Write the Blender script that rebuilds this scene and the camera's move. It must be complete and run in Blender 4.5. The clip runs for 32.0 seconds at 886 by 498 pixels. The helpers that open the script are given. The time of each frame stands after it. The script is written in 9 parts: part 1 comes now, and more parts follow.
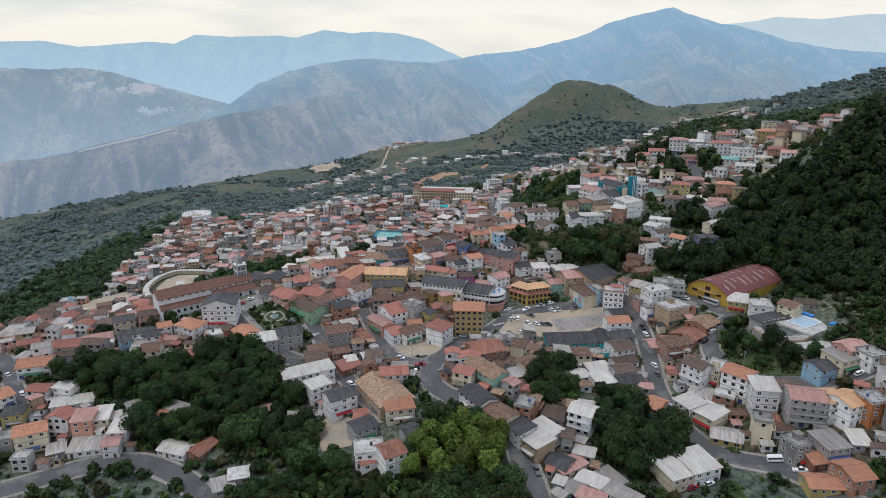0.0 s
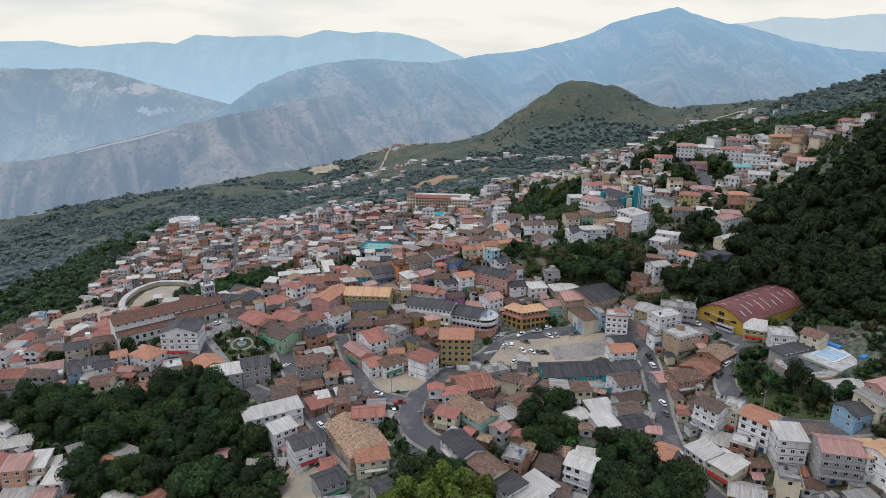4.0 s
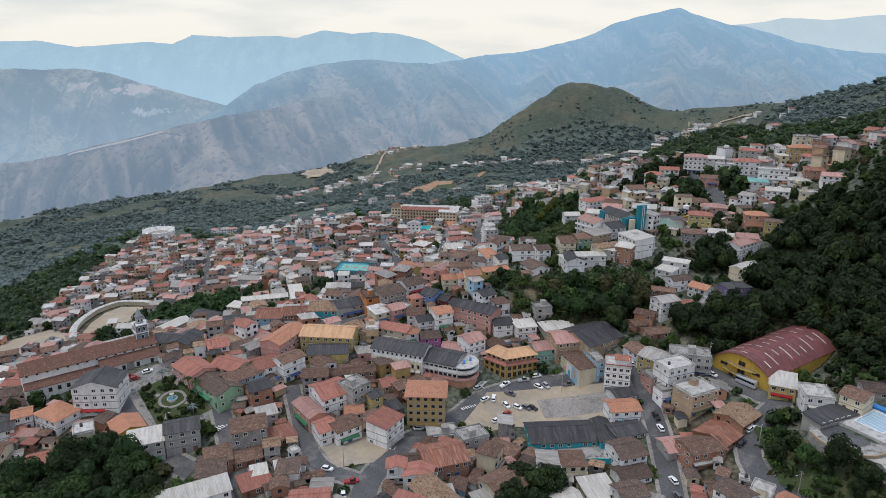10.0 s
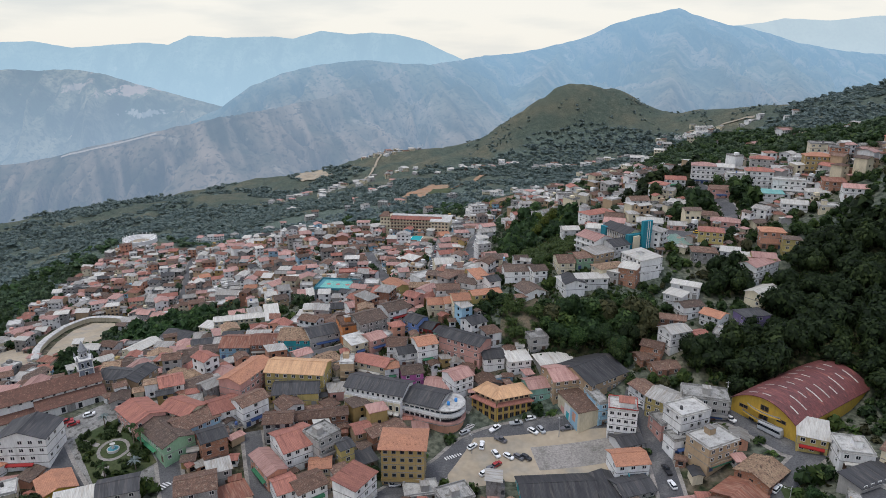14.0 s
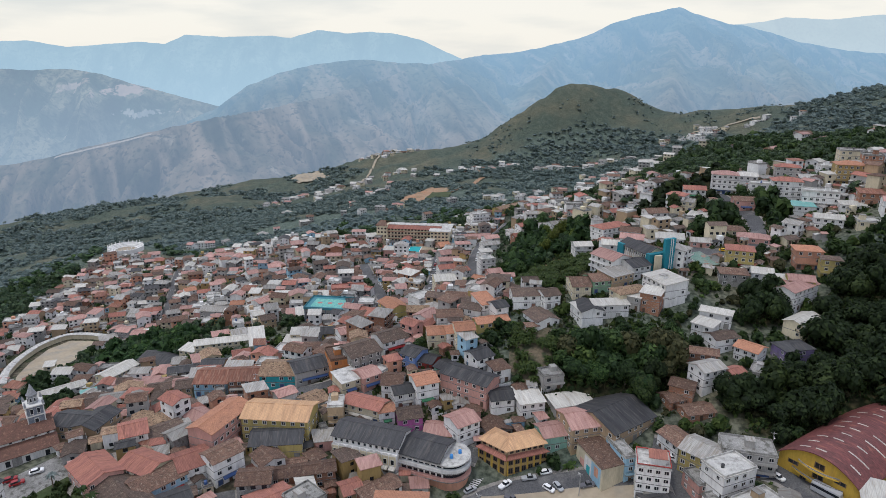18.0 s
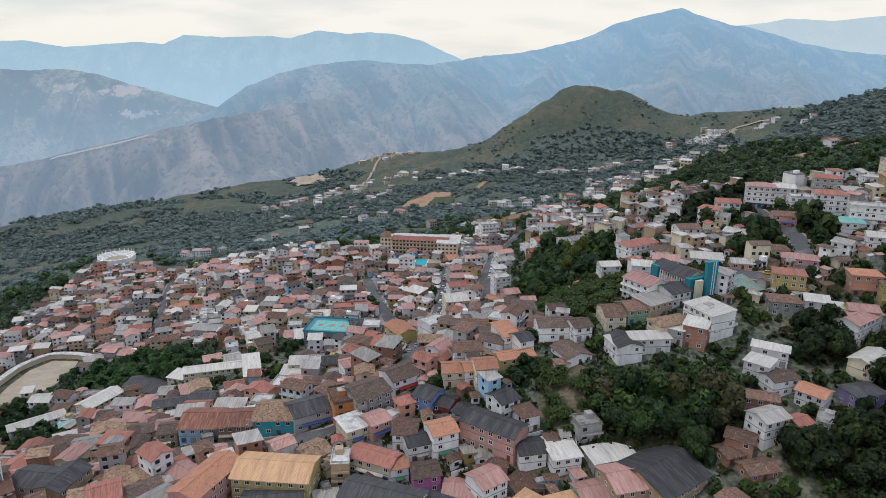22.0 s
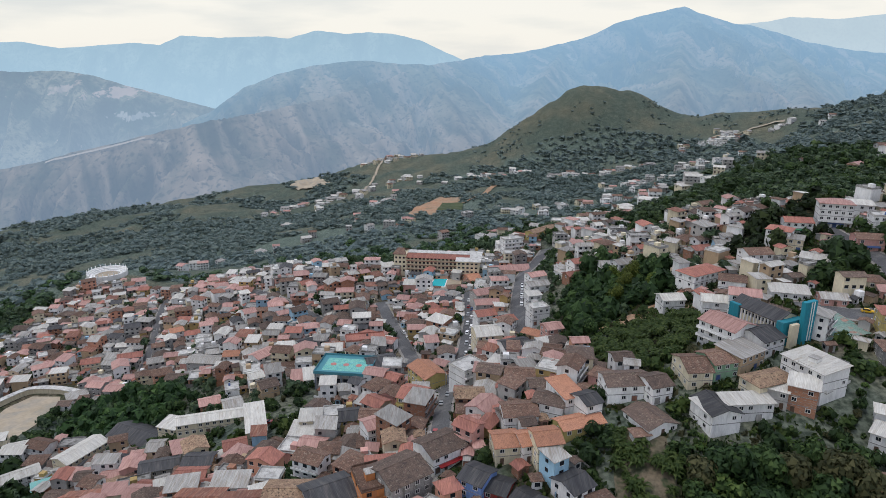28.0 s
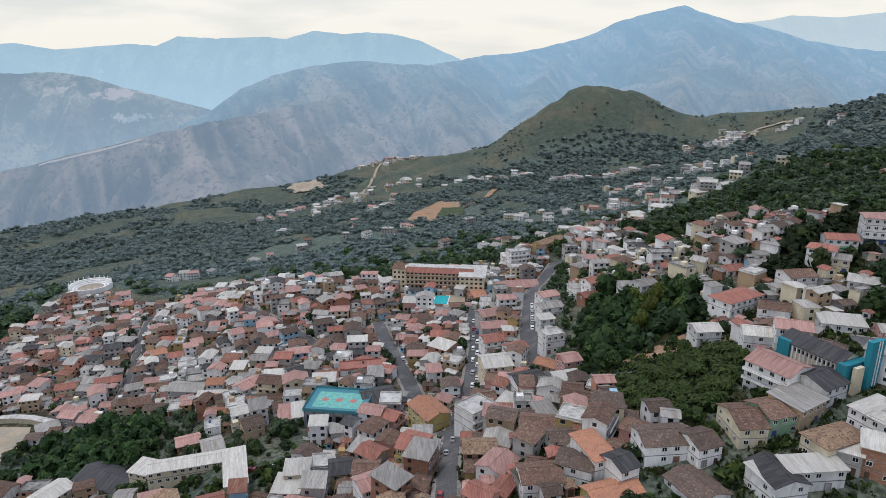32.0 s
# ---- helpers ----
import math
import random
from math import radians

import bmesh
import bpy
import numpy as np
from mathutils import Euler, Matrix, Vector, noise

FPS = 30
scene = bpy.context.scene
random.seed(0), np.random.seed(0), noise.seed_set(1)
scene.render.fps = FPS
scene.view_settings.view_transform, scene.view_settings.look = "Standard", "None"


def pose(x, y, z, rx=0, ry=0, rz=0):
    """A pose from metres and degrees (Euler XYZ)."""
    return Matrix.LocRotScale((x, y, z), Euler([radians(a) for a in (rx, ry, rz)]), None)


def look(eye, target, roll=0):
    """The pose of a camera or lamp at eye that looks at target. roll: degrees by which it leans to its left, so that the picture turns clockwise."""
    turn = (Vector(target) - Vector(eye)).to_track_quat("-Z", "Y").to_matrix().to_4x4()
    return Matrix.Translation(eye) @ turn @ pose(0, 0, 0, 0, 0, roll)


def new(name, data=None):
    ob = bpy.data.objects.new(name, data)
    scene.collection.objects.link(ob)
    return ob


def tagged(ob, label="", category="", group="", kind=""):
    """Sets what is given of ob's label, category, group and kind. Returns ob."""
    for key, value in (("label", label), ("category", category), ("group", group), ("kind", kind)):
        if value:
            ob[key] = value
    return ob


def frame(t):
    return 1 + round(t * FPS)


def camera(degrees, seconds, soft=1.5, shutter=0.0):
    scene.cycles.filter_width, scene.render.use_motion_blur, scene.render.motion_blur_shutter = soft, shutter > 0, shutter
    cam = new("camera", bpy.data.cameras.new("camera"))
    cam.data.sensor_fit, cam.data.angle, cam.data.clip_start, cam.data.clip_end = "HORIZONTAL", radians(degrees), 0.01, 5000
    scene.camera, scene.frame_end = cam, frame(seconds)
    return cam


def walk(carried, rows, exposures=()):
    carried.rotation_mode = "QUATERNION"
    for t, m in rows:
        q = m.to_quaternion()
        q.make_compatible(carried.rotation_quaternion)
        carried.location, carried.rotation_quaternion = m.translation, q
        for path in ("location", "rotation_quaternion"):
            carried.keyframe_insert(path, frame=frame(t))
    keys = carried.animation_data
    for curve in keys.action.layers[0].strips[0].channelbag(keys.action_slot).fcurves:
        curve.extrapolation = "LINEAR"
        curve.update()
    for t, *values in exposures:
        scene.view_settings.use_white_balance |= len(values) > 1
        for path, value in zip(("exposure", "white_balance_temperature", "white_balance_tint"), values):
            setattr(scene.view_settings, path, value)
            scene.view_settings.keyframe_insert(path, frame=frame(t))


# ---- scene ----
cam = camera(69.0, 32.0, soft=0.8)
PATH = [
    (0.0, pose(-11.70, -45.15, 140.07, 72.98, 0.00, -0.40)),
    (1.0, pose(-9.57, -36.94, 140.06, 72.98, 0.00, -0.34)),
    (2.0, pose(-7.44, -28.73, 140.04, 72.98, 0.00, -0.26)),
    (3.0, pose(-5.32, -20.52, 140.03, 72.98, 0.00, -0.18)),
    (3.5, pose(-4.25, -16.42, 140.03, 72.98, 0.00, -0.14)),
    (5.5, pose(0.00, 0.00, 140.00, 72.98, 0.00, 0.00)),
    (6.0, pose(0.93, 4.00, 140.07, 72.98, 0.00, 0.00)),
    (7.0, pose(3.10, 12.20, 140.00, 72.98, -0.10, 0.00)),
    (8.0, pose(5.28, 20.43, 140.08, 72.98, -0.10, 0.00)),
    (9.0, pose(7.30, 28.62, 140.01, 73.05, -0.10, 0.00)),
    (10.0, pose(9.47, 36.86, 140.08, 73.05, -0.10, 0.00)),
    (11.0, pose(11.64, 45.05, 140.01, 73.11, -0.10, 0.00)),
    (12.0, pose(13.50, 53.24, 139.94, 73.11, -0.10, 0.00)),
    (13.0, pose(15.06, 61.48, 140.02, 73.11, -0.10, 0.00)),
    (14.0, pose(15.99, 69.72, 140.09, 73.11, -0.10, -0.07)),
    (14.5, pose(16.14, 73.72, 140.16, 73.11, -0.10, -0.07)),
    (16.5, pose(15.83, 90.47, 140.40, 73.05, -0.10, -0.13)),
    (17.0, pose(15.52, 94.48, 140.47, 73.05, -0.10, -0.13)),
    (18.0, pose(14.90, 102.67, 140.40, 73.05, -0.10, -0.20)),
    (19.0, pose(13.97, 111.13, 140.40, 73.05, -0.20, -0.20)),
    (20.0, pose(12.57, 119.32, 140.33, 73.05, -0.20, -0.26)),
    (21.0, pose(10.56, 127.33, 140.48, 73.05, -0.20, -0.26)),
    (22.0, pose(8.07, 134.80, 140.47, 73.11, -0.20, -0.26)),
    (23.0, pose(5.12, 142.71, 140.32, 73.11, -0.10, -0.33)),
    (24.0, pose(1.71, 150.18, 140.31, 73.18, -0.10, -0.33)),
    (25.0, pose(-1.55, 157.64, 140.29, 73.18, 0.00, -0.33)),
    (25.5, pose(-2.79, 161.65, 140.37, 73.18, 0.00, -0.39)),
    (27.5, pose(-6.36, 177.26, 140.14, 73.11, 0.00, -0.46)),
    (28.0, pose(-6.83, 181.49, 140.14, 73.11, 0.00, -0.46)),
    (29.0, pose(-7.61, 189.68, 140.07, 73.11, 0.10, -0.52)),
    (30.0, pose(-7.92, 197.87, 140.00, 73.11, 0.10, -0.52)),
    (31.0, pose(-8.23, 206.11, 140.07, 73.11, 0.10, -0.59)),
    (32.0, pose(-8.38, 214.30, 140.00, 73.11, 0.20, -0.59)),
]
walk(cam, PATH)


# ---- world and light ----
world = bpy.data.worlds.new("overcast_sky")
scene.world = world
world.use_nodes = True
wn, wl = world.node_tree.nodes, world.node_tree.links
wn.clear()
w_out = wn.new("ShaderNodeOutputWorld")
sky = wn.new("ShaderNodeTexSky")
sky.sky_type, sky.sun_disc = "NISHITA", False
sky.sun_elevation, sky.sun_rotation = radians(73), radians(-64)
sky_bg = wn.new("ShaderNodeBackground")
sky_bg.inputs["Strength"].default_value = 0.1
wl.new(sky.outputs[0], sky_bg.inputs["Color"])
w_co = wn.new("ShaderNodeTexCoord")
w_map = wn.new("ShaderNodeMapping")
w_map.inputs["Scale"].default_value = (2.0, 2.0, 11.0)
wl.new(w_co.outputs["Generated"], w_map.inputs["Vector"])
w_noise = wn.new("ShaderNodeTexNoise")
w_noise.inputs["Scale"].default_value, w_noise.inputs["Detail"].default_value = 2.2, 6.0
wl.new(w_map.outputs[0], w_noise.inputs["Vector"])
w_ramp = wn.new("ShaderNodeValToRGB")
w_ramp.color_ramp.elements[0].position, w_ramp.color_ramp.elements[0].color = 0.30, (0.80, 0.815, 0.80, 1)
w_ramp.color_ramp.elements[1].position, w_ramp.color_ramp.elements[1].color = 0.52, (1.0, 0.97, 0.90, 1)
wl.new(w_noise.outputs["Fac"], w_ramp.inputs["Fac"])
w_sep = wn.new("ShaderNodeSeparateXYZ")
wl.new(w_co.outputs["Generated"], w_sep.inputs[0])
w_high = wn.new("ShaderNodeMapRange")
w_high.inputs["From Min"].default_value, w_high.inputs["From Max"].default_value = 0.12, 0.42
wl.new(w_sep.outputs["Z"], w_high.inputs["Value"])
w_tone = wn.new("ShaderNodeMix")
w_tone.data_type = "RGBA"
w_tone.inputs["B"].default_value = (0.79, 0.87, 1.10, 1)
wl.new(w_high.outputs[0], w_tone.inputs["Factor"])
wl.new(w_ramp.outputs[0], w_tone.inputs["A"])
cloud_bg = wn.new("ShaderNodeBackground")
cloud_bg.inputs["Strength"].default_value = 1.0
wl.new(w_tone.outputs["Result"], cloud_bg.inputs["Color"])
w_mix = wn.new("ShaderNodeMixShader")
w_mix.inputs["Fac"].default_value = 0.88
wl.new(sky_bg.outputs[0], w_mix.inputs[1])
wl.new(cloud_bg.outputs[0], w_mix.inputs[2])
wl.new(w_mix.outputs[0], w_out.inputs["Surface"])

sun_data = bpy.data.lights.new("sun", "SUN")
sun_data.energy, sun_data.angle, sun_data.color = 1.35, radians(11), (1.0, 0.96, 0.90)
sun = new("sun", sun_data)
sun.matrix_world = look((0, 0, 600), (165, 80, 0))


# ---- materials ----
MATS = {}


def node_mat(name):
    m = bpy.data.materials.new(name)
    m.use_nodes = True
    MATS[name] = m
    nt = m.node_tree
    return m, nt.nodes, nt.links, nt.nodes["Principled BSDF"]


def surface(name, col, col2, rough=0.85, coarse=0.35, fine=6.0, stretch=(1, 1, 1), bump=0.2, vary=0.12, dirt=None, dirt_at=0.62, metal=0.0, grain=0.26, soft_edge=0.07, ribs=0.0):
    """Two-scale mottled surface: col to col2 by coarse noise, fine grain, stains, and a value shift per object."""
    m, n, l, bsdf = node_mat(name)
    co = n.new("ShaderNodeTexCoord")
    mp = n.new("ShaderNodeMapping")
    mp.inputs["Scale"].default_value = stretch
    info = n.new("ShaderNodeObjectInfo")
    add = n.new("ShaderNodeVectorMath")
    add.operation = "ADD"
    comb = n.new("ShaderNodeMath")
    comb.operation, comb.inputs[1].default_value = "MULTIPLY", 300.0
    l.new(info.outputs["Random"], comb.inputs[0])
    l.new(co.outputs["Object"], add.inputs[0])
    l.new(comb.outputs[0], add.inputs[1])
    l.new(add.outputs[0], mp.inputs["Vector"])
    n1 = n.new("ShaderNodeTexNoise")
    n1.inputs["Scale"].default_value, n1.inputs["Detail"].default_value = coarse, 4.0
    n2 = n.new("ShaderNodeTexNoise")
    n2.inputs["Scale"].default_value, n2.inputs["Detail"].default_value = fine, 3.0
    l.new(mp.outputs[0], n1.inputs["Vector"])
    l.new(mp.outputs[0], n2.inputs["Vector"])
    r1 = n.new("ShaderNodeMapRange")
    r1.inputs["From Min"].default_value, r1.inputs["From Max"].default_value = 0.35, 0.65
    l.new(n1.outputs["Fac"], r1.inputs["Value"])
    mix = n.new("ShaderNodeMix")
    mix.data_type = "RGBA"
    mix.inputs["A"].default_value, mix.inputs["B"].default_value = (*col, 1), (*col2, 1)
    l.new(r1.outputs[0], mix.inputs["Factor"])
    last = mix.outputs["Result"]
    if dirt:
        n3 = n.new("ShaderNodeTexNoise")
        n3.inputs["Scale"].default_value, n3.inputs["Detail"].default_value = coarse * 2.3, 6.0
        l.new(mp.outputs[0], n3.inputs["Vector"])
        r3 = n.new("ShaderNodeMapRange")
        r3.inputs["From Min"].default_value, r3.inputs["From Max"].default_value = dirt_at - soft_edge, dirt_at + soft_edge
        l.new(n3.outputs["Fac"], r3.inputs["Value"])
        mx = n.new("ShaderNodeMix")
        mx.data_type = "RGBA"
        mx.inputs["B"].default_value = (*dirt, 1)
        l.new(r3.outputs[0], mx.inputs["Factor"])
        l.new(last, mx.inputs["A"])
        last = mx.outputs["Result"]
    hsv = n.new("ShaderNodeHueSaturation")
    v1 = n.new("ShaderNodeMapRange")
    v1.inputs["To Min"].default_value, v1.inputs["To Max"].default_value = 1 - vary * 1.6, 1 + vary
    tone = n.new("ShaderNodeAttribute")
    tone.attribute_name = "tone"
    shift = n.new("ShaderNodeMath")
    shift.operation = "ADD"
    l.new(info.outputs["Random"], shift.inputs[0])
    l.new(tone.outputs["Fac"], shift.inputs[1])
    wrap = n.new("ShaderNodeMath")
    wrap.operation = "FRACT"
    l.new(shift.outputs[0], wrap.inputs[0])
    l.new(wrap.outputs[0], v1.inputs["Value"])
    v2 = n.new("ShaderNodeMapRange")
    v2.inputs["From Min"].default_value, v2.inputs["From Max"].default_value = 0.3, 0.7
    v2.inputs["To Min"].default_value, v2.inputs["To Max"].default_value = 1 - grain, 1 + grain
    l.new(n2.outputs["Fac"], v2.inputs["Value"])
    mul = n.new("ShaderNodeMath")
    mul.operation = "MULTIPLY"
    l.new(v1.outputs[0], mul.inputs[0])
    l.new(v2.outputs[0], mul.inputs[1])
    value = mul.outputs[0]
    if ribs:
        wave = n.new("ShaderNodeTexWave")
        wave.inputs["Scale"].default_value, wave.inputs["Distortion"].default_value, wave.inputs["Detail Scale"].default_value = 0.3142 / ribs, 0.6, 1.0
        l.new(co.outputs["Object"], wave.inputs["Vector"])
        line = n.new("ShaderNodeMapRange")
        line.inputs["From Min"].default_value, line.inputs["From Max"].default_value = 0.0, 0.55
        line.inputs["To Min"].default_value, line.inputs["To Max"].default_value = 0.88, 1.03
        l.new(wave.outputs["Fac"], line.inputs["Value"])
        both = n.new("ShaderNodeMath")
        both.operation = "MULTIPLY"
        l.new(value, both.inputs[0])
        l.new(line.outputs[0], both.inputs[1])
        value = both.outputs[0]
    l.new(value, hsv.inputs["Value"])
    l.new(last, hsv.inputs["Color"])
    l.new(hsv.outputs["Color"], bsdf.inputs["Base Color"])
    bsdf.inputs["Roughness"].default_value, bsdf.inputs["Metallic"].default_value = rough, metal
    bsdf.inputs["Specular IOR Level"].default_value = 0.3
    if bump:
        bp = n.new("ShaderNodeBump")
        bp.inputs["Strength"].default_value, bp.inputs["Distance"].default_value = bump, 0.1
        l.new(n2.outputs["Fac"], bp.inputs["Height"])
        l.new(bp.outputs[0], bsdf.inputs["Normal"])
    return m


def foliage(name, dark, mid, light, vary=0.4):
    """Leaf clumps, varied by island and by tree."""
    m, n, l, bsdf = node_mat(name)
    geo, info = n.new("ShaderNodeNewGeometry"), n.new("ShaderNodeObjectInfo")
    ramp = n.new("ShaderNodeValToRGB")
    e = ramp.color_ramp.elements
    e[0].position, e[0].color = 0.0, (*dark, 1)
    e[1].position, e[1].color = 1.0, (*light, 1)
    k = e.new(0.55)
    k.color = (*mid, 1)
    l.new(geo.outputs["Random Per Island"], ramp.inputs["Fac"])
    hsv = n.new("ShaderNodeHueSaturation")
    v = n.new("ShaderNodeMapRange")
    v.inputs["To Min"].default_value, v.inputs["To Max"].default_value = 1 - vary, 1 + vary
    l.new(info.outputs["Random"], v.inputs["Value"])
    l.new(v.outputs[0], hsv.inputs["Value"])
    h = n.new("ShaderNodeMapRange")
    h.inputs["To Min"].default_value, h.inputs["To Max"].default_value = 0.48, 0.515
    l.new(info.outputs["Random"], h.inputs["Value"])
    l.new(h.outputs[0], hsv.inputs["Hue"])
    l.new(ramp.outputs[0], hsv.inputs["Color"])
    l.new(hsv.outputs[0], bsdf.inputs["Base Color"])
    bsdf.inputs["Roughness"].default_value = 0.7
    bsdf.inputs["Specular IOR Level"].default_value = 0.25
    # light that passes through the leaves
    thin, both = n.new("ShaderNodeBsdfTranslucent"), n.new("ShaderNodeMixShader")
    l.new(hsv.outputs[0], thin.inputs["Color"])
    both.inputs["Fac"].default_value = 0.38
    l.new(bsdf.outputs[0], both.inputs[1])
    l.new(thin.outputs[0], both.inputs[2])
    l.new(both.outputs[0], n["Material Output"].inputs["Surface"])
    return m


def plain(name, col, rough=0.5, metal=0.0):
    m, n, l, bsdf = node_mat(name)
    bsdf.inputs["Base Color"].default_value = (*col, 1)
    bsdf.inputs["Roughness"].default_value, bsdf.inputs["Metallic"].default_value = rough, metal
    return m


# walls
STREAK = (1.0, 1.0, 0.25)
for nm, c in (("white", (0.78, 0.77, 0.745)), ("cream", (0.68, 0.60, 0.43)), ("yellow", (0.50, 0.40, 0.15)), ("gold", (0.55, 0.36, 0.06)),
              ("pink", (0.58, 0.32, 0.27)), ("blue", (0.16, 0.26, 0.52)), ("sky", (0.30, 0.48, 0.60)), ("green", (0.26, 0.42, 0.27)), ("mint", (0.30, 0.52, 0.42)),
              ("teal", (0.02, 0.22, 0.28)), ("aqua", (0.05, 0.42, 0.46)), ("tan", (0.44, 0.32, 0.20)), ("orange", (0.52, 0.20, 0.07)), ("salmon", (0.58, 0.30, 0.20)),
              ("grey", (0.40, 0.385, 0.36)), ("purple", (0.26, 0.20, 0.36)), ("magenta", (0.45, 0.12, 0.32)), ("red", (0.36, 0.06, 0.05)), ("ochre", (0.42, 0.30, 0.12))):
    surface(nm, c, tuple(v * 0.86 for v in c), 0.85, 0.25, 3.0, STREAK, 0.05, 0.1, tuple(v * 0.62 + 0.03 for v in c), 0.64, 0.0, 0.09, 0.12)
surface("brick", (0.36, 0.17, 0.10), (0.28, 0.14, 0.09), 0.9, 0.5, 7.0, (1, 1, 3), 0.3, 0.15, (0.30, 0.26, 0.22), 0.6)
surface("concrete", (0.29, 0.28, 0.265), (0.20, 0.195, 0.185), 0.9, 0.3, 4.0, (1, 1, 0.5), 0.15, 0.12, (0.14, 0.135, 0.12), 0.6)
# roofs
DOWN = (1.0, 0.12, 0.12)
surface("tile_brown", (0.115, 0.070, 0.053), (0.175, 0.104, 0.074), 0.9, 0.6, 3.2, (1, 1, 1), 0.6, 0.2, (0.26, 0.20, 0.15), 0.63, 0.0, 0.38, ribs=0.42)
surface("tile_dark", (0.085, 0.062, 0.052), (0.13, 0.09, 0.07), 0.9, 0.6, 3.2, (1, 1, 1), 0.6, 0.2, (0.20, 0.16, 0.12), 0.63, 0.0, 0.38, ribs=0.42)
surface("tile_pale", (0.36, 0.25, 0.16), (0.24, 0.15, 0.10), 0.9, 0.6, 3.0, (1, 1, 1), 0.7, 0.12, (0.10, 0.07, 0.05), 0.60, ribs=0.42)
surface("tile_orange", (0.42, 0.20, 0.12), (0.34, 0.165, 0.105), 0.85, 0.5, 4.0, (1, 1, 1), 0.4, 0.14, (0.22, 0.10, 0.06), 0.65, ribs=0.42)
surface("tile_red", (0.34, 0.145, 0.105), (0.27, 0.115, 0.09), 0.85, 0.5, 4.0, DOWN, 0.3, 0.14, (0.20, 0.085, 0.065), 0.64, ribs=0.42)
surface("metal_pink", (0.45, 0.265, 0.225), (0.36, 0.205, 0.175), 0.6, 0.8, 5.0, DOWN, 0.2, 0.14, (0.25, 0.12, 0.09), 0.64, grain=0.13, soft_edge=0.16, ribs=0.42)
surface("metal_grey", (0.37, 0.355, 0.325), (0.25, 0.24, 0.22), 0.55, 0.8, 5.0, DOWN, 0.2, 0.2, (0.20, 0.16, 0.12), 0.62, grain=0.13, soft_edge=0.16, ribs=0.42)
surface("metal_white", (0.55, 0.53, 0.475), (0.43, 0.41, 0.37), 0.55, 0.8, 5.0, DOWN, 0.2, 0.1, (0.33, 0.28, 0.22), 0.66, grain=0.13, soft_edge=0.16, ribs=0.42)
surface("metal_dark", (0.035, 0.035, 0.038), (0.06, 0.06, 0.062), 0.7, 0.6, 5.0, DOWN, 0.2, 0.2, (0.11, 0.10, 0.09), 0.66, grain=0.13, soft_edge=0.16, ribs=0.42)
surface("metal_rust", (0.24, 0.095, 0.06), (0.16, 0.07, 0.05), 0.75, 0.8, 5.0, DOWN, 0.2, 0.15, (0.34, 0.20, 0.14), 0.62, grain=0.13, soft_edge=0.16, ribs=0.42)
surface("metal_teal", (0.12, 0.36, 0.34), (0.20, 0.42, 0.38), 0.6, 0.5, 5.0, DOWN, 0.2, 0.1, (0.24, 0.34, 0.30), 0.62, grain=0.13, soft_edge=0.16, ribs=0.42)
surface("metal_gold", (0.58, 0.35, 0.19), (0.48, 0.28, 0.15), 0.6, 0.6, 5.0, DOWN, 0.2, 0.05, (0.34, 0.2, 0.12), 0.66, grain=0.13, soft_edge=0.16, ribs=0.42)
surface("slab", (0.33, 0.32, 0.30), (0.22, 0.215, 0.20), 0.9, 0.25, 3.0, (1, 1, 1), 0.2, 0.15, (0.12, 0.115, 0.10), 0.58)
surface("slab_pale", (0.56, 0.545, 0.51), (0.43, 0.42, 0.395), 0.9, 0.25, 3.0, (1, 1, 1), 0.2, 0.1, (0.25, 0.24, 0.22), 0.6, 0.0, 0.14, 0.12)
# ground covers
surface("asphalt", (0.105, 0.105, 0.107), (0.075, 0.075, 0.078), 0.9, 0.06, 2.0, (1, 1, 1), 0.1, 0.0, (0.15, 0.145, 0.14), 0.6)
surface("paving", (0.29, 0.265, 0.24), (0.22, 0.205, 0.185), 0.9, 0.1, 1.5, (1, 1, 1), 0.1, 0.0, (0.16, 0.15, 0.13), 0.6)
surface("dirt", (0.40, 0.33, 0.24), (0.32, 0.265, 0.19), 0.95, 0.05, 0.5, (1, 1, 1), 0.1, 0.0, (0.27, 0.25, 0.21), 0.58, 0.0, 0.1, 0.14)
surface("red_earth", (0.34, 0.19, 0.11), (0.28, 0.20, 0.13), 0.95, 0.03, 0.5, (1, 1, 1), 0.3, 0.0, (0.20, 0.16, 0.10), 0.6)
surface("bank_earth", (0.15, 0.118, 0.08), (0.085, 0.078, 0.05), 0.95, 0.15, 1.0, (1, 1, 1), 0.4, 0.0, (0.05, 0.06, 0.03), 0.56)
surface("lawn", (0.036, 0.056, 0.020), (0.060, 0.074, 0.030), 0.95, 0.06, 1.2, (1, 1, 1), 0.5, 0.0, (0.11, 0.10, 0.055), 0.64)
surface("paint_white", (0.7, 0.7, 0.68), (0.5, 0.5, 0.49), 0.8, 1.0, 6.0)
foliage("leaf_dark", (0.012, 0.026, 0.010), (0.025, 0.051, 0.0165), (0.053, 0.092, 0.029))
foliage("leaf_mid", (0.016, 0.034, 0.0105), (0.038, 0.070, 0.020), (0.078, 0.122, 0.036))
foliage("leaf_bamboo", (0.055, 0.092, 0.016), (0.115, 0.162, 0.028), (0.195, 0.240, 0.048))
foliage("leaf_light", (0.024, 0.048, 0.012), (0.055, 0.092, 0.022), (0.105, 0.145, 0.036))
# leaves of the far woods, with pale blue haze put into their colour
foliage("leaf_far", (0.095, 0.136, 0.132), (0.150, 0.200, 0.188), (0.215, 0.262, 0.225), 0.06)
foliage("leaf_town", (0.033, 0.058, 0.034), (0.066, 0.104, 0.055), (0.116, 0.160, 0.078), 0.15)
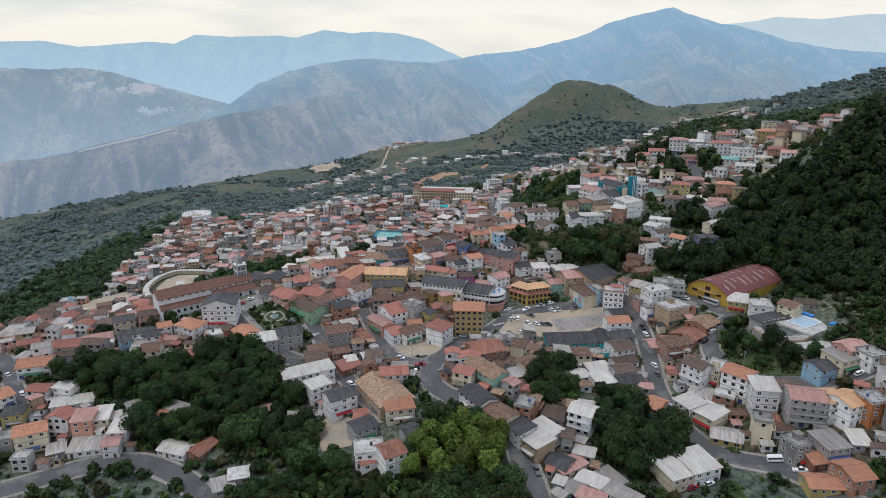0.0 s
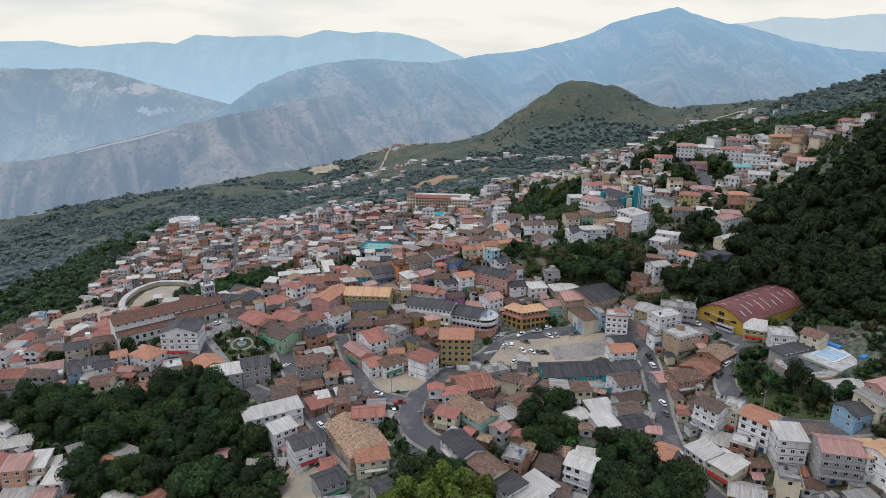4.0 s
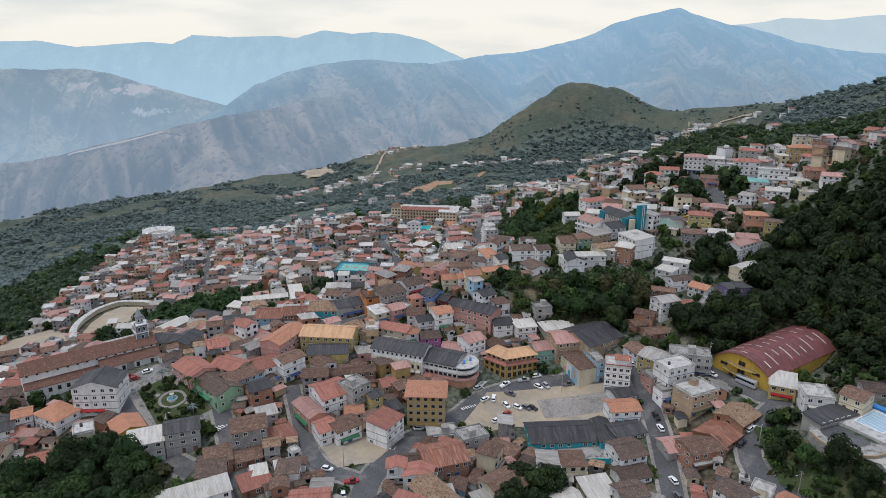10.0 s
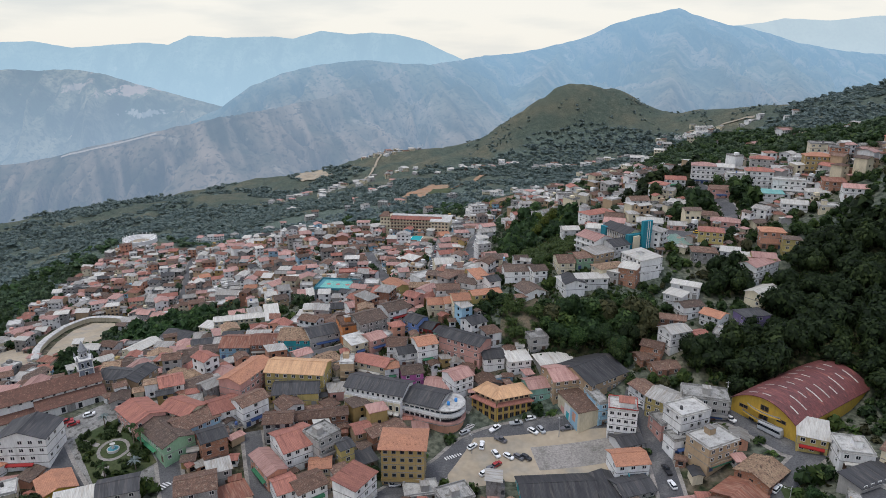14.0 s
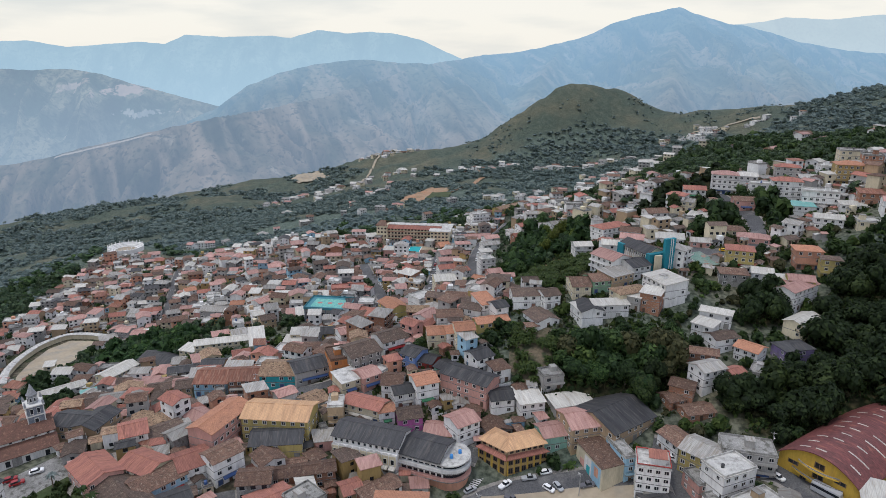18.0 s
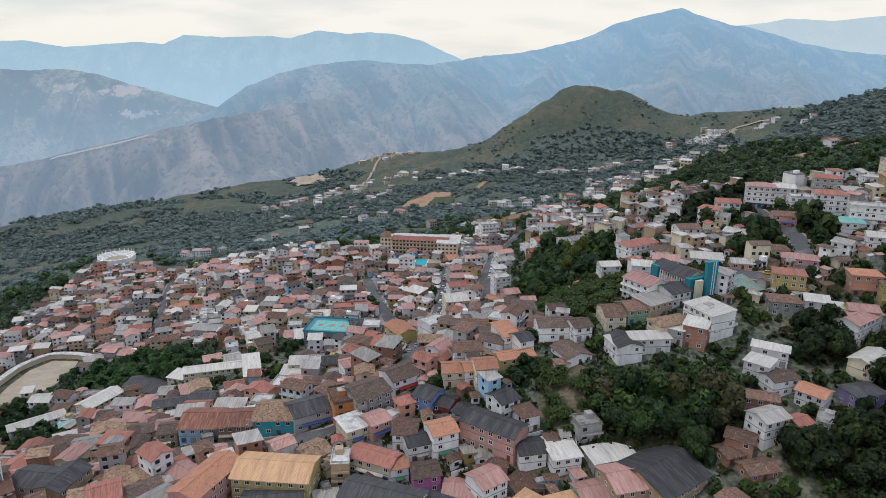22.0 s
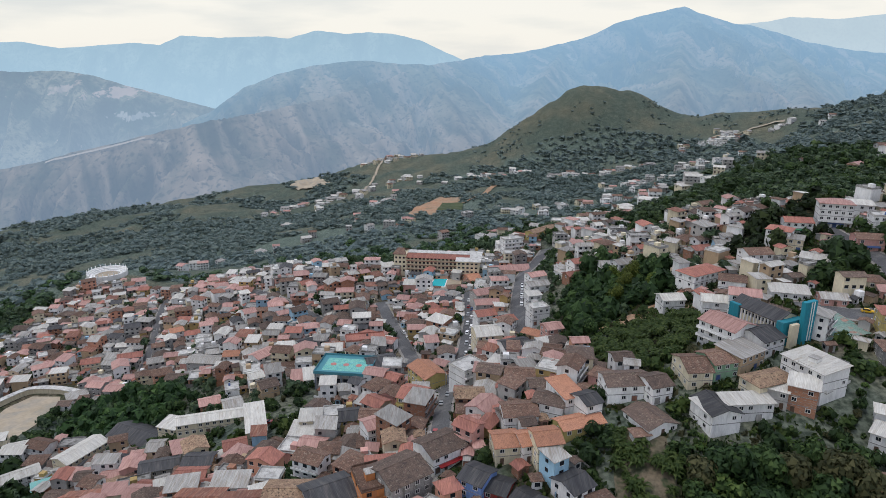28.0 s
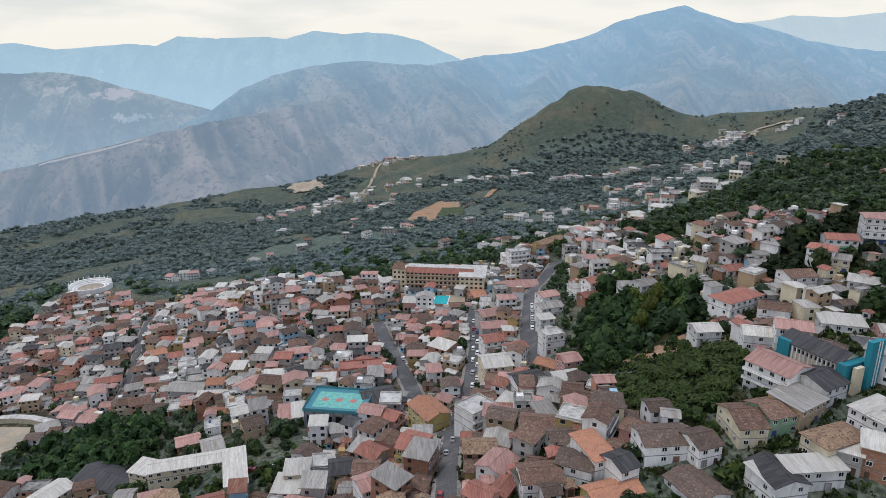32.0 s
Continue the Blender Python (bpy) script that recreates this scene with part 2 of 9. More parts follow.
foliage("leaf_dry", (0.030, 0.036, 0.015), (0.062, 0.064, 0.027), (0.105, 0.100, 0.045))
surface("bark", (0.13, 0.10, 0.075), (0.20, 0.17, 0.13), 0.95, 1.0, 6.0, (1, 1, 0.3))
foliage("leaf_banana", (0.035, 0.075, 0.018), (0.065, 0.120, 0.028), (0.110, 0.170, 0.045))
plain("glass", (0.018, 0.022, 0.028), 0.12)
plain("frame_white", (0.62, 0.61, 0.58), 0.6)
plain("frame_grey", (0.22, 0.22, 0.22), 0.6)
plain("frame_brown", (0.10, 0.06, 0.04), 0.6)
plain("tyre", (0.015, 0.015, 0.015), 0.9)
plain("rim", (0.35, 0.35, 0.36), 0.4, 0.6)
for nm, c in (("car_white", (0.75, 0.75, 0.74)), ("car_silver", (0.38, 0.39, 0.40)), ("car_black", (0.02, 0.02, 0.022)), ("car_red", (0.30, 0.02, 0.02)),
              ("car_yellow", (0.70, 0.42, 0.02)), ("car_blue", (0.04, 0.08, 0.20)), ("car_grey", (0.12, 0.12, 0.13))):
    plain(nm, c, 0.28)
surface("canvas_green", (0.05, 0.20, 0.10), (0.04, 0.16, 0.08), 0.8)
plain("pole_grey", (0.30, 0.30, 0.29), 0.7)


# ---- helpers for meshes ----
def mesh(name, verts, faces, mats, slots=None, smooth=False):
    me = bpy.data.meshes.new(name)
    me.from_pydata(verts, [], faces)
    for m in (mats if isinstance(mats, (list, tuple)) else [mats]):
        me.materials.append(MATS[m])
    if slots:
        me.polygons.foreach_set("material_index", slots)
    if smooth:
        me.polygons.foreach_set("use_smooth", [True] * len(faces))
    me.update()
    return me


def part(name, me, parent, label="", m=None, kind=""):
    """Links a mesh as one part under a thing or a part."""
    ob = new(name, me)
    ob.parent = parent
    if m is not None:
        ob.matrix_basis = m
    return tagged(ob, label, kind=kind)


def thing(name, x, y, z, rz, label, category, group="", kind="", me=None):
    ob = new(name, me)
    ob.matrix_basis = pose(x, y, z, 0, 0, rz)
    return tagged(ob, label, category, group, kind)


class Build:
    """Collects boxes and faces with material slots for one mesh."""

    def __init__(self):
        self.v, self.f, self.s = [], [], []

    def quad(self, pts, slot=0):
        i = len(self.v)
        self.v += [tuple(p) for p in pts]
        self.f.append(tuple(range(i, i + len(pts))))
        self.s.append(slot)

    def box(self, x0, x1, y0, y1, z0, z1, slot=0, top=None):
        i = len(self.v)
        self.v += [(x0, y0, z0), (x1, y0, z0), (x1, y1, z0), (x0, y1, z0), (x0, y0, z1), (x1, y0, z1), (x1, y1, z1), (x0, y1, z1)]
        self.f += [(i, i + 3, i + 2, i + 1), (i + 4, i + 5, i + 6, i + 7), (i, i + 1, i + 5, i + 4), (i + 1, i + 2, i + 6, i + 5), (i + 2, i + 3, i + 7, i + 6), (i + 3, i, i + 4, i + 7)]
        self.s += [slot, slot if top is None else top, slot, slot, slot, slot]

    def slab(self, pts, thick, slot=0):
        """A sloping plate: its upper outline and a thickness straight down."""
        n, i = len(pts), len(self.v)
        self.v += [tuple(p) for p in pts] + [(p[0], p[1], p[2] - thick) for p in pts]
        self.f += [tuple(range(i, i + n)), tuple(range(i + 2 * n - 1, i + n - 1, -1))]
        self.f += [(i + k, i + n + k, i + n + (k + 1) % n, i + (k + 1) % n) for k in range(n)]
        self.s += [slot] * (n + 2)

    def tube(self, x, y, z0, z1, r0, r1, n=8, slot=0):
        i = len(self.v)
        for z, r in ((z0, r0), (z1, r1)):
            self.v += [(x + r * math.cos(2 * math.pi * k / n), y + r * math.sin(2 * math.pi * k / n), z) for k in range(n)]
        self.f += [(i + k, i + (k + 1) % n, i + n + (k + 1) % n, i + n + k) for k in range(n)] + [tuple(range(i + n, i + 2 * n))]
        self.s += [slot] * (n + 1)

    def done(self, name, mats, smooth=False):
        return mesh(name, self.v, self.f, mats, self.s, smooth)


# ---- relief of the land ----
# hills and hollows: centre x, centre y, radius, height
BASE = -21.5
RELIEF_A = [
    (-600, 1500, 400, -73.3), (262, 480, 130, 46.3), (-322, 480, 130, -13.3), (360, 1800, 80, 91.1), (848, 1455, 130, 54.5), (285, 1350, 220, -38.6),
    (326, 360, 55, 47.1), (-375, 2010, 220, -11.3), (38, 360, 55, 33.5), (615, 855, 220, 1.5), (-128, 278, 55, 31.2), (202, 195, 55, 20.7),
    (652, 1748, 130, 8.7), (300, 780, 80, 41.0), (-1200, 2400, 400, -128.8), (-360, 660, 80, -7.2), (244, 484, 55, 0.1), (-416, 442, 55, -27.6),
    (-4, 195, 55, 24.1), (-30, 1845, 130, -4.2),
]
RELIEF_B = [
    (458, 1552, 130, -5.3), (-1200, 900, 400, -129.4), (202, 896, 55, -0.4), (-180, 900, 80, -8.4), (-45, 319, 55, 20.8), (-900, 2100, 400, -69.3),
    (-251, 278, 55, 15.5), (480, 1860, 80, 70.0), (1200, 600, 400, 99.3), (750, 1650, 130, 40.0), (240, 1800, 80, 46.2), (-292, 938, 55, -12.7),
    (-45, 2340, 220, -106.1), (-210, 566, 55, -11.6), (-86, 649, 55, 21.9), (652, 1455, 130, -28.6), (555, 1260, 130, 26.1), (-375, 772, 55, 16.7),
    (945, 1260, 130, 87.6), (900, 0, 400, 83.8),
]
RELIEF_C = [
    (79, 525, 55, 19.9), (-86, 442, 55, 14.4), (79, 690, 55, 21.0), (120, 401, 55, 23.7), (-210, 195, 55, 11.9), (240, 660, 80, 20.4),
    (-1200, 1200, 400, -120.6), (300, 1680, 80, -6.1), (-1200, 2100, 800, -220.6), (-86, 525, 55, 8.0), (-210, 649, 55, 8.5), (780, 525, 220, 84.4),
    (120, 278, 55, 13.2), (38, 278, 55, -8.0), (161, 525, 55, 22.1), (285, 319, 55, 19.5), (-1035, 525, 220, -78.6), (750, 1162, 130, 32.0),
    (615, 525, 220, 88.3), (-870, 1680, 220, 51.8),
]
RELIEF_D = [
    (-375, 855, 55, 11.1), (-4, 566, 55, 4.3), (-416, 938, 55, 7.8), (-1200, 2505, 220, -88.9), (-169, 442, 55, -7.4), (202, 112, 55, 7.5), (-180, 1920, 150, 26.0), (-340, 1970, 150, 16.0),
]
RELIEF = RELIEF_A + RELIEF_B + RELIEF_C + RELIEF_D


# levelled building ground: centre, radius, height
PADS = [(152, 268, 27, 16.2), (143, 221, 15, 17.6), (158, 229, 17, 20.5), (-328, 772, 42, -66), (-5, 616, 34, -12.5)]


def ground_z(x, y):
    x, y = np.asarray(x, float), np.asarray(y, float)
    z = np.full(np.broadcast(x, y).shape, BASE)
    for cx, cy, r, h in RELIEF:
        z = z + h * np.exp(-((x - cx) ** 2 + (y - cy) ** 2) / (2 * r * r))
    for px, py, r, pz in PADS:
        z = z + (pz - z) * np.exp(-(np.hypot(x - px, y - py) / r) ** 4)
    # the long slope down to the valley in the west
    a, b = np.clip((-x - 250) / 300, 0, 1), np.clip((y - 700) / 300, 0, 1)
    a = a * a * (3 - 2 * a) * b * b * (3 - 2 * b)
    z = z + (24.0 + 0.180 * x - 0.0786 * y - z) * a
    sink = np.clip((y - 2040) / 500, 0, 1)
    west = np.clip((-x - 1500) / 500, 0, 1) * np.clip((y - 300) / 500, 0, 1)
    east = np.clip((x - 1150) / 500, 0, 1) * np.clip((y - 1700) / 400, 0, 1)
    k = np.maximum(sink, np.maximum(west, east))
    return z + (-620 - z) * k * k * (3 - 2 * k)


def folds(x, y):
    """Swells and washed-out gullies of the open hills beyond the town."""
    wide = noise.fractal(Vector((x * 0.0042, y * 0.0042, 0)), 1.0, 2.0, 6)
    worn = abs(noise.fractal(Vector((x * 0.0085, y * 0.0085, 4.0)), 0.9, 2.0, 4))
    return (9 + 14 * min(1, max(0, (-x - 250) / 400))) * wide + 16 * min(0.5, worn) - 4


def gz(x, y):
    far = min(1, max(0, (y - 820) / 900)) + min(1, max(0, (abs(x) - 500) / 700))
    return float(ground_z(x, y)) + (min(1, far) * folds(x, y) if far > 0 else 0)


def inside(poly, x, y):
    hit = False
    for (x0, y0), (x1, y1) in zip(poly, poly[1:] + poly[:1]):
        if (y0 > y) != (y1 > y) and x < (x1 - x0) * (y - y0) / (y1 - y0) + x0:
            hit = not hit
    return hit


# outlines of the town's quarters and of the woods
QUARTERS = [
    # outline, bearing of the rows, spacing
    ([(-330, 560), (-350, 690), (-335, 770), (-290, 760), (-222, 690), (-215, 745), (-150, 740), (-100, 668), (-45, 655), (-30, 560), (-60, 480), (-100, 455), (-130, 505), (-150, 515), (-190, 540), (-225, 515), (-250, 470), (-300, 480)], 12, 12.5),
    ([(-30, 560), (-45, 655), (10, 650), (60, 690), (75, 650), (45, 580), (33, 500), (36, 440), (70, 400), (60, 372), (10, 350), (-40, 345), (-60, 380), (-62, 470)], -14, 12.0),
    ([(100, 385), (98, 470), (60, 520), (75, 600), (95, 700), (130, 690), (150, 600), (185, 525), (240, 515), (300, 500), (320, 460), (250, 430), (190, 400), (150, 375)], 22, 18.5),
    ([(-300, 300), (-320, 470), (-250, 470), (-200, 470), (-150, 440), (-95, 400), (-90, 345), (-130, 320), (-150, 280), (-240, 255)], 8, 14.5),
    ([(-95, 345), (-60, 345), (-62, 400), (-100, 400)], 0, 13.0),
    ([(-190, 250), (-100, 262), (-95, 240), (-135, 228), (-200, 228), (-240, 235)], 5, 14.0),
    ([(-75, 255), (-35, 300), (10, 335), (30, 320), (20, 285), (-10, 262), (-20, 225), (-45, 170), (-70, 180), (-60, 225)], 24, 12.0),
    ([(-25, 205), (0, 236), (30, 248), (60, 245), (82, 240), (80, 185), (60, 200), (20, 190), (5, 180), (-15, 195)], -20, 13.0),
    ([(92, 270), (118, 262), (112, 225), (120, 200), (140, 180), (180, 180), (180, 150), (110, 140), (90, 180)], -12, 14.0),
    ([(-190, 210), (-170, 165), (-150, 168), (-120, 175), (-130, 195), (-160, 200)], -10, 13.0),
    ([(20, 180), (45, 190), (45, 150), (60, 130), (25, 130)], -30, 13.0),
    ([(-112, 286), (-84, 266), (-62, 255), (-38, 298), (8, 334), (-10, 346), (-60, 346), (-112, 318)], 34, 12.0),
    ([(20, 286), (44, 300), (72, 312), (58, 322), (40, 316), (34, 340), (10, 350), (14, 312)], 16, 12.0),
]
WOODS = [
    # outline, spacing, kind of crown
    ([(-190, 228), (-167, 227), (-139, 226), (-114, 236), (-95, 236), (-73, 197), (-56, 177), (-66, 164), (-100, 178), (-110, 176), (-133, 180), (-150, 206), (-175, 205)], 5.2, "dark"),
    ([(-22, 167), (2, 174), (12, 159), (14, 120), (-92, 120), (-80, 150), (-61, 160), (-40, 154)], 5.2, "mid"),
    ([(46, 185), (68, 196), (80, 177), (78, 157), (61, 147), (46, 156)], 5.5, "dark"),
    ([(23, 201), (36, 223), (58, 220), (60, 212), (46, 197), (30, 181)], 6.0, "dark"),
    ([(56, 318), (60, 330), (66, 333), (84, 337), (100, 337), (108, 330), (108, 318), (90, 306), (66, 307)], 5.2, "dark"),
    ([(113, 302), (135, 320), (160, 343), (173, 355), (188, 364), (207, 382), (222, 385), (240, 378), (262, 400), (300, 430), (420, 470), (520, 640), (640, 600), (500, 330), (330, 220), (190, 240), (176, 262), (174, 293), (150, 285), (124, 283)], 6.5, "dark"),
    ([(72, 519), (92, 510), (106, 482), (98, 452), (66, 446), (58, 432), (50, 410), (44, 399), (56, 428), (54, 480)], 5.6, "mid"),
    ([(-228, 468), (-196, 440), (-162, 397), (-156, 380), (-188, 384), (-236, 440)], 6.8, "mid"),
    ([(118, 540), (150, 575), (165, 620), (120, 640), (100, 590)], 6.5, "dark"),
    ([(128, 470), (150, 500), (190, 515), (200, 490), (160, 462)], 6.5, "dark"),
    ([(140, 430), (168, 450), (200, 470), (230, 470), (200, 430), (170, 415)], 6.5, "dark"),
    ([(-215, 514), (-191, 536), (-149, 510), (-137, 478), (-159, 449), (-200, 471)], 6.0, "dark"),
    ([(-260, 300), (-200, 330), (-170, 420), (-230, 440), (-300, 380)], 13.0, "mid"),
    ([(-420, 480), (-330, 480), (-345, 560), (-360, 690), (-345, 790), (-290, 775), (-200, 760), (-140, 760), (-90, 690), (-30, 665), (40, 700), (90, 730), (60, 1000), (-500, 1000), (-650, 500)], 9.0, "mid"),
    ([(60, 1000), (100, 1300), (520, 1250), (640, 1400), (330, 1560), (150, 1600), (-150, 1700), (-420, 1300), (-500, 1000)], 11.0, "mid"),
    ([(-220, 20), (220, 20), (220, 122), (-220, 122)], 8.0, "mid"),
    ([(-420, 1300), (-150, 1700), (-330, 2000), (-700, 1750), (-820, 1200), (-500, 1000)], 12.0, "mid"),
    ([(-500, 1000), (-820, 1200), (-700, 1750), (-330, 2000), (-1150, 2060), (-1560, 1980), (-1000, 1000), (-650, 500)], 12.0, "mid"),
    ([(138, 343), (142, 358), (150, 366), (166, 368), (162, 349), (150, 341)], 5.6, "mid"),
    ([(150, 1600), (330, 1560), (640, 1400), (640, 1540), (480, 1680), (300, 1690), (120, 1690)], 11.0, "mid"),
    ([(640, 1400), (520, 1250), (640, 1000), (900, 1000), (1100, 1500), (800, 1560)], 11.0, "mid"),
    ([(90, 730), (132, 705), (156, 606), (190, 533), (245, 523), (340, 505), (520, 640), (700, 1200), (100, 1300), (60, 1000)], 9.5, "mid"),
]
# open ground that stays free
SAND_FIELD = [(-304, 434), (-314, 470), (-289, 489), (-262, 471), (-246, 434), (-263, 405), (-270, 387)]
PITCH = [(-271, 326), (-286, 387), (-264, 359), (-235, 278)]
EARTH = [(-63, 182), (-53, 188), (-43, 179), (-45, 167), (-56, 167)]
STAND = [(-250, 452), (-264, 476), (-272, 500), (-276, 530), (-268, 551), (-247, 549), (-228, 540)]
BANANAS = [(60, 430), (84, 438), (98, 422), (90, 398), (82, 388), (66, 380), (50, 384), (50, 404)]
BAMBOO_SLOPE = [(-21, 142), (-17, 164), (-5, 171), (8, 169), (14, 158), (12, 142)]
BANK = [(41, 326), (44, 348), (53, 351), (60, 346), (58, 326), (49, 317)]
RED_CUT = [(-53, 1070), (-15, 1050), (24, 1175), (34, 1240), (-1, 1289), (-42, 1200)]
FIELD = [(-10, 1090), (27, 1075), (33, 1169), (0, 1205)]
SAND_PLOT = [(-405, 1890), (-405, 1975), (-340, 1960), (-280, 1800), (-370, 1840)]
COVERED = [BAMBOO_SLOPE, BANK, RED_CUT, [(-80, 1085), (-80, 1130), (40, 1200), (62, 1180), (50, 1085)], FIELD, SAND_PLOT, BANANAS, [(-245, 445), (-262, 470), (-285, 500), (-288, 535), (-275, 562), (-240, 560), (-225, 530), (-232, 480)], [(-352, 752), (-352, 800), (-304, 800), (-304, 752)], [(40, 246), (77, 246), (76.5, 230), (43, 231)], SAND_FIELD, PITCH, EARTH, [(28, 277), (58, 279), (82, 277), (80, 254), (60, 253), (38, 256), (19, 250), (18, 258)], [(-34, 236), (-12, 251), (-7, 240), (-14, 227), (-26, 224)], [(-124, 270), (-111, 287), (-84, 264), (-76, 246), (-92, 232), (-110, 252)],
           [(124, 400), (142, 404), (146, 389), (128, 385)], [(145, 242), (172, 246), (176, 222), (150, 212), (130, 214), (130, 232)], [(-34, 616), (10, 610), (8, 590), (-18, 594), (-32, 604)], [(-160, 300), (-150, 318), (-130, 312), (-138, 292)]]
# hamlets beyond the town: middle, spread, houses
HAMLETS = ((-243, 1530, 70, 60, 26), (444, 1284, 60, 40, 14), (192, 991, 50, 40, 14), (93, 978, 40, 40, 12), (172, 774, 40, 40, 8), (-110, 1330, 40, 60, 10), (-130, 1900, 70, 40, 30), (-90, 1620, 60, 40, 18), (90, 1530, 80, 16, 22), (280, 1455, 120, 16, 30), (738, 1440, 20, 6, 3), (330, 1250, 60, 40, 22), (330, 1080, 50, 90, 26), (605, 1565, 60, 26, 44), (700, 1530, 40, 10, 5), (-254, 1220, 14, 14, 2),
                          (-300, 900, 30, 20, 4), (-180, 1000, 80, 60, 5), (-60, 980, 40, 40, 7), (60, 800, 50, 30, 10), (150, 800, 40, 50, 14), (230, 760, 40, 40, 10), (330, 640, 60, 40, 10), (-460, 900, 50, 60, 5), (-220, 1560, 60, 40, 8))

ROADS = [
    # centre line, half width, surface
    ([(86, 290), (92, 279), (91, 262), (90, 245), (87, 226), (83, 204), (83, 183), (87, 168), (95, 158), (104, 155), (113, 150), (118, 141), (130, 120), (142, 80), (150, 30)], 3.6, "asphalt"),
    ([(86, 290), (95, 286), (105, 281), (119, 276), (127, 262), (132, 250), (141, 252), (154, 254)], 4.0, "asphalt"),
    ([(138, 251), (121, 240), (116, 234), (113, 221), (117, 207), (126, 196), (142, 188), (154, 186), (185, 190)], 3.6, "asphalt"),
    ([(92, 281), (59, 281), (38, 279), (25, 274), (16, 260), (7, 253), (-5, 240), (-11, 226), (-16, 214), (-15, 197), (-6, 187), (5, 183), (15, 168), (20, 148), (24, 120), (30, 80), (28, 30)], 4.2, "asphalt"),
    ([(-96, 285), (-77, 259), (-68, 240), (-57, 218), (-45, 198), (-31, 179)], 3.2, "asphalt"),
    ([(-52, 272), (-41, 242), (-32, 223), (-25, 221), (-16, 216)], 3.0, "asphalt"),
    ([(-123, 268), (-110, 252), (-92, 234), (-76, 226)], 3.4, "asphalt"),
    ([(-100, 322), (-85, 328), (-58, 327), (-35, 327), (-25, 331), (-10, 345), (-7, 360), (-5, 400), (-2, 440), (5, 470), (12, 525), (13, 580)], 3.2, "asphalt"),
    ([(28, 292), (10, 300), (-12, 318), (-25, 331)], 2.8, "asphalt"),
    ([(74, 640), (49, 585), (36, 506), (37, 469), (42, 440), (62, 425)], 4.0, "asphalt"),
    ([(-235, 690), (-211, 606), (-202, 565)], 2.4, "asphalt"),
    ([(-150, 650), (-98, 584), (-75, 552)], 2.4, "asphalt"),
    ([(-45, 580), (-34, 536), (-21, 486), (-14, 452), (-2, 440)], 3.4, "asphalt"),
    ([(-60, 430), (-30, 425), (-3, 430)], 3.0, "asphalt"),
    ([(130, 412), (150, 400), (172, 405), (185, 440), (180, 480)], 4.0, "asphalt"),
    ([(-260, 160), (-190, 150), (-158, 166), (-144, 173), (-126, 173), (-107, 163), (-92, 148), (-85, 120), (-76, 80), (-72, 30)], 3.8, "asphalt"),
    ([(-245, 262), (-230, 250), (-200, 212), (-185, 190)], 3.4, "asphalt"),
    ([(-300, 300), (-240, 270), (-190, 262)], 3.0, "paving"),
]


def near_road(x, y, margin):
    for line, half, _ in ROADS:
        for (x0, y0), (x1, y1) in zip(line, line[1:]):
            dx, dy = x1 - x0, y1 - y0
            s = min(1, max(0, ((x - x0) * dx + (y - y0) * dy) / (dx * dx + dy * dy)))
            if math.hypot(x - x0 - s * dx, y - y0 - s * dy) < half + margin:
                return True
    return False


# ---- the ground: one sheet to the horizon ----
def spread(lo, hi, step, far_lo, far_hi, grow):
    core = list(np.arange(lo, hi + 0.1, step))
    d, a, b = step, [lo], [hi]
    while a[-1] > far_lo:
        d *= grow
        a.append(a[-1] - d)
    d = step
    while b[-1] < far_hi:
        d *= grow
        b.append(b[-1] + d)
    return np.array(a[:0:-1] + core + b[1:])


gx, gy = spread(-380, 340, 5.0, -4800, 4800, 1.035), spread(90, 760, 5.0, -1500, 4700, 1.024)
GX, GY = np.meshgrid(gx, gy)
GZ = ground_z(GX, GY)
far = np.clip((GY - 820) / 900, 0, 1) + np.clip((np.abs(GX) - 500) / 700, 0, 1)
GZ = GZ + np.clip(far, 0, 1) * np.array([folds(x, y) for x, y in zip(GX.ravel(), GY.ravel())]).reshape(GX.shape)
nx, ny = len(gx), len(gy)
faces = [(j * nx + i, j * nx + i + 1, (j + 1) * nx + i + 1, (j + 1) * nx + i) for j in range(ny - 1) for i in range(nx - 1)]

m, n, l, bsdf = node_mat("land")
co, cover = n.new("ShaderNodeTexCoord"), n.new("ShaderNodeAttribute")
cover.attribute_name = "town"


def land_noise(scale, detail, lo, hi):
    t = n.new("ShaderNodeTexNoise")
    t.inputs["Scale"].default_value, t.inputs["Detail"].default_value = scale, detail
    l.new(co.outputs["Object"], t.inputs["Vector"])
    r = n.new("ShaderNodeMapRange")
    r.inputs["From Min"].default_value, r.inputs["From Max"].default_value = lo, hi
    l.new(t.outputs["Fac"], r.inputs["Value"])
    return r.outputs[0]


def land_mix(a, b, fac):
    x = n.new("ShaderNodeMix")
    x.data_type = "RGBA"
    for s, v in (("A", a), ("B", b)):
        if isinstance(v, tuple):
            x.inputs[s].default_value = (*v, 1)
        else:
            l.new(v, x.inputs[s])
    l.new(fac, x.inputs["Factor"])
    return x.outputs["Result"]


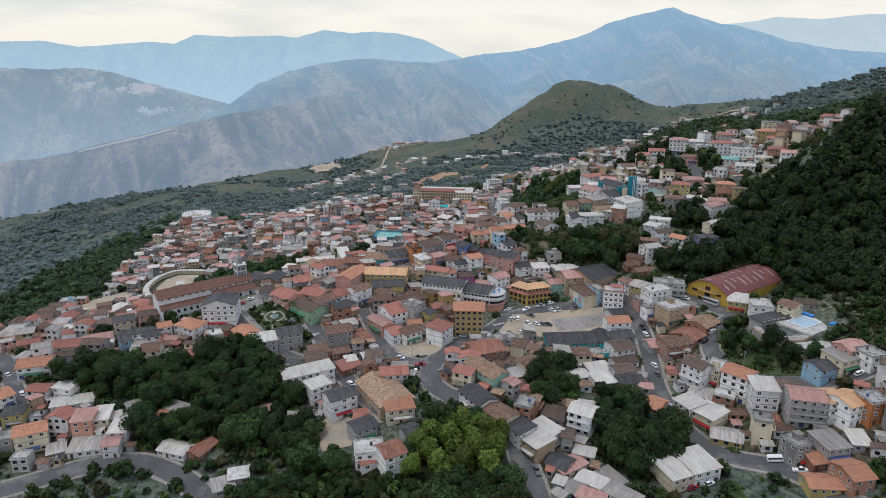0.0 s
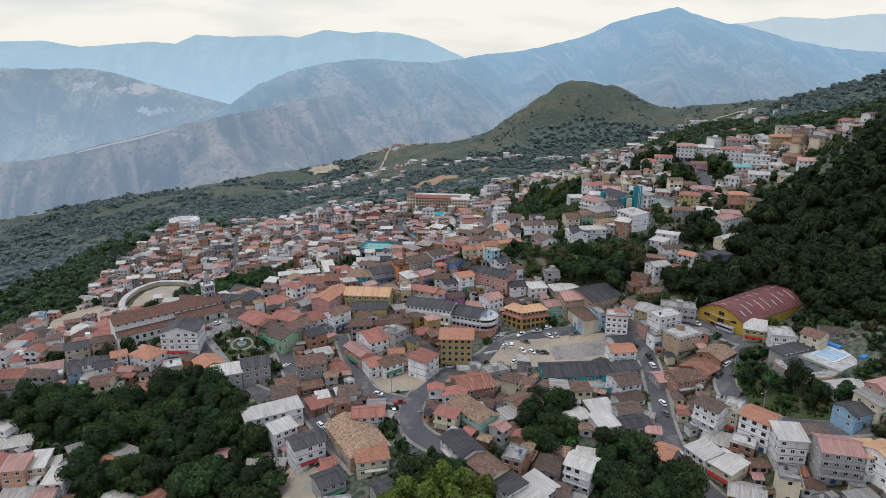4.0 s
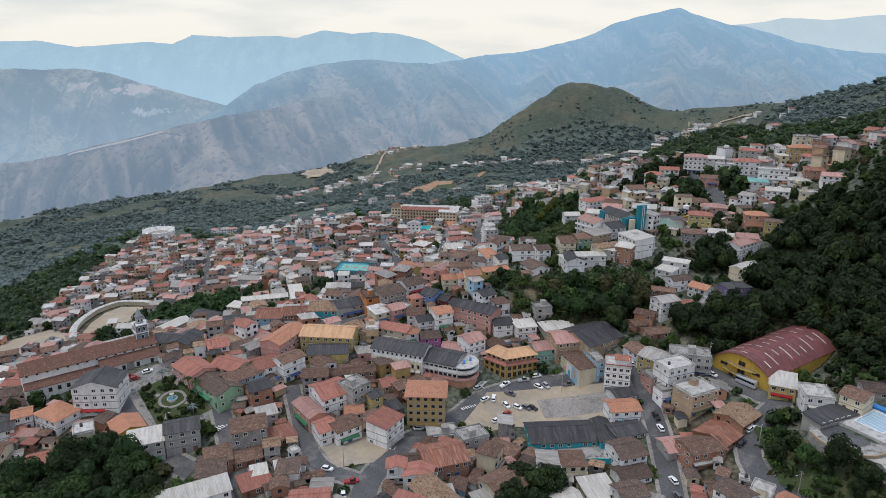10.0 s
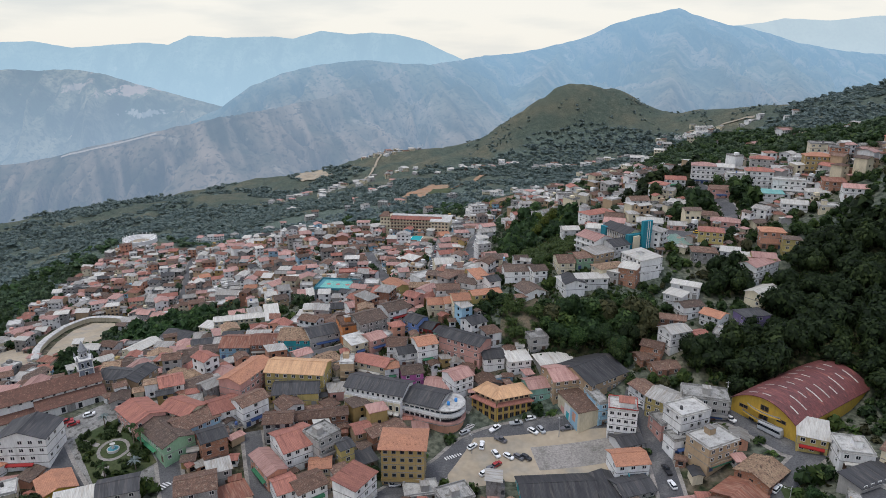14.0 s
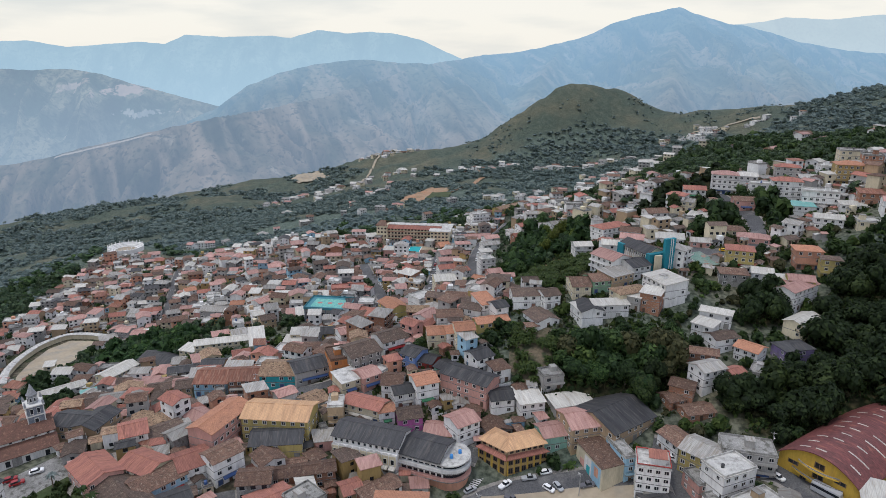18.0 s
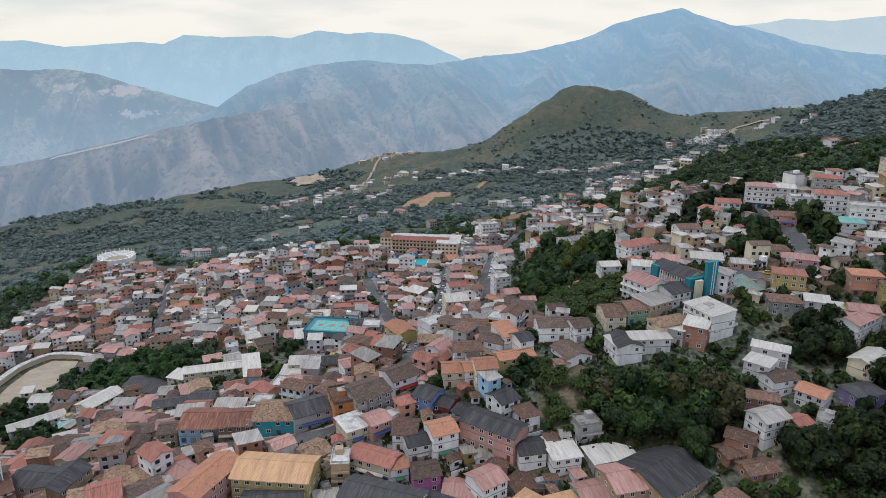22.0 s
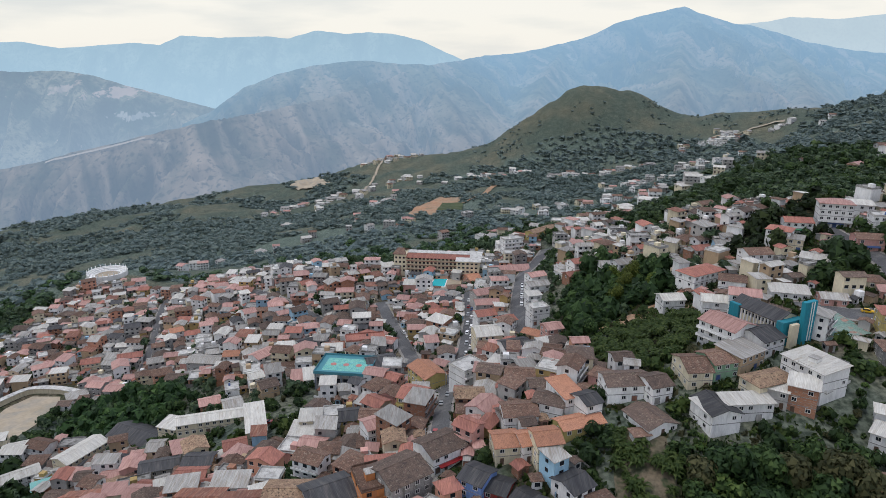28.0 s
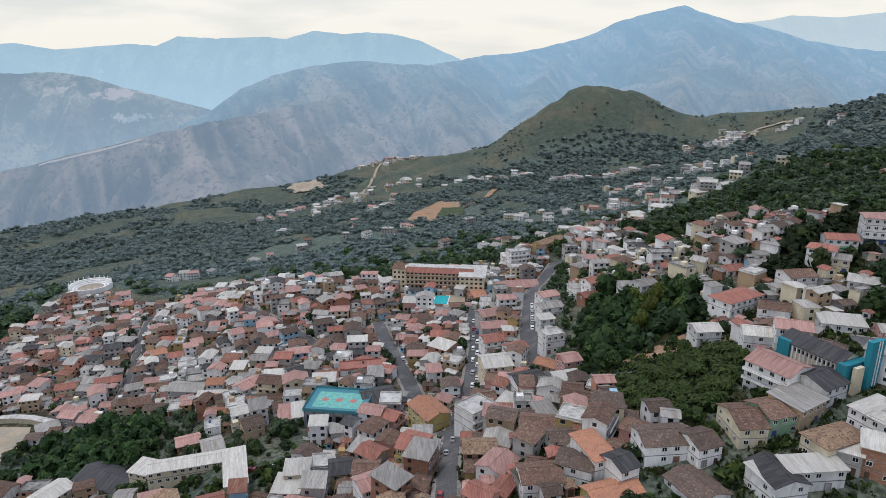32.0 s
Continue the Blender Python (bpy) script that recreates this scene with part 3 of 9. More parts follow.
# distance haze is mixed into these land colours, greyer and bluer than bare ground
dry = land_mix((0.090, 0.100, 0.082), (0.140, 0.138, 0.108), land_noise(0.05, 5, 0.35, 0.65))
scrub = land_mix((0.060, 0.082, 0.074), (0.092, 0.115, 0.098), land_noise(0.09, 6, 0.35, 0.65))
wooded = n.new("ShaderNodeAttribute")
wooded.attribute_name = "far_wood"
# ground of the far woods, its colour lifted towards haze blue
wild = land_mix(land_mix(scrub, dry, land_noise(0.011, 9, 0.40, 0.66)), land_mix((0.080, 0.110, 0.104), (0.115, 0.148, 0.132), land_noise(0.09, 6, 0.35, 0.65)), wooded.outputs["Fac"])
yard = land_mix((0.125, 0.112, 0.092), (0.070, 0.060, 0.044), land_noise(0.12, 6, 0.4, 0.6))
weeds = land_mix(yard, land_mix((0.030, 0.042, 0.024), (0.062, 0.072, 0.044), land_noise(0.09, 6, 0.35, 0.65)), land_noise(0.13, 7, 0.48, 0.60))
speck = n.new("ShaderNodeMix")
speck.data_type, speck.blend_type = "RGBA", "MULTIPLY"
speck.inputs["Factor"].default_value = 1.0
l.new(land_mix((0.45, 0.48, 0.42), (1.45, 1.38, 1.25), land_noise(0.55, 8, 0.36, 0.64)), speck.inputs["B"])
# darker mottled ground inside the near woods' outlines
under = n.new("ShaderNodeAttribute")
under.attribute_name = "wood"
wood_floor = land_mix((0.012, 0.018, 0.008), (0.050, 0.045, 0.026), land_noise(0.35, 9, 0.40, 0.66))
l.new(land_mix(land_mix(wild, weeds, cover.outputs["Fac"]), wood_floor, under.outputs["Fac"]), speck.inputs["A"])
l.new(speck.outputs["Result"], bsdf.inputs["Base Color"])
bsdf.inputs["Roughness"].default_value, bsdf.inputs["Specular IOR Level"].default_value = 0.95, 0.1
bp = n.new("ShaderNodeBump")
bp.inputs["Strength"].default_value, bp.inputs["Distance"].default_value = 0.7, 1.5
bt = n.new("ShaderNodeTexNoise")
bt.inputs["Scale"].default_value, bt.inputs["Detail"].default_value = 0.25, 8
l.new(co.outputs["Object"], bt.inputs["Vector"])
l.new(bt.outputs["Fac"], bp.inputs["Height"])
l.new(bp.outputs[0], bsdf.inputs["Normal"])

land_me = mesh("ground", np.stack([GX, GY, GZ], -1).reshape(-1, 3).tolist(), faces, "land", smooth=True)
def marked(outlines):
    field = np.zeros(GX.shape)
    for outline in outlines:
        xs, ys = [p[0] for p in outline], [p[1] for p in outline]
        for j in range(ny):
            if min(ys) - 6 < gy[j] < max(ys) + 6:
                for i in range(nx):
                    if min(xs) - 6 < gx[i] < max(xs) + 6 and inside(outline, gx[i], gy[j]):
                        field[j, i] = 1
    return field.ravel()


land_me.attributes.new("town", "FLOAT", "POINT").data.foreach_set("value", marked([q[0] for q in QUARTERS]))
def thin_wood(x, y):
    """Clearings of dry grass in the woods of the far slopes."""
    return noise.fractal(Vector((x * 0.006, y * 0.006, 3.3)), 1.0, 2.0, 3) > (-0.05 if y > 1450 and x < 60 else 0.42)


thick = np.array([0.0 if y > 700 and thin_wood(x, y) else 1.0 for x, y in zip(GX.ravel(), GY.ravel())])
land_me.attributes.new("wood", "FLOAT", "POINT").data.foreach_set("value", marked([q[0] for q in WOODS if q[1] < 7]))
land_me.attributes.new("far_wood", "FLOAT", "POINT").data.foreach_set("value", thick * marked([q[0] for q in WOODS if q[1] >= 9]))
tagged(new("ground", land_me), "hilly ground of weeds, earth and dry grass", "ground", kind="structure")


# ---- distant mountains ----
def hazy(name, col, col2, bare, haze, share, scale=0.004, thick=0.16, spots=()):
    """Distant slopes of scrub, dry grass, gully streaks and bare patches, with blue haze added as emission, thicker low
    down.
    """
    m, n, l, bsdf = node_mat(name)
    co = n.new("ShaderNodeTexCoord")

    def tex(sc, detail, stretch, lo, hi, most=1.0):
        mp = n.new("ShaderNodeMapping")
        mp.inputs["Scale"].default_value = stretch
        mp.inputs["Rotation"].default_value = (0, 0, 0.5)
        l.new(co.outputs["Object"], mp.inputs["Vector"])
        t = n.new("ShaderNodeTexNoise")
        t.inputs["Scale"].default_value, t.inputs["Detail"].default_value, t.inputs["Roughness"].default_value = sc, detail, 0.62
        l.new(mp.outputs[0], t.inputs["Vector"])
        r = n.new("ShaderNodeMapRange")
        r.inputs["From Min"].default_value, r.inputs["From Max"].default_value = lo, hi
        r.inputs["To Max"].default_value = most
        l.new(t.outputs["Fac"], r.inputs["Value"])
        return r.outputs[0]

    def mix(a, b, fac):
        x = n.new("ShaderNodeMix")
        x.data_type = "RGBA"
        for s, v in (("A", a), ("B", b)):
            if isinstance(v, tuple):
                x.inputs[s].default_value = (*v, 1)
            else:
                l.new(v, x.inputs[s])
        l.new(fac, x.inputs["Factor"])
        return x.outputs["Result"]

    c = mix(col, col2, tex(scale, 9, (1, 1, 1), 0.42, 0.58))
    c = mix(c, tuple(v * 0.3 for v in col), tex(scale * 2.2, 7, (1.0, 0.22, 0.22), 0.52, 0.66))
    c = mix(c, bare, tex(scale * 1.4, 8, (0.8, 1, 1.6), 0.64, 0.70))
    c = mix(c, tuple(v * 0.2 for v in col), tex(scale * 11, 5, (1, 1, 1), 0.50, 0.60, 0.7))
    for sx, sz, rx, rz, tint in spots:
        # a bare patch: an ellipse with a ragged rim
        q, ln, rg = n.new("ShaderNodeMapping"), n.new("ShaderNodeVectorMath"), n.new("ShaderNodeMath")
        q.vector_type = "TEXTURE"
        q.inputs["Location"].default_value, q.inputs["Scale"].default_value = (sx, 0, sz), (rx, 1e6, rz)
        l.new(co.outputs["Object"], q.inputs["Vector"])
        ln.operation = "LENGTH"
        l.new(q.outputs[0], ln.inputs[0])
        rg.operation = "ADD"
        l.new(ln.outputs["Value"], rg.inputs[0])
        l.new(tex(scale * 6, 6, (1, 1, 1), 0.3, 0.7), rg.inputs[1])
        cut = n.new("ShaderNodeMapRange")
        cut.inputs["From Min"].default_value, cut.inputs["From Max"].default_value = 1.2, 1.0
        l.new(rg.outputs[0], cut.inputs["Value"])
        c = mix(c, tint, cut.outputs[0])
    l.new(c, bsdf.inputs["Base Color"])
    bsdf.inputs["Roughness"].default_value, bsdf.inputs["Specular IOR Level"].default_value = 1.0, 0.0
    # an even glow in the haze colour stands in for the air between
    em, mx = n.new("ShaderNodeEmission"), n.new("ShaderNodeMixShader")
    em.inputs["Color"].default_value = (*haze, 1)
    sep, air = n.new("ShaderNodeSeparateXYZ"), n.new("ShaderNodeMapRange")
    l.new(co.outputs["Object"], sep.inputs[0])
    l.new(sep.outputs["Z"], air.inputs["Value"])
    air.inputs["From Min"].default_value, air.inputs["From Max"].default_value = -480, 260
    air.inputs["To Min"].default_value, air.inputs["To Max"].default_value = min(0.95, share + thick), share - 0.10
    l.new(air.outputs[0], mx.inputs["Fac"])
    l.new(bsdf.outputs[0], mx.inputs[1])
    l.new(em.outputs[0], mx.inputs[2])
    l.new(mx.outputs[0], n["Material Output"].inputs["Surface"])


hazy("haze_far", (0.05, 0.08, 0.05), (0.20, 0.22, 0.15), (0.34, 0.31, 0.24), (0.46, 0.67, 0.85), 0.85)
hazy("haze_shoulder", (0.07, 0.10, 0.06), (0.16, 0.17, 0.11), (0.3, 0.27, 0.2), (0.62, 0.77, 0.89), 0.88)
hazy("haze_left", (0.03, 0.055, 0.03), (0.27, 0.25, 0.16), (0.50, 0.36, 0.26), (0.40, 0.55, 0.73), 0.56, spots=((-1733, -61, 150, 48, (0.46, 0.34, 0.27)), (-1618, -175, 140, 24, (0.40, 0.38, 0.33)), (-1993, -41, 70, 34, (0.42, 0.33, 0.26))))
def massif_material():
    """Dry slopes with darker gullies, fields and bare scars, and blue haze mixed in as emission that grows with
    distance.
    """
    m, n, l, bsdf = node_mat("massif")
    co = n.new("ShaderNodeTexCoord")
    sep = n.new("ShaderNodeSeparateXYZ")
    l.new(co.outputs["Object"], sep.inputs[0])

    def tex(sc, detail, lo, hi, most=1.0, stretch=(1, 1, 1)):
        mp, t, r = n.new("ShaderNodeMapping"), n.new("ShaderNodeTexNoise"), n.new("ShaderNodeMapRange")
        mp.inputs["Scale"].default_value = stretch
        l.new(co.outputs["Object"], mp.inputs["Vector"])
        t.inputs["Scale"].default_value, t.inputs["Detail"].default_value, t.inputs["Roughness"].default_value = sc, detail, 0.62
        l.new(mp.outputs[0], t.inputs["Vector"])
        r.inputs["From Min"].default_value, r.inputs["From Max"].default_value, r.inputs["To Max"].default_value = lo, hi, most
        l.new(t.outputs["Fac"], r.inputs["Value"])
        return r.outputs[0]

    def mix(a, b, fac):
        x = n.new("ShaderNodeMix")
        x.data_type = "RGBA"
        for k, v in (("A", a), ("B", b)):
            if isinstance(v, tuple):
                x.inputs[k].default_value = (*v, 1)
            else:
                l.new(v, x.inputs[k])
        l.new(fac, x.inputs["Factor"])
        return x.outputs["Result"]

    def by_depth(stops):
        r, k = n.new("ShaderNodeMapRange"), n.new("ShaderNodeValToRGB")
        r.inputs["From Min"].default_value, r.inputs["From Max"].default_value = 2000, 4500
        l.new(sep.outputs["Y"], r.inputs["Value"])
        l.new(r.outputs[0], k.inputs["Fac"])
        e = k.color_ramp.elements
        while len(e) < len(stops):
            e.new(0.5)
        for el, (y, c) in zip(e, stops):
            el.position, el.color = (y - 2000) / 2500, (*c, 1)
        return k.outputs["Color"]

    c = mix(by_depth([(2000, (0.25, 0.20, 0.135)), (2900, (0.27, 0.21, 0.14)), (3500, (0.20, 0.19, 0.11)), (4300, (0.16, 0.17, 0.10))]), (0.075, 0.085, 0.050), tex(0.004, 9, 0.42, 0.62))
    # darker tone along the furrows, fading out at the crest lines
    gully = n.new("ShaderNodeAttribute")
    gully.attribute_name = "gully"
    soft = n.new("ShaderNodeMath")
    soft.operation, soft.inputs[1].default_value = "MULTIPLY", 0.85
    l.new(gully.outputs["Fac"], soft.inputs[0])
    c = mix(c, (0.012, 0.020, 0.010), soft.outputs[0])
    for seed, sc, tint in ((0, 0.022, (0.03, 0.04, 0.022)), (900, 0.014, (0.40, 0.31, 0.22))):
        # streaks down the fall line
        mp, t, r = n.new("ShaderNodeMapping"), n.new("ShaderNodeTexNoise"), n.new("ShaderNodeMapRange")
        mp.vector_type = "TEXTURE"
        mp.inputs["Location"].default_value, mp.inputs["Rotation"].default_value, mp.inputs["Scale"].default_value = (seed, 0, 0), (0, 0, 0.5), (1, 9, 6)
        l.new(co.outputs["Object"], mp.inputs["Vector"])
        t.inputs["Scale"].default_value, t.inputs["Detail"].default_value = sc, 6.0
        l.new(mp.outputs[0], t.inputs["Vector"])
        r.inputs["From Min"].default_value, r.inputs["From Max"].default_value, r.inputs["To Max"].default_value = 0.50, 0.64, 0.65
        l.new(t.outputs["Fac"], r.inputs["Value"])
        c = mix(c, tint, r.outputs[0])
    c = mix(c, (0.42, 0.36, 0.27), tex(0.007, 9, 0.62, 0.70, 0.7))
    c = mix(c, (0.02, 0.03, 0.014), tex(0.045, 6, 0.53, 0.62, 0.75))
    l.new(c, bsdf.inputs["Base Color"])
    bsdf.inputs["Roughness"].default_value, bsdf.inputs["Specular IOR Level"].default_value = 1.0, 0.0
    # haze glow laid over the slopes, bluer and stronger with depth
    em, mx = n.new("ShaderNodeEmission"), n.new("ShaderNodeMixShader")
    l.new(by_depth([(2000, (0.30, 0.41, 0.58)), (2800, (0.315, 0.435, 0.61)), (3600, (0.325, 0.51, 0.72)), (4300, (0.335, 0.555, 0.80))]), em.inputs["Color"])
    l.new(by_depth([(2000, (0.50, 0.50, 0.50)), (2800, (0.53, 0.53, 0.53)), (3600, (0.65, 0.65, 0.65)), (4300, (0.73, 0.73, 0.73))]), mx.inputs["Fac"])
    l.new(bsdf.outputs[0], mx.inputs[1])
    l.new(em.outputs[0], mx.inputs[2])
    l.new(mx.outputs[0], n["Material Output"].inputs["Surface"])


massif_material()


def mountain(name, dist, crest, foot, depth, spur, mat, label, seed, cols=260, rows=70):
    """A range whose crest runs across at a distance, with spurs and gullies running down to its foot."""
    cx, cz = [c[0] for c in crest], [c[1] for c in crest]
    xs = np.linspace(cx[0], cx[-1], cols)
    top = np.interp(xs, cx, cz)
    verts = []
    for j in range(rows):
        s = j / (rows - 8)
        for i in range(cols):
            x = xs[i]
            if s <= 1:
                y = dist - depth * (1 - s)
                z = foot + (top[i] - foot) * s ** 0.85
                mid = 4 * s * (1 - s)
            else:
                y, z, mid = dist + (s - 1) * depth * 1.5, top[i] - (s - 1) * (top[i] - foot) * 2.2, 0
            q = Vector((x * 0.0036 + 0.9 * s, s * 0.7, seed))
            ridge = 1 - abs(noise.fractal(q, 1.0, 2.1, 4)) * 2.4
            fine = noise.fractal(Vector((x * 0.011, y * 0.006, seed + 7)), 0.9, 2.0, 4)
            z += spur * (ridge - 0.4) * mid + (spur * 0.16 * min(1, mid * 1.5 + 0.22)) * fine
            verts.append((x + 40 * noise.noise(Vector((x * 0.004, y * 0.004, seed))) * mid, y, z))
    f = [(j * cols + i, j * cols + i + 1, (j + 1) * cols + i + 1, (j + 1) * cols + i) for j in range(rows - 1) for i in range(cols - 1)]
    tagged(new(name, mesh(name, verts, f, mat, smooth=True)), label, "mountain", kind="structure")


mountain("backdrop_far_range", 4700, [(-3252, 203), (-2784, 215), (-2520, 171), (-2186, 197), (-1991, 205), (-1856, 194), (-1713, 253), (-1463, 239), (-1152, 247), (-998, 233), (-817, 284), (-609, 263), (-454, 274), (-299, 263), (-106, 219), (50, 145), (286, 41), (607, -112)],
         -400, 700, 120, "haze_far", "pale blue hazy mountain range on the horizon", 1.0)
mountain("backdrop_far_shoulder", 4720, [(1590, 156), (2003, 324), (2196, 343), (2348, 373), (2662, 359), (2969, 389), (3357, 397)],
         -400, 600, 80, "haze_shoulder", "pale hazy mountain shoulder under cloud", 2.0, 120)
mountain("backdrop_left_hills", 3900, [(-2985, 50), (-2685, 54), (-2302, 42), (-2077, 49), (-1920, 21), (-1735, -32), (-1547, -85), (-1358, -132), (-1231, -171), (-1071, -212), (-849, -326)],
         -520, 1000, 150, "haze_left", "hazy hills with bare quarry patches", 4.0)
def massif():
    """The broad mountain across the valley: a long crest with its summit, and the brown spur that runs down from it."""
    crest = [(-1512, 3600, -290), (-1320, 3600, -206), (-1194, 3600, -155), (-1002, 3600, -29), (-819, 3600, 41), (-638, 3600, 84), (-490, 3600, 98), (-372, 3600, 107), (-224, 3600, 92), (-47, 3620, 84), (110, 3900, 103), (273, 4250, 125),
             (500, 4250, 146), (776, 4250, 203), (912, 4250, 242), (1079, 4250, 318), (1214, 4250, 357), (1348, 4250, 383), (1462, 4250, 409), (1591, 4250, 361), (1770, 4250, 313), (1946, 4250, 287), (2236, 4250, 205), (2524, 4250, 156), (3021, 4250, 123)]
    spurs = [[(-2500, 2750, -380), (-2164, 2750, -342), (-1869, 2750, -312), (-1720, 2750, -298), (-1600, 2750, -276), (-1498, 2750, -246), (-1306, 2750, -204), (-1116, 2750, -158), (-904, 2760, -112), (-740, 2900, -92), (-500, 3150, -48), (-260, 3400, 20), (-100, 3600, 78)],
             [(776, 4250, 195), (560, 3700, 30), (420, 3200, -150), (330, 2700, -330)], [(1462, 4250, 395), (1300, 3800, 190), (1130, 3300, 0), (900, 2700, -230)],
             [(1946, 4250, 270), (1850, 3700, 110), (1700, 3200, -60)], [(-638, 3600, 80), (-560, 3300, -40), (-380, 2950, -190), (-150, 2600, -330)], [(-47, 3600, 78), (60, 3200, -90), (150, 2750, -290)]]
    lines = [(crest, 0.46)] + [(q, 0.60) for q in spurs]
    us, ys = np.linspace(-0.86, 0.80, 430), np.linspace(2080, 4700, 165)
    Y, U = np.meshgrid(ys, us, indexing="ij")
    X = U * Y
    warp = np.array([noise.fractal(Vector((x * 0.0021, y * 0.0021, 2.0)), 1.0, 2.0, 4) for x, y in zip(X.ravel(), Y.ravel())]).reshape(X.shape)
    Z, cut, lap = np.full(X.shape, -900.0), np.zeros(X.shape), np.zeros(X.shape)
    for k, (line, slope) in enumerate(lines):
        best, height, along, run = np.full(X.shape, 1e9), np.zeros(X.shape), np.zeros(X.shape), 0.0
        for (x0, y0, z0), (x1, y1, z1) in zip(line, line[1:]):
            dx, dy = x1 - x0, y1 - y0
            ln = math.hypot(dx, dy)
            t = np.clip(((X - x0) * dx + (Y - y0) * dy) / (ln * ln), 0, 1)
            d = np.hypot(X - x0 - t * dx, Y - y0 - t * dy)
            near = d < best
            best, height, along = np.where(near, d, best), np.where(near, z0 + t * (z1 - z0), height), np.where(near, run + t * ln, along)
            run += ln
        wander = along + 160 * warp * np.clip(best / 300, 0, 1)
        furrow = np.array([abs(noise.fractal(Vector((a * 0.0062, d * 0.0011, 3.7 * k)), 0.8, 2.1, 4)) for a, d in zip(wander.ravel(), best.ravel())]).reshape(X.shape)
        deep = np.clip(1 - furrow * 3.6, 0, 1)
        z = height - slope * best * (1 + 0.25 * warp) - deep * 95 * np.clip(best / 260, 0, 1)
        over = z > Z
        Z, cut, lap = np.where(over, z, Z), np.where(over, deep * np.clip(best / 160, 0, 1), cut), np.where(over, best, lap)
    fine = np.array([noise.fractal(Vector((x * 0.012, y * 0.009, 9.0)), 0.9, 2.0, 4) for x, y in zip(X.ravel(), Y.ravel())]).reshape(X.shape)
    Z = np.maximum(Z + fine * (5 + 12 * np.clip(lap / 300, 0, 1)), -640 + 20 * warp)
    nc = len(us)
    faces = [(j * nc + i, j * nc + i + 1, (j + 1) * nc + i + 1, (j + 1) * nc + i) for j in range(len(ys) - 1) for i in range(nc - 1)]
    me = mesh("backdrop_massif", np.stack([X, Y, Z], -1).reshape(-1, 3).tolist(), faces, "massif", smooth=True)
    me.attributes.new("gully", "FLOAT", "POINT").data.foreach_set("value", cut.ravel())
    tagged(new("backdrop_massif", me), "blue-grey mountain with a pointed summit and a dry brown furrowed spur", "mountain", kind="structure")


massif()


# the pale dirt track along the spur, with haze mixed in as emission
for name, col, share in (("track_hazy", (0.50, 0.44, 0.36), 0.50),):
    m, n, l, bsdf = node_mat(name)
    bsdf.inputs["Base Color"].default_value, bsdf.inputs["Roughness"].default_value = (*col, 1), 1.0
    em, mx = n.new("ShaderNodeEmission"), n.new("ShaderNodeMixShader")
    em.inputs["Color"].default_value, mx.inputs["Fac"].default_value = (0.315, 0.435, 0.61, 1), share
    l.new(bsdf.outputs[0], mx.inputs[1])
    l.new(em.outputs[0], mx.inputs[2])
    l.new(mx.outputs[0], n["Material Output"].inputs["Surface"])
track = [(-1560, -266), (-1520, -253), (-1470, -243), (-1400, -227), (-1330, -212), (-1250, -193), (-1190, -178), (-1150, -168)]
v, f = [], []
for i, (x, z) in enumerate(track):
    v += [(x, 2728 - 7 * (i % 3), z - 10), (x, 2735 - 7 * (i % 3), z - 4)]
f = [(2 * i, 2 * i + 2, 2 * i + 3, 2 * i + 1) for i in range(len(track) - 1)]
tagged(new("backdrop_track", mesh("backdrop_track", v, f, "track_hazy")), "pale dirt track along the distant brown spur", "track", kind="structure")


# ---- roads and squares laid on the ground ----
def ribbon(line, half, lift, step=4.0):
    pts = []
    for (x0, y0), (x1, y1) in zip(line, line[1:]):
        k = max(1, int(math.hypot(x1 - x0, y1 - y0) / step))
        pts += [(x0 + (x1 - x0) * i / k, y0 + (y1 - y0) * i / k) for i in range(k)]
    pts = np.array(pts + [line[-1]], float)
    for _ in range(3):
        pts[1:-1] = (pts[:-2] + 2 * pts[1:-1] + pts[2:]) / 4
    d = np.gradient(pts, axis=0)
    d /= np.linalg.norm(d, axis=1)[:, None]
    nrm = np.stack([-d[:, 1], d[:, 0]], 1)
    across = np.array([-1, -0.5, 0, 0.5, 1]) * half
    p = pts[:, None, :] + nrm[:, None, :] * across[None, :, None]
    z = np.array([[gz(x, y) for x, y in row] for row in p]) + lift
    v = np.concatenate([p, z[..., None]], -1).reshape(-1, 3).tolist()
    f = [(j * 5 + i, j * 5 + i + 1, (j + 1) * 5 + i + 1, (j + 1) * 5 + i) for j in range(len(pts) - 1) for i in range(4)]
    return v, f


def road(name, line, half, mat, label, lift=0.2):
    v, f = ribbon(line, half, lift)
    return tagged(new(name, mesh(name, v, f, mat)), label, "road", kind="structure")


for line, half, mat in ROADS:
    road("pavement", line, half + 1.3, "paving", "grey concrete pavement along a street", 0.14)
    road("road", line, half, mat, "grey asphalt street", 0.22)


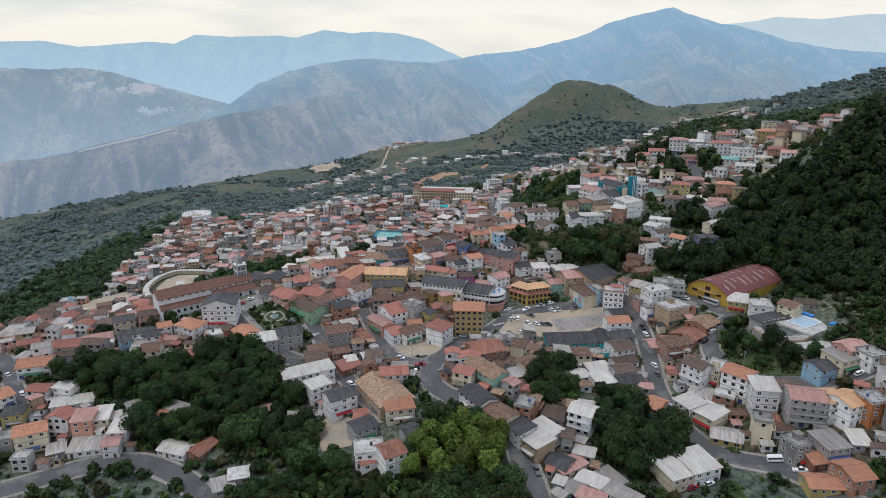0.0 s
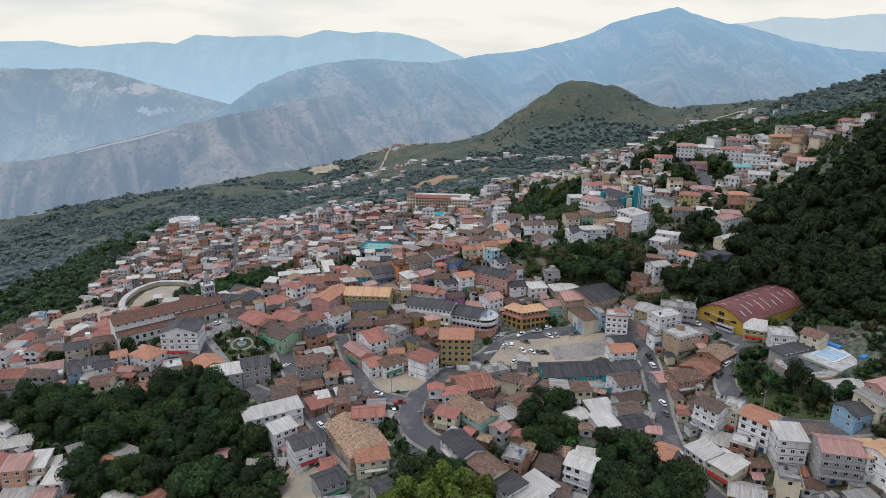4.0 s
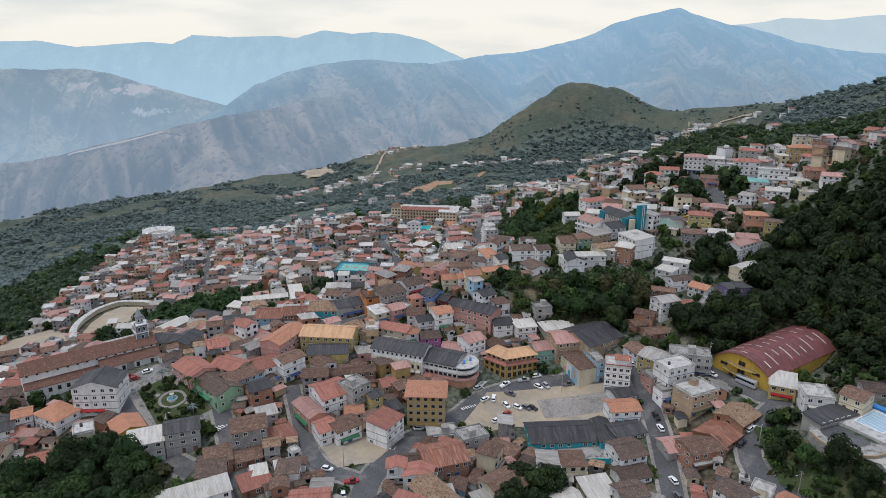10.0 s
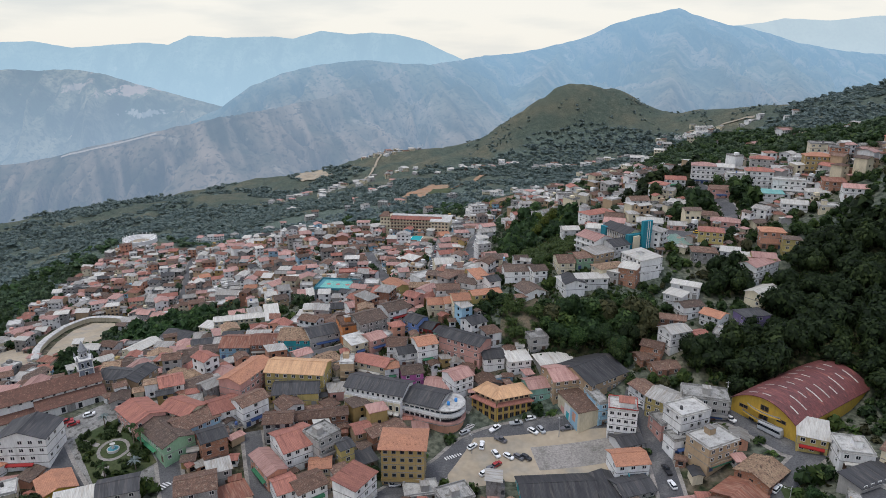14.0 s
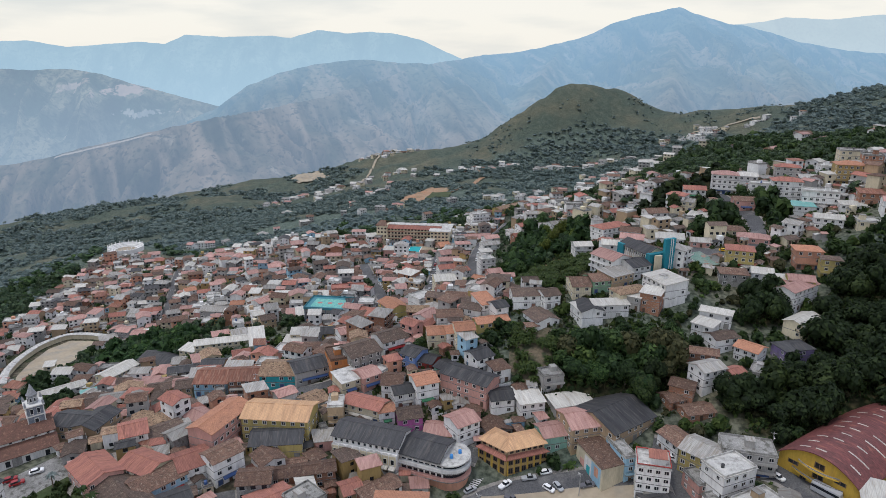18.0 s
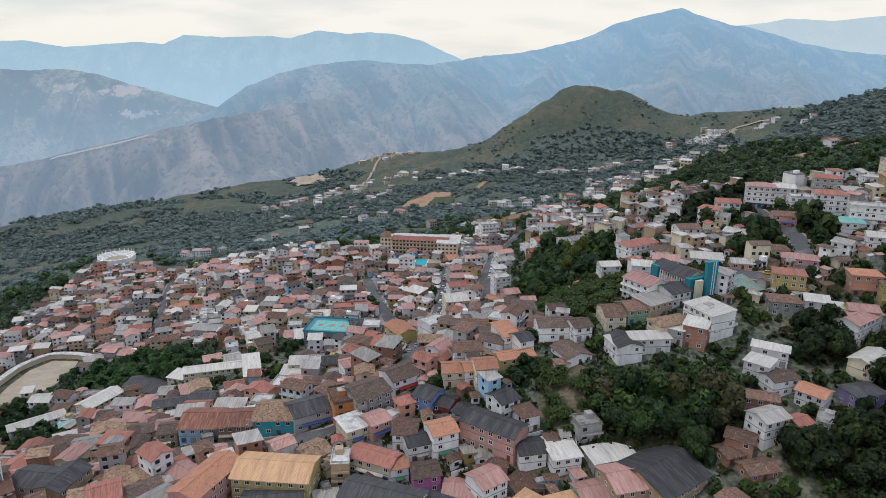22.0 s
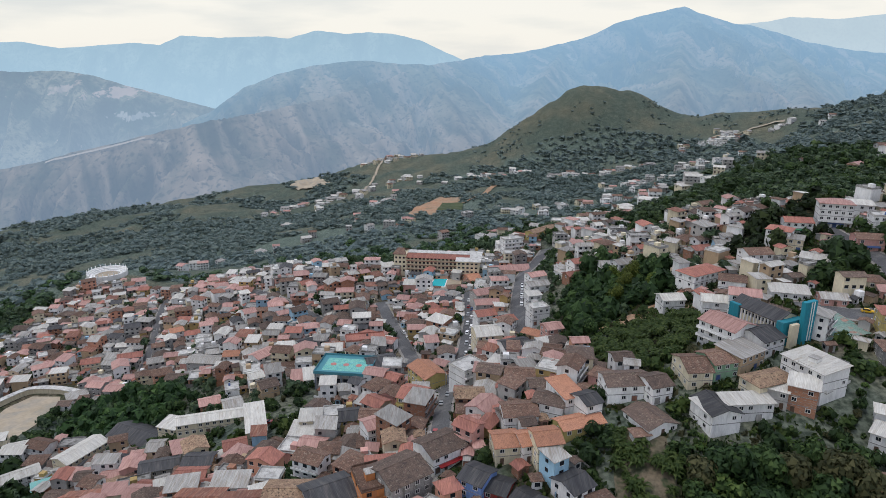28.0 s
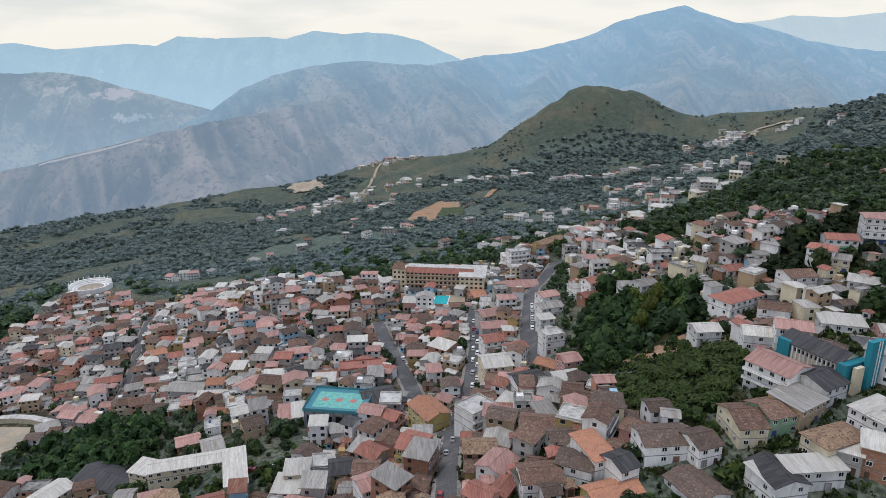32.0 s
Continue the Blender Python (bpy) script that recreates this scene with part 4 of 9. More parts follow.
def patch(name, outline, mat, label, category, lift=0.18, cut=4.0):
    """A flat cover cut to an outline and laid on the ground."""
    bm = bmesh.new()
    bm.faces.new([bm.verts.new((x, y, 0)) for x, y in outline])
    bmesh.ops.triangulate(bm, faces=bm.faces[:])
    for _ in range(6):
        long = [e for e in bm.edges if e.calc_length() > cut]
        if not long:
            break
        bmesh.ops.subdivide_edges(bm, edges=long, cuts=1)
        bmesh.ops.triangulate(bm, faces=bm.faces[:])
    for v in bm.verts:
        v.co.z = gz(v.co.x, v.co.y) + lift
    bmesh.ops.recalc_face_normals(bm, faces=bm.faces[:])
    if sum(f.normal.z for f in bm.faces) < 0:
        bmesh.ops.reverse_faces(bm, faces=bm.faces[:])
    me = bpy.data.meshes.new(name)
    bm.to_mesh(me)
    bm.free()
    me.materials.append(MATS[mat])
    return tagged(new(name, me), label, category, kind="structure")


patch("ground_lot", [(28, 277), (58, 279), (82, 277), (80, 254), (60, 253), (38, 256), (19, 250), (18, 258)], "dirt", "bare sandy parking lot", "parking lot", 0.26)
patch("ground_court", [(48, 272), (80, 273), (79, 262), (50, 261)], "paving", "grey worn concrete court in the lot", "court", 0.32)
patch("ground_yard", [(-34, 236), (-12, 251), (-7, 240), (-14, 227), (-26, 224)], "dirt", "bare sandy forecourt at the junction", "forecourt", 0.30)
patch("pavement_square", [(-124, 270), (-111, 287), (-84, 264), (-76, 246), (-92, 232), (-110, 252)], "slab", "grey paved church square", "square", 0.12)
patch("ground_park", [(-111, 264), (-99, 278), (-79, 255), (-92, 241)], "lawn", "park lawn with flower beds", "lawn", 0.30)
patch("ground_mound", [(121, 241), (128, 234), (133, 221), (150, 208), (176, 212), (195, 205), (195, 195), (154, 190), (142, 192), (128, 200), (118, 213)], "lawn", "grassy mound with shrubs", "lawn", 0.4)
patch("ground_field", SAND_FIELD, "dirt", "pale sandy playing field", "field", 0.35)
patch("ground_pitch", PITCH, "lawn", "small green football pitch", "pitch", 0.3)
patch("ground_earth", EARTH, "dirt", "freshly cut bare earth on the slope", "earth", 0.25)
patch("ground_court_yard", [(42, 243), (76, 244), (75, 233), (46, 234.5)], "slab", "dirty grey walled yard", "yard", 0.25)
patch("ground_slope", [(64, 444), (94, 448), (100, 428), (86, 434), (66, 433)], "red_earth", "dry earth bank above the banana slope", "earth", 0.3)
patch("ground_bank", BANK, "bank_earth", "worn earth bank beside the wood", "earth", 0.3)
patch("ground_stand_yard", [(-243, 450), (-256, 474), (-264, 500), (-268, 528), (-262, 544), (-243, 542), (-232, 520), (-236, 480)], "dirt", "pale sandy yard inside the curved stand", "yard", 0.3)
patch("ground_bare", [(-160, 300), (-150, 318), (-130, 312), (-138, 292)], "dirt", "bare sandy building plot", "plot", 0.2)


# ---- windows, houses ----
def window_mesh(name, frame_mat, bars=1, arch=False, pane="glass"):
    """A framed window in one piece: a proud frame, and panes set back in it."""
    xs = [-0.5, -0.41, -0.03, 0.03, 0.41, 0.5] if bars else [-0.5, -0.4, 0.4, 0.5]
    zs = [0, 0.09, 0.91, 1]
    cells = {(1, 1), (3, 1)} if bars else {(1, 1)}
    v, f, s = [], [], []

    def top(x, z):
        return z + (0.32 * (1 - (2 * x) ** 2) if arch and z > 0.5 else 0)

    nx, nz = len(xs), len(zs)
    for z in zs:
        v += [(x, -0.1, top(x, z)) for x in xs]
    for i in range(nx - 1):
        for j in range(nz - 1):
            q = [j * nx + i, j * nx + i + 1, (j + 1) * nx + i + 1, (j + 1) * nx + i]
            if (i, j) in cells:
                k = len(v)
                v += [(v[c][0], -0.02, v[c][2]) for c in q]
                f.append((k, k + 1, k + 2, k + 3))
                s.append(1)
                f += [(q[e], q[(e + 1) % 4], k + (e + 1) % 4, k + e) for e in range(4)]
                s += [0] * 4
            else:
                f.append(tuple(q))
                s.append(0)
    rim = list(range(nx)) + [j * nx + nx - 1 for j in range(1, nz)] + [(nz - 1) * nx + i for i in range(nx - 2, -1, -1)] + [j * nx for j in range(nz - 2, 0, -1)]
    k = len(v)
    v += [(v[c][0], 0.05, v[c][2]) for c in rim]
    m = len(rim)
    f += [(rim[(e + 1) % m], rim[e], k + e, k + (e + 1) % m) for e in range(m)]
    s += [0] * m
    return mesh(name, v, f, [frame_mat, pane], s)


WIN = {k: window_mesh("window", f, bars) for k, f, bars in (("w", "frame_white", 1), ("b", "frame_brown", 1), ("n", "frame_grey", 0))}
WIN["a"] = window_mesh("arched_window", "frame_white", 0, True)


DOOR = window_mesh("door", "frame_brown", 0, pane="frame_brown")
SHUTTERS = [window_mesh("shutter", "frame_grey", 0, pane=p) for p in ("metal_grey", "frame_brown", "car_blue", "metal_rust")]
AWNINGS = []
for colour in ("car_red", "car_blue", "canvas_green", "metal_white", "metal_grey"):
    b = Build()
    b.slab([(-0.5, -1.15, 2.35), (0.5, -1.15, 2.35), (0.5, 0.0, 2.75), (-0.5, 0.0, 2.75)], 0.05)
    b.slab([(-0.5, -1.17, 2.36), (0.5, -1.17, 2.36), (0.5, -1.14, 2.36), (-0.5, -1.14, 2.36)], 0.3)
    AWNINGS.append(b.done("awning", colour))
TAKEN = []
STOREY = 2.9
ROOF_WORDS = {"tile_brown": "brown clay tile roof", "tile_dark": "dark weathered tile roof", "tile_pale": "mottled old clay tile roof", "tile_orange": "orange clay tile roof",
              "tile_red": "red tiled roof", "metal_pink": "faded red sheet roof", "metal_grey": "grey corrugated roof", "metal_white": "pale sheet roof", "metal_dark": "black sheet roof",
              "metal_rust": "rusty sheet roof", "metal_teal": "teal sheet roof", "metal_gold": "orange sheet roof", "slab": "flat concrete roof", "slab_pale": "pale flat concrete roof"}


def roof_mesh(kind, w, d, rmat, rise, over=0.55, thick=0.16):
    """The roof's mesh over a plan w by d whose eaves lie at height 0, and the wall pieces that fill its gables."""
    b = Build()
    x, y = w / 2 + over, d / 2 + over
    gables = []
    if kind == "gable":
        dz = -rise * over / (d / 2)
        b.slab([(-x, -y, dz + thick), (x, -y, dz + thick), (x, 0, rise + thick), (-x, 0, rise + thick)], thick)
        b.slab([(-x, 0, rise + thick), (x, 0, rise + thick), (x, y, dz + thick), (-x, y, dz + thick)], thick)
        b.box(-x, x, -0.16, 0.16, rise + thick - 0.05, rise + thick + 0.07)
        gables = [[(s * w / 2, -d / 2, 0), (s * w / 2, d / 2, 0), (s * w / 2, 0, rise)] for s in (-1, 1)]
    elif kind == "cross":
        dz = -rise * over / (w / 2)
        b.slab([(-x, -y, dz + thick), (0, -y, rise + thick), (0, y, rise + thick), (-x, y, dz + thick)], thick)
        b.slab([(0, -y, rise + thick), (x, -y, dz + thick), (x, y, dz + thick), (0, y, rise + thick)], thick)
        b.box(-0.16, 0.16, -y, y, rise + thick - 0.05, rise + thick + 0.07)
        gables = [[(-w / 2, s * d / 2, 0), (w / 2, s * d / 2, 0), (0, s * d / 2, rise)] for s in (-1, 1)]
    elif kind == "hip":
        k = min(x, y) * 0.95
        p = [(-x, -y, 0), (x, -y, 0), (x, y, 0), (-x, y, 0)]
        if x >= y:
            r0, r1 = (-x + k, 0, rise), (x - k, 0, rise)
            sides = [(p[0], p[1], r1, r0), (p[1], p[2], r1), (p[2], p[3], r0, r1), (p[3], p[0], r0)]
        else:
            r0, r1 = (0, -y + k, rise), (0, y - k, rise)
            sides = [(p[0], p[1], r0), (p[1], p[2], r1, r0), (p[2], p[3], r1), (p[3], p[0], r0, r1)]
        for s in sides:
            b.slab([(q[0], q[1], q[2] + thick) for q in s], thick)
    elif kind == "shed":
        b.slab([(-x, -y, thick), (x, -y, thick), (x, y, rise + thick), (-x, y, rise + thick)], thick)
        gables = [[(s * w / 2, -d / 2, 0), (s * w / 2, d / 2, 0), (s * w / 2, d / 2, rise)] for s in (-1, 1)] + [[(-w / 2, d / 2, 0), (w / 2, d / 2, 0), (w / 2, d / 2, rise), (-w / 2, d / 2, rise)]]
    else:
        x, y, o = w / 2, d / 2, 0.25
        b.box(-x - o, x + o, -y - o, y + o, -0.12, 0.12)
        for x0, x1, y0, y1 in ((-x, x, -y, -y + 0.14), (-x, x, y - 0.14, y), (-x, -x + 0.14, -y + 0.14, y - 0.14), (x - 0.14, x, -y + 0.14, y - 0.14)):
            b.box(x0, x1, y0, y1, 0.12, 0.12 + rise)
    return b.done("roof", rmat), gables


def house(x, y, rz, w, d, st, wall="white", roof="gable", rmat="tile_brown", rise=None, balc=0, win="w", near=None, name="house", label="", category="house", group="houses of the town", floor=None, over=0.55, cols=None):
    """A house by its middle, bearing, width, depth and storeys, standing on the slope with a plinth down to the ground."""
    rnd = random.Random(int(x * 13 + y * 71))
    if near is None:
        near = True
    c, s = math.cos(radians(rz)), math.sin(radians(rz))
    if floor is None:
        floor = gz(x + s * d / 2, y - c * d / 2)
    low = min(gz(x + c * a * w / 2 - s * b * d / 2, y + s * a * w / 2 + c * b * d / 2) for a in (-1, 1) for b in (-1, 1)) - 0.4 - floor
    high = st * STOREY
    if rise is None:
        rise = {"gable": 0.165 * d, "cross": 0.165 * w, "hip": 0.17 * min(w, d), "shed": 0.10 * d, "flat": 0.7}[roof]
    TAKEN.append((x, y, rz, w, d))
    if not label:
        label = f"{['', 'one', 'two', 'three', 'four', 'five', 'six', 'seven'][int(st + 0.5)]}-storey {wall} house with a {ROOF_WORDS.get(rmat, 'sheet roof')}"
    if name == "house":
        name = "shed" if st == 1 and roof == "shed" else "apartment_block" if st >= 3 else "house"
        category = {"shed": "shed", "apartment_block": "apartment block"}.get(name, "house")
    root = thing(name, x, y, floor, rz, label, category, group)
    b = Build()
    b.box(-w / 2, w / 2, -d / 2, d / 2, min(low, -0.3), high, 0)
    me_roof, gables = roof_mesh(roof, w, d, rmat, rise, over)
    for g in gables:
        b.quad([(p[0], p[1], p[2] + high) for p in g])
    if near and st > 1:
        for k in range(1, int(st)):
            b.box(-w / 2 - 0.06, w / 2 + 0.06, -d / 2 - 0.06, d / 2 + 0.06, k * STOREY - 0.22, k * STOREY, 1)
    part("wall", b.done("wall", [wall, "concrete"]), root)
    part("roof", me_roof, root, ROOF_WORDS.get(rmat, "") if near else "", pose(0, 0, high))
    # openings: front and two sides
    spots = []
    for k in range(max(1, int(st))):
        n_f = cols or max(1, int(w / 2.9))
        for i in range(n_f):
            if cols is None and rnd.random() < 0.14:
                continue
            u = -w / 2 + w * (i + 0.5) / n_f
            spots.append((u, -d / 2, 0, k * STOREY + 0.95, 1.5, 1.4))
        n_s = max(1, int(d / 3.6))
        for i in range(n_s):
            v = -d / 2 + d * (i + 0.5) / n_s
            for side in (-1, 1):
                if rnd.random() < (0.65 if x * side < -15 else 0.2):
                    spots.append((side * w / 2, v, 90 * side, k * STOREY + 0.95, 1.3, 1.35))
    for k in range(1, 1 + min(2, int((-low - 0.8) / STOREY))):
        n_f = max(1, int(w / 3.2))
        for i in range(n_f):
            if rnd.random() < 0.7:
                spots.append((-w / 2 + w * (i + 0.5) / n_f, -d / 2, 0, 1.0 - k * STOREY, 1.4, 1.3))
    if near:
        me = WIN[win]
        door_at = rnd.randrange(max(1, cols or int(w / 2.9)))
        for i, (u, v, a, z, ww, hh) in enumerate(spots):
            if a == 0 and 0 < z < STOREY and i == door_at:
                part("door", DOOR, root, "", pose(u, v, 0, 0, 0, 0) @ Matrix.Diagonal((1.1, 1, 2.1, 1)))
            elif a == 0 and 0 < z < STOREY and st > 1 and rnd.random() < 0.45:
                part("shutter", rnd.choice(SHUTTERS), root, "", pose(u, v, 0.05) @ Matrix.Diagonal((1.9, 1, 2.2, 1)))
            else:
                part("window", me, root, "", pose(u, v, z, 0, 0, a) @ Matrix.Diagonal((ww, 1, hh, 1)))
    else:
        b = Build()
        for u, v, a, z, ww, hh in spots:
            if a == 0:
                b.box(u - ww / 2, u + ww / 2, v - 0.06, v + 0.02, z, z + hh, 0)
                b.box(u - ww / 2 - 0.1, u + ww / 2 + 0.1, v - 0.13, v + 0.02, z - 0.1, z, 1)
            else:
                e = 0.06 if a > 0 else -0.06
                b.box(min(u, u + e), max(u, u + e), v - ww / 2, v + ww / 2, z, z + hh, 0)
        part("windows", b.done("windows", ["glass", "frame_white"]), root, kind="stuff")
    if st > 1 and near_road(x, y, d / 2 + 7) and rnd.random() < 0.6:
        part("awning", rnd.choice(AWNINGS), root, "", pose(rnd.uniform(-0.1, 0.1) * w, -d / 2, 0) @ Matrix.Diagonal((w * rnd.uniform(0.4, 0.85), 1, 1, 1)))
    if balc == 0 and st >= 3 and roof != "gable" and rnd.random() < 0.4:
        balc = 1
    for k in range(1, 1 + balc):
        z = k * STOREY
        b = Build()
        b.box(-w / 2 - 0.05, w / 2 + 0.05, -d / 2 - 1.25, -d / 2, z - 0.18, z, 0)
        b.box(-w / 2 - 0.05, w / 2 + 0.05, -d / 2 - 1.25, -d / 2 - 1.13, z, z + 0.85, 1)
        b.box(-w / 2 - 0.05, -w / 2 + 0.07, -d / 2 - 1.13, -d / 2, z, z + 0.85, 1)
        b.box(w / 2 - 0.07, w / 2 + 0.05, -d / 2 - 1.13, -d / 2, z, z + 0.85, 1)
        part("balcony", b.done("balcony", ["concrete", wall]), root)
    if near and roof == "flat" and w > 5:
        u, v = rnd.uniform(-w / 4, w / 4), rnd.uniform(-d / 6, d / 4)
        b = Build()
        if rnd.random() < 0.5:
            b.tube(u, v, high + 0.12, high + 1.3, 0.55, 0.5, 10)
            b.tube(u, v, high + 1.3, high + 1.5, 0.5, 0.15, 10)
            part("water_tank", b.done("water_tank", rnd.choice(["car_blue", "metal_dark"]), True), root, "plastic rooftop water tank")
        else:
            b.box(u - 1.3, u + 1.3, v - 1.3, v + 1.3, high + 0.12, high + 2.4, 0)
            b.box(u - 1.5, u + 1.5, v - 1.5, v + 1.5, high + 2.4, high + 2.55, 1)
            part("stair_head", b.done("stair_head", [wall, "metal_grey"]), root)
    return root


import collections

CELLS, SEEN = collections.defaultdict(list), 0


def blocked(x, y, r, margin=0.3):
    """Whether a house of radius r would stand on another."""
    global SEEN
    while SEEN < len(TAKEN):
        t = TAKEN[SEEN]
        reach = math.hypot(t[3], t[4]) / 2 + 14
        for i in range(int((t[0] - reach) // 25), int((t[0] + reach) // 25) + 1):
            for j in range(int((t[1] - reach) // 25), int((t[1] + reach) // 25) + 1):
                CELLS[i, j].append(t)
        SEEN += 1
    for hx, hy, rz, w, d in CELLS.get((int(x // 25), int(y // 25)), ()):
        dx, dy = x - hx, y - hy
        c, s = math.cos(radians(rz)), math.sin(radians(rz))
        u, v = abs(dx * c + dy * s) - w / 2, abs(-dx * s + dy * c) - d / 2
        if max(u, v, math.hypot(max(u, 0), max(v, 0)) if u > 0 and v > 0 else -9) < r + margin:
            return True
    return False


# ---- landmarks ----
def church():
    """The long parish church with a clerestory, an aisle and a spired tower."""
    x, y, rz, w = -137.6, 281.2, 38, 50.0
    z = 10.8
    TAKEN.append((x, y, rz, w, 17))
    root = thing("church", x, y, z, rz, "long white church with brown tiled roofs and a grey spired tower", "church")
    b = Build()
    b.box(-w / 2, w / 2, -3.5, 7.0, -6, 8.2)
    for s in (-1, 1):
        b.quad([(s * w / 2, -3.5, 8.2), (s * w / 2, 7.0, 8.2), (s * w / 2, 1.75, 11.2)])
    part("nave", b.done("nave", "white"), root)
    b = Build()
    b.slab([(-w / 2 - 0.6, -4.3, 8.0), (w / 2 + 0.6, -4.3, 8.0), (w / 2 + 0.6, 1.75, 11.4), (-w / 2 - 0.6, 1.75, 11.4)], 0.2)
    b.slab([(-w / 2 - 0.6, 1.75, 11.4), (w / 2 + 0.6, 1.75, 11.4), (w / 2 + 0.6, 7.8, 8.0), (-w / 2 - 0.6, 7.8, 8.0)], 0.2)
    part("roof", b.done("roof", "tile_church"), root, "brown clay tile roof")
    b = Build()
    b.box(2.5, w / 2, -8.0, -3.5, -6, 4.6)
    part("aisle", b.done("aisle", "white"), root)
    b = Build()
    b.slab([(2.0, -8.7, 4.5), (w / 2 + 0.6, -8.7, 4.5), (w / 2 + 0.6, -3.5, 6.7), (2.0, -3.5, 6.7)], 0.2)
    part("aisle_roof", b.done("aisle_roof", "tile_church"), root, "brown clay tile lean-to roof")
    for i in range(14):
        part("clerestory_window", WIN["n"], root, "", pose(-w / 2 + w * (i + 0.5) / 14, -3.5, 6.85) @ Matrix.Diagonal((0.9, 1, 1.0, 1)))
    for i in range(4):
        part("arched_window", WIN["a"], root, "", pose(5.0 + 5.6 * i, -8.0, 1.2) @ Matrix.Diagonal((1.6, 1, 2.2, 1)))
    b = Build()
    b.box(-24.5, 1.8, -6.6, -3.5, -6, 3.0)
    part("side_chapel", b.done("side_chapel", "white"), root)
    b = Build()
    b.slab([(-25.0, -7.2, 2.9), (2.0, -7.2, 2.9), (2.0, -3.5, 4.7), (-25.0, -3.5, 4.7)], 0.2)
    part("chapel_roof", b.done("chapel_roof", "tile_church"), root)
    for i in range(8):
        part("chapel_window", WIN["b"], root, "", pose(-22.8 + 3.2 * i, -6.6, -0.2) @ Matrix.Diagonal((1.3, 1, 1.8, 1)))
    b = Build()
    b.box(11.8, 14.6, -8.5, -8.0, -1, 4.2)
    part("portal", b.done("portal", "concrete"), root, "grey stone portal")
    # tower
    tower = part("tower", None, root, "", pose(21.0, 2.3, 0))
    b = Build()
    b.box(-2.5, 2.5, -2.5, 2.5, -4, 12.6)
    b.box(-2.75, 2.75, -2.75, 2.75, 12.6, 13.0, 1)
    b.box(-2.4, 2.4, -2.4, 2.4, 13.0, 16.2)
    b.box(-3.0, 3.0, -3.0, 3.0, 16.2, 16.6, 1)
    part("shaft", b.done("shaft", ["slate_wall", "frame_white"]), tower, "slate-blue tower shaft with white cornices")
    for a in (0, 90, 180, 270):
        for u in (-1.0, 1.0):
            part("belfry_window", WIN["a"], tower, "", pose(0, 0, 0, 0, 0, a) @ pose(u, -2.4, 13.3) @ Matrix.Diagonal((1.0, 1, 1.9, 1)))
        part("tower_window", WIN["a"], tower, "", pose(0, 0, 0, 0, 0, a) @ pose(0, -2.5, 9.6) @ Matrix.Diagonal((1.3, 1, 2.0, 1)))
    for sx in (-1, 1):
        for sy in (-1, 1):
            b = Build()
            b.box(sx * 2.5 - 0.14, sx * 2.5 + 0.14, sy * 2.5 - 0.14, sy * 2.5 + 0.14, 6.0, 16.2)
            part("corner_strip", b.done("corner_strip", "frame_white"), tower)
            b = Build()
            b.tube(sx * 2.6, sy * 2.6, 16.6, 17.4, 0.38, 0.38, 6)
            b.tube(sx * 2.6, sy * 2.6, 17.4, 18.6, 0.38, 0.04, 6)
            part("pinnacle", b.done("pinnacle", "slate_pale"), tower)
    b = Build()
    b.tube(0, 0, 16.6, 19.6, 1.65, 1.45, 8)
    b.tube(0, 0, 19.6, 19.9, 1.75, 1.75, 8)
    part("lantern", b.done("lantern", "slate_pale"), tower)
    for k in range(8):
        part("lantern_window", WIN["a"], tower, "", pose(0, 0, 0, 0, 0, 22.5 + 45 * k) @ pose(0, -1.45, 17.2) @ Matrix.Diagonal((0.7, 1, 1.5, 1)))
    b = Build()
    b.tube(0, 0, 19.9, 23.6, 1.5, 0.06, 8)
    part("spire", b.done("spire", "slate_pale"), tower, "pale grey pointed spire")


surface("tile_church", (0.150, 0.078, 0.058), (0.112, 0.062, 0.048), 0.9, 0.5, 3.2, (1, 1, 1), 0.6, 0.02, (0.25, 0.15, 0.10), 0.64)
surface("slate_wall", (0.13, 0.15, 0.185), (0.18, 0.20, 0.23), 0.85, 0.5, 4.0)
surface("slate_pale", (0.30, 0.31, 0.32), (0.24, 0.25, 0.26), 0.7, 0.5, 4.0)
church()


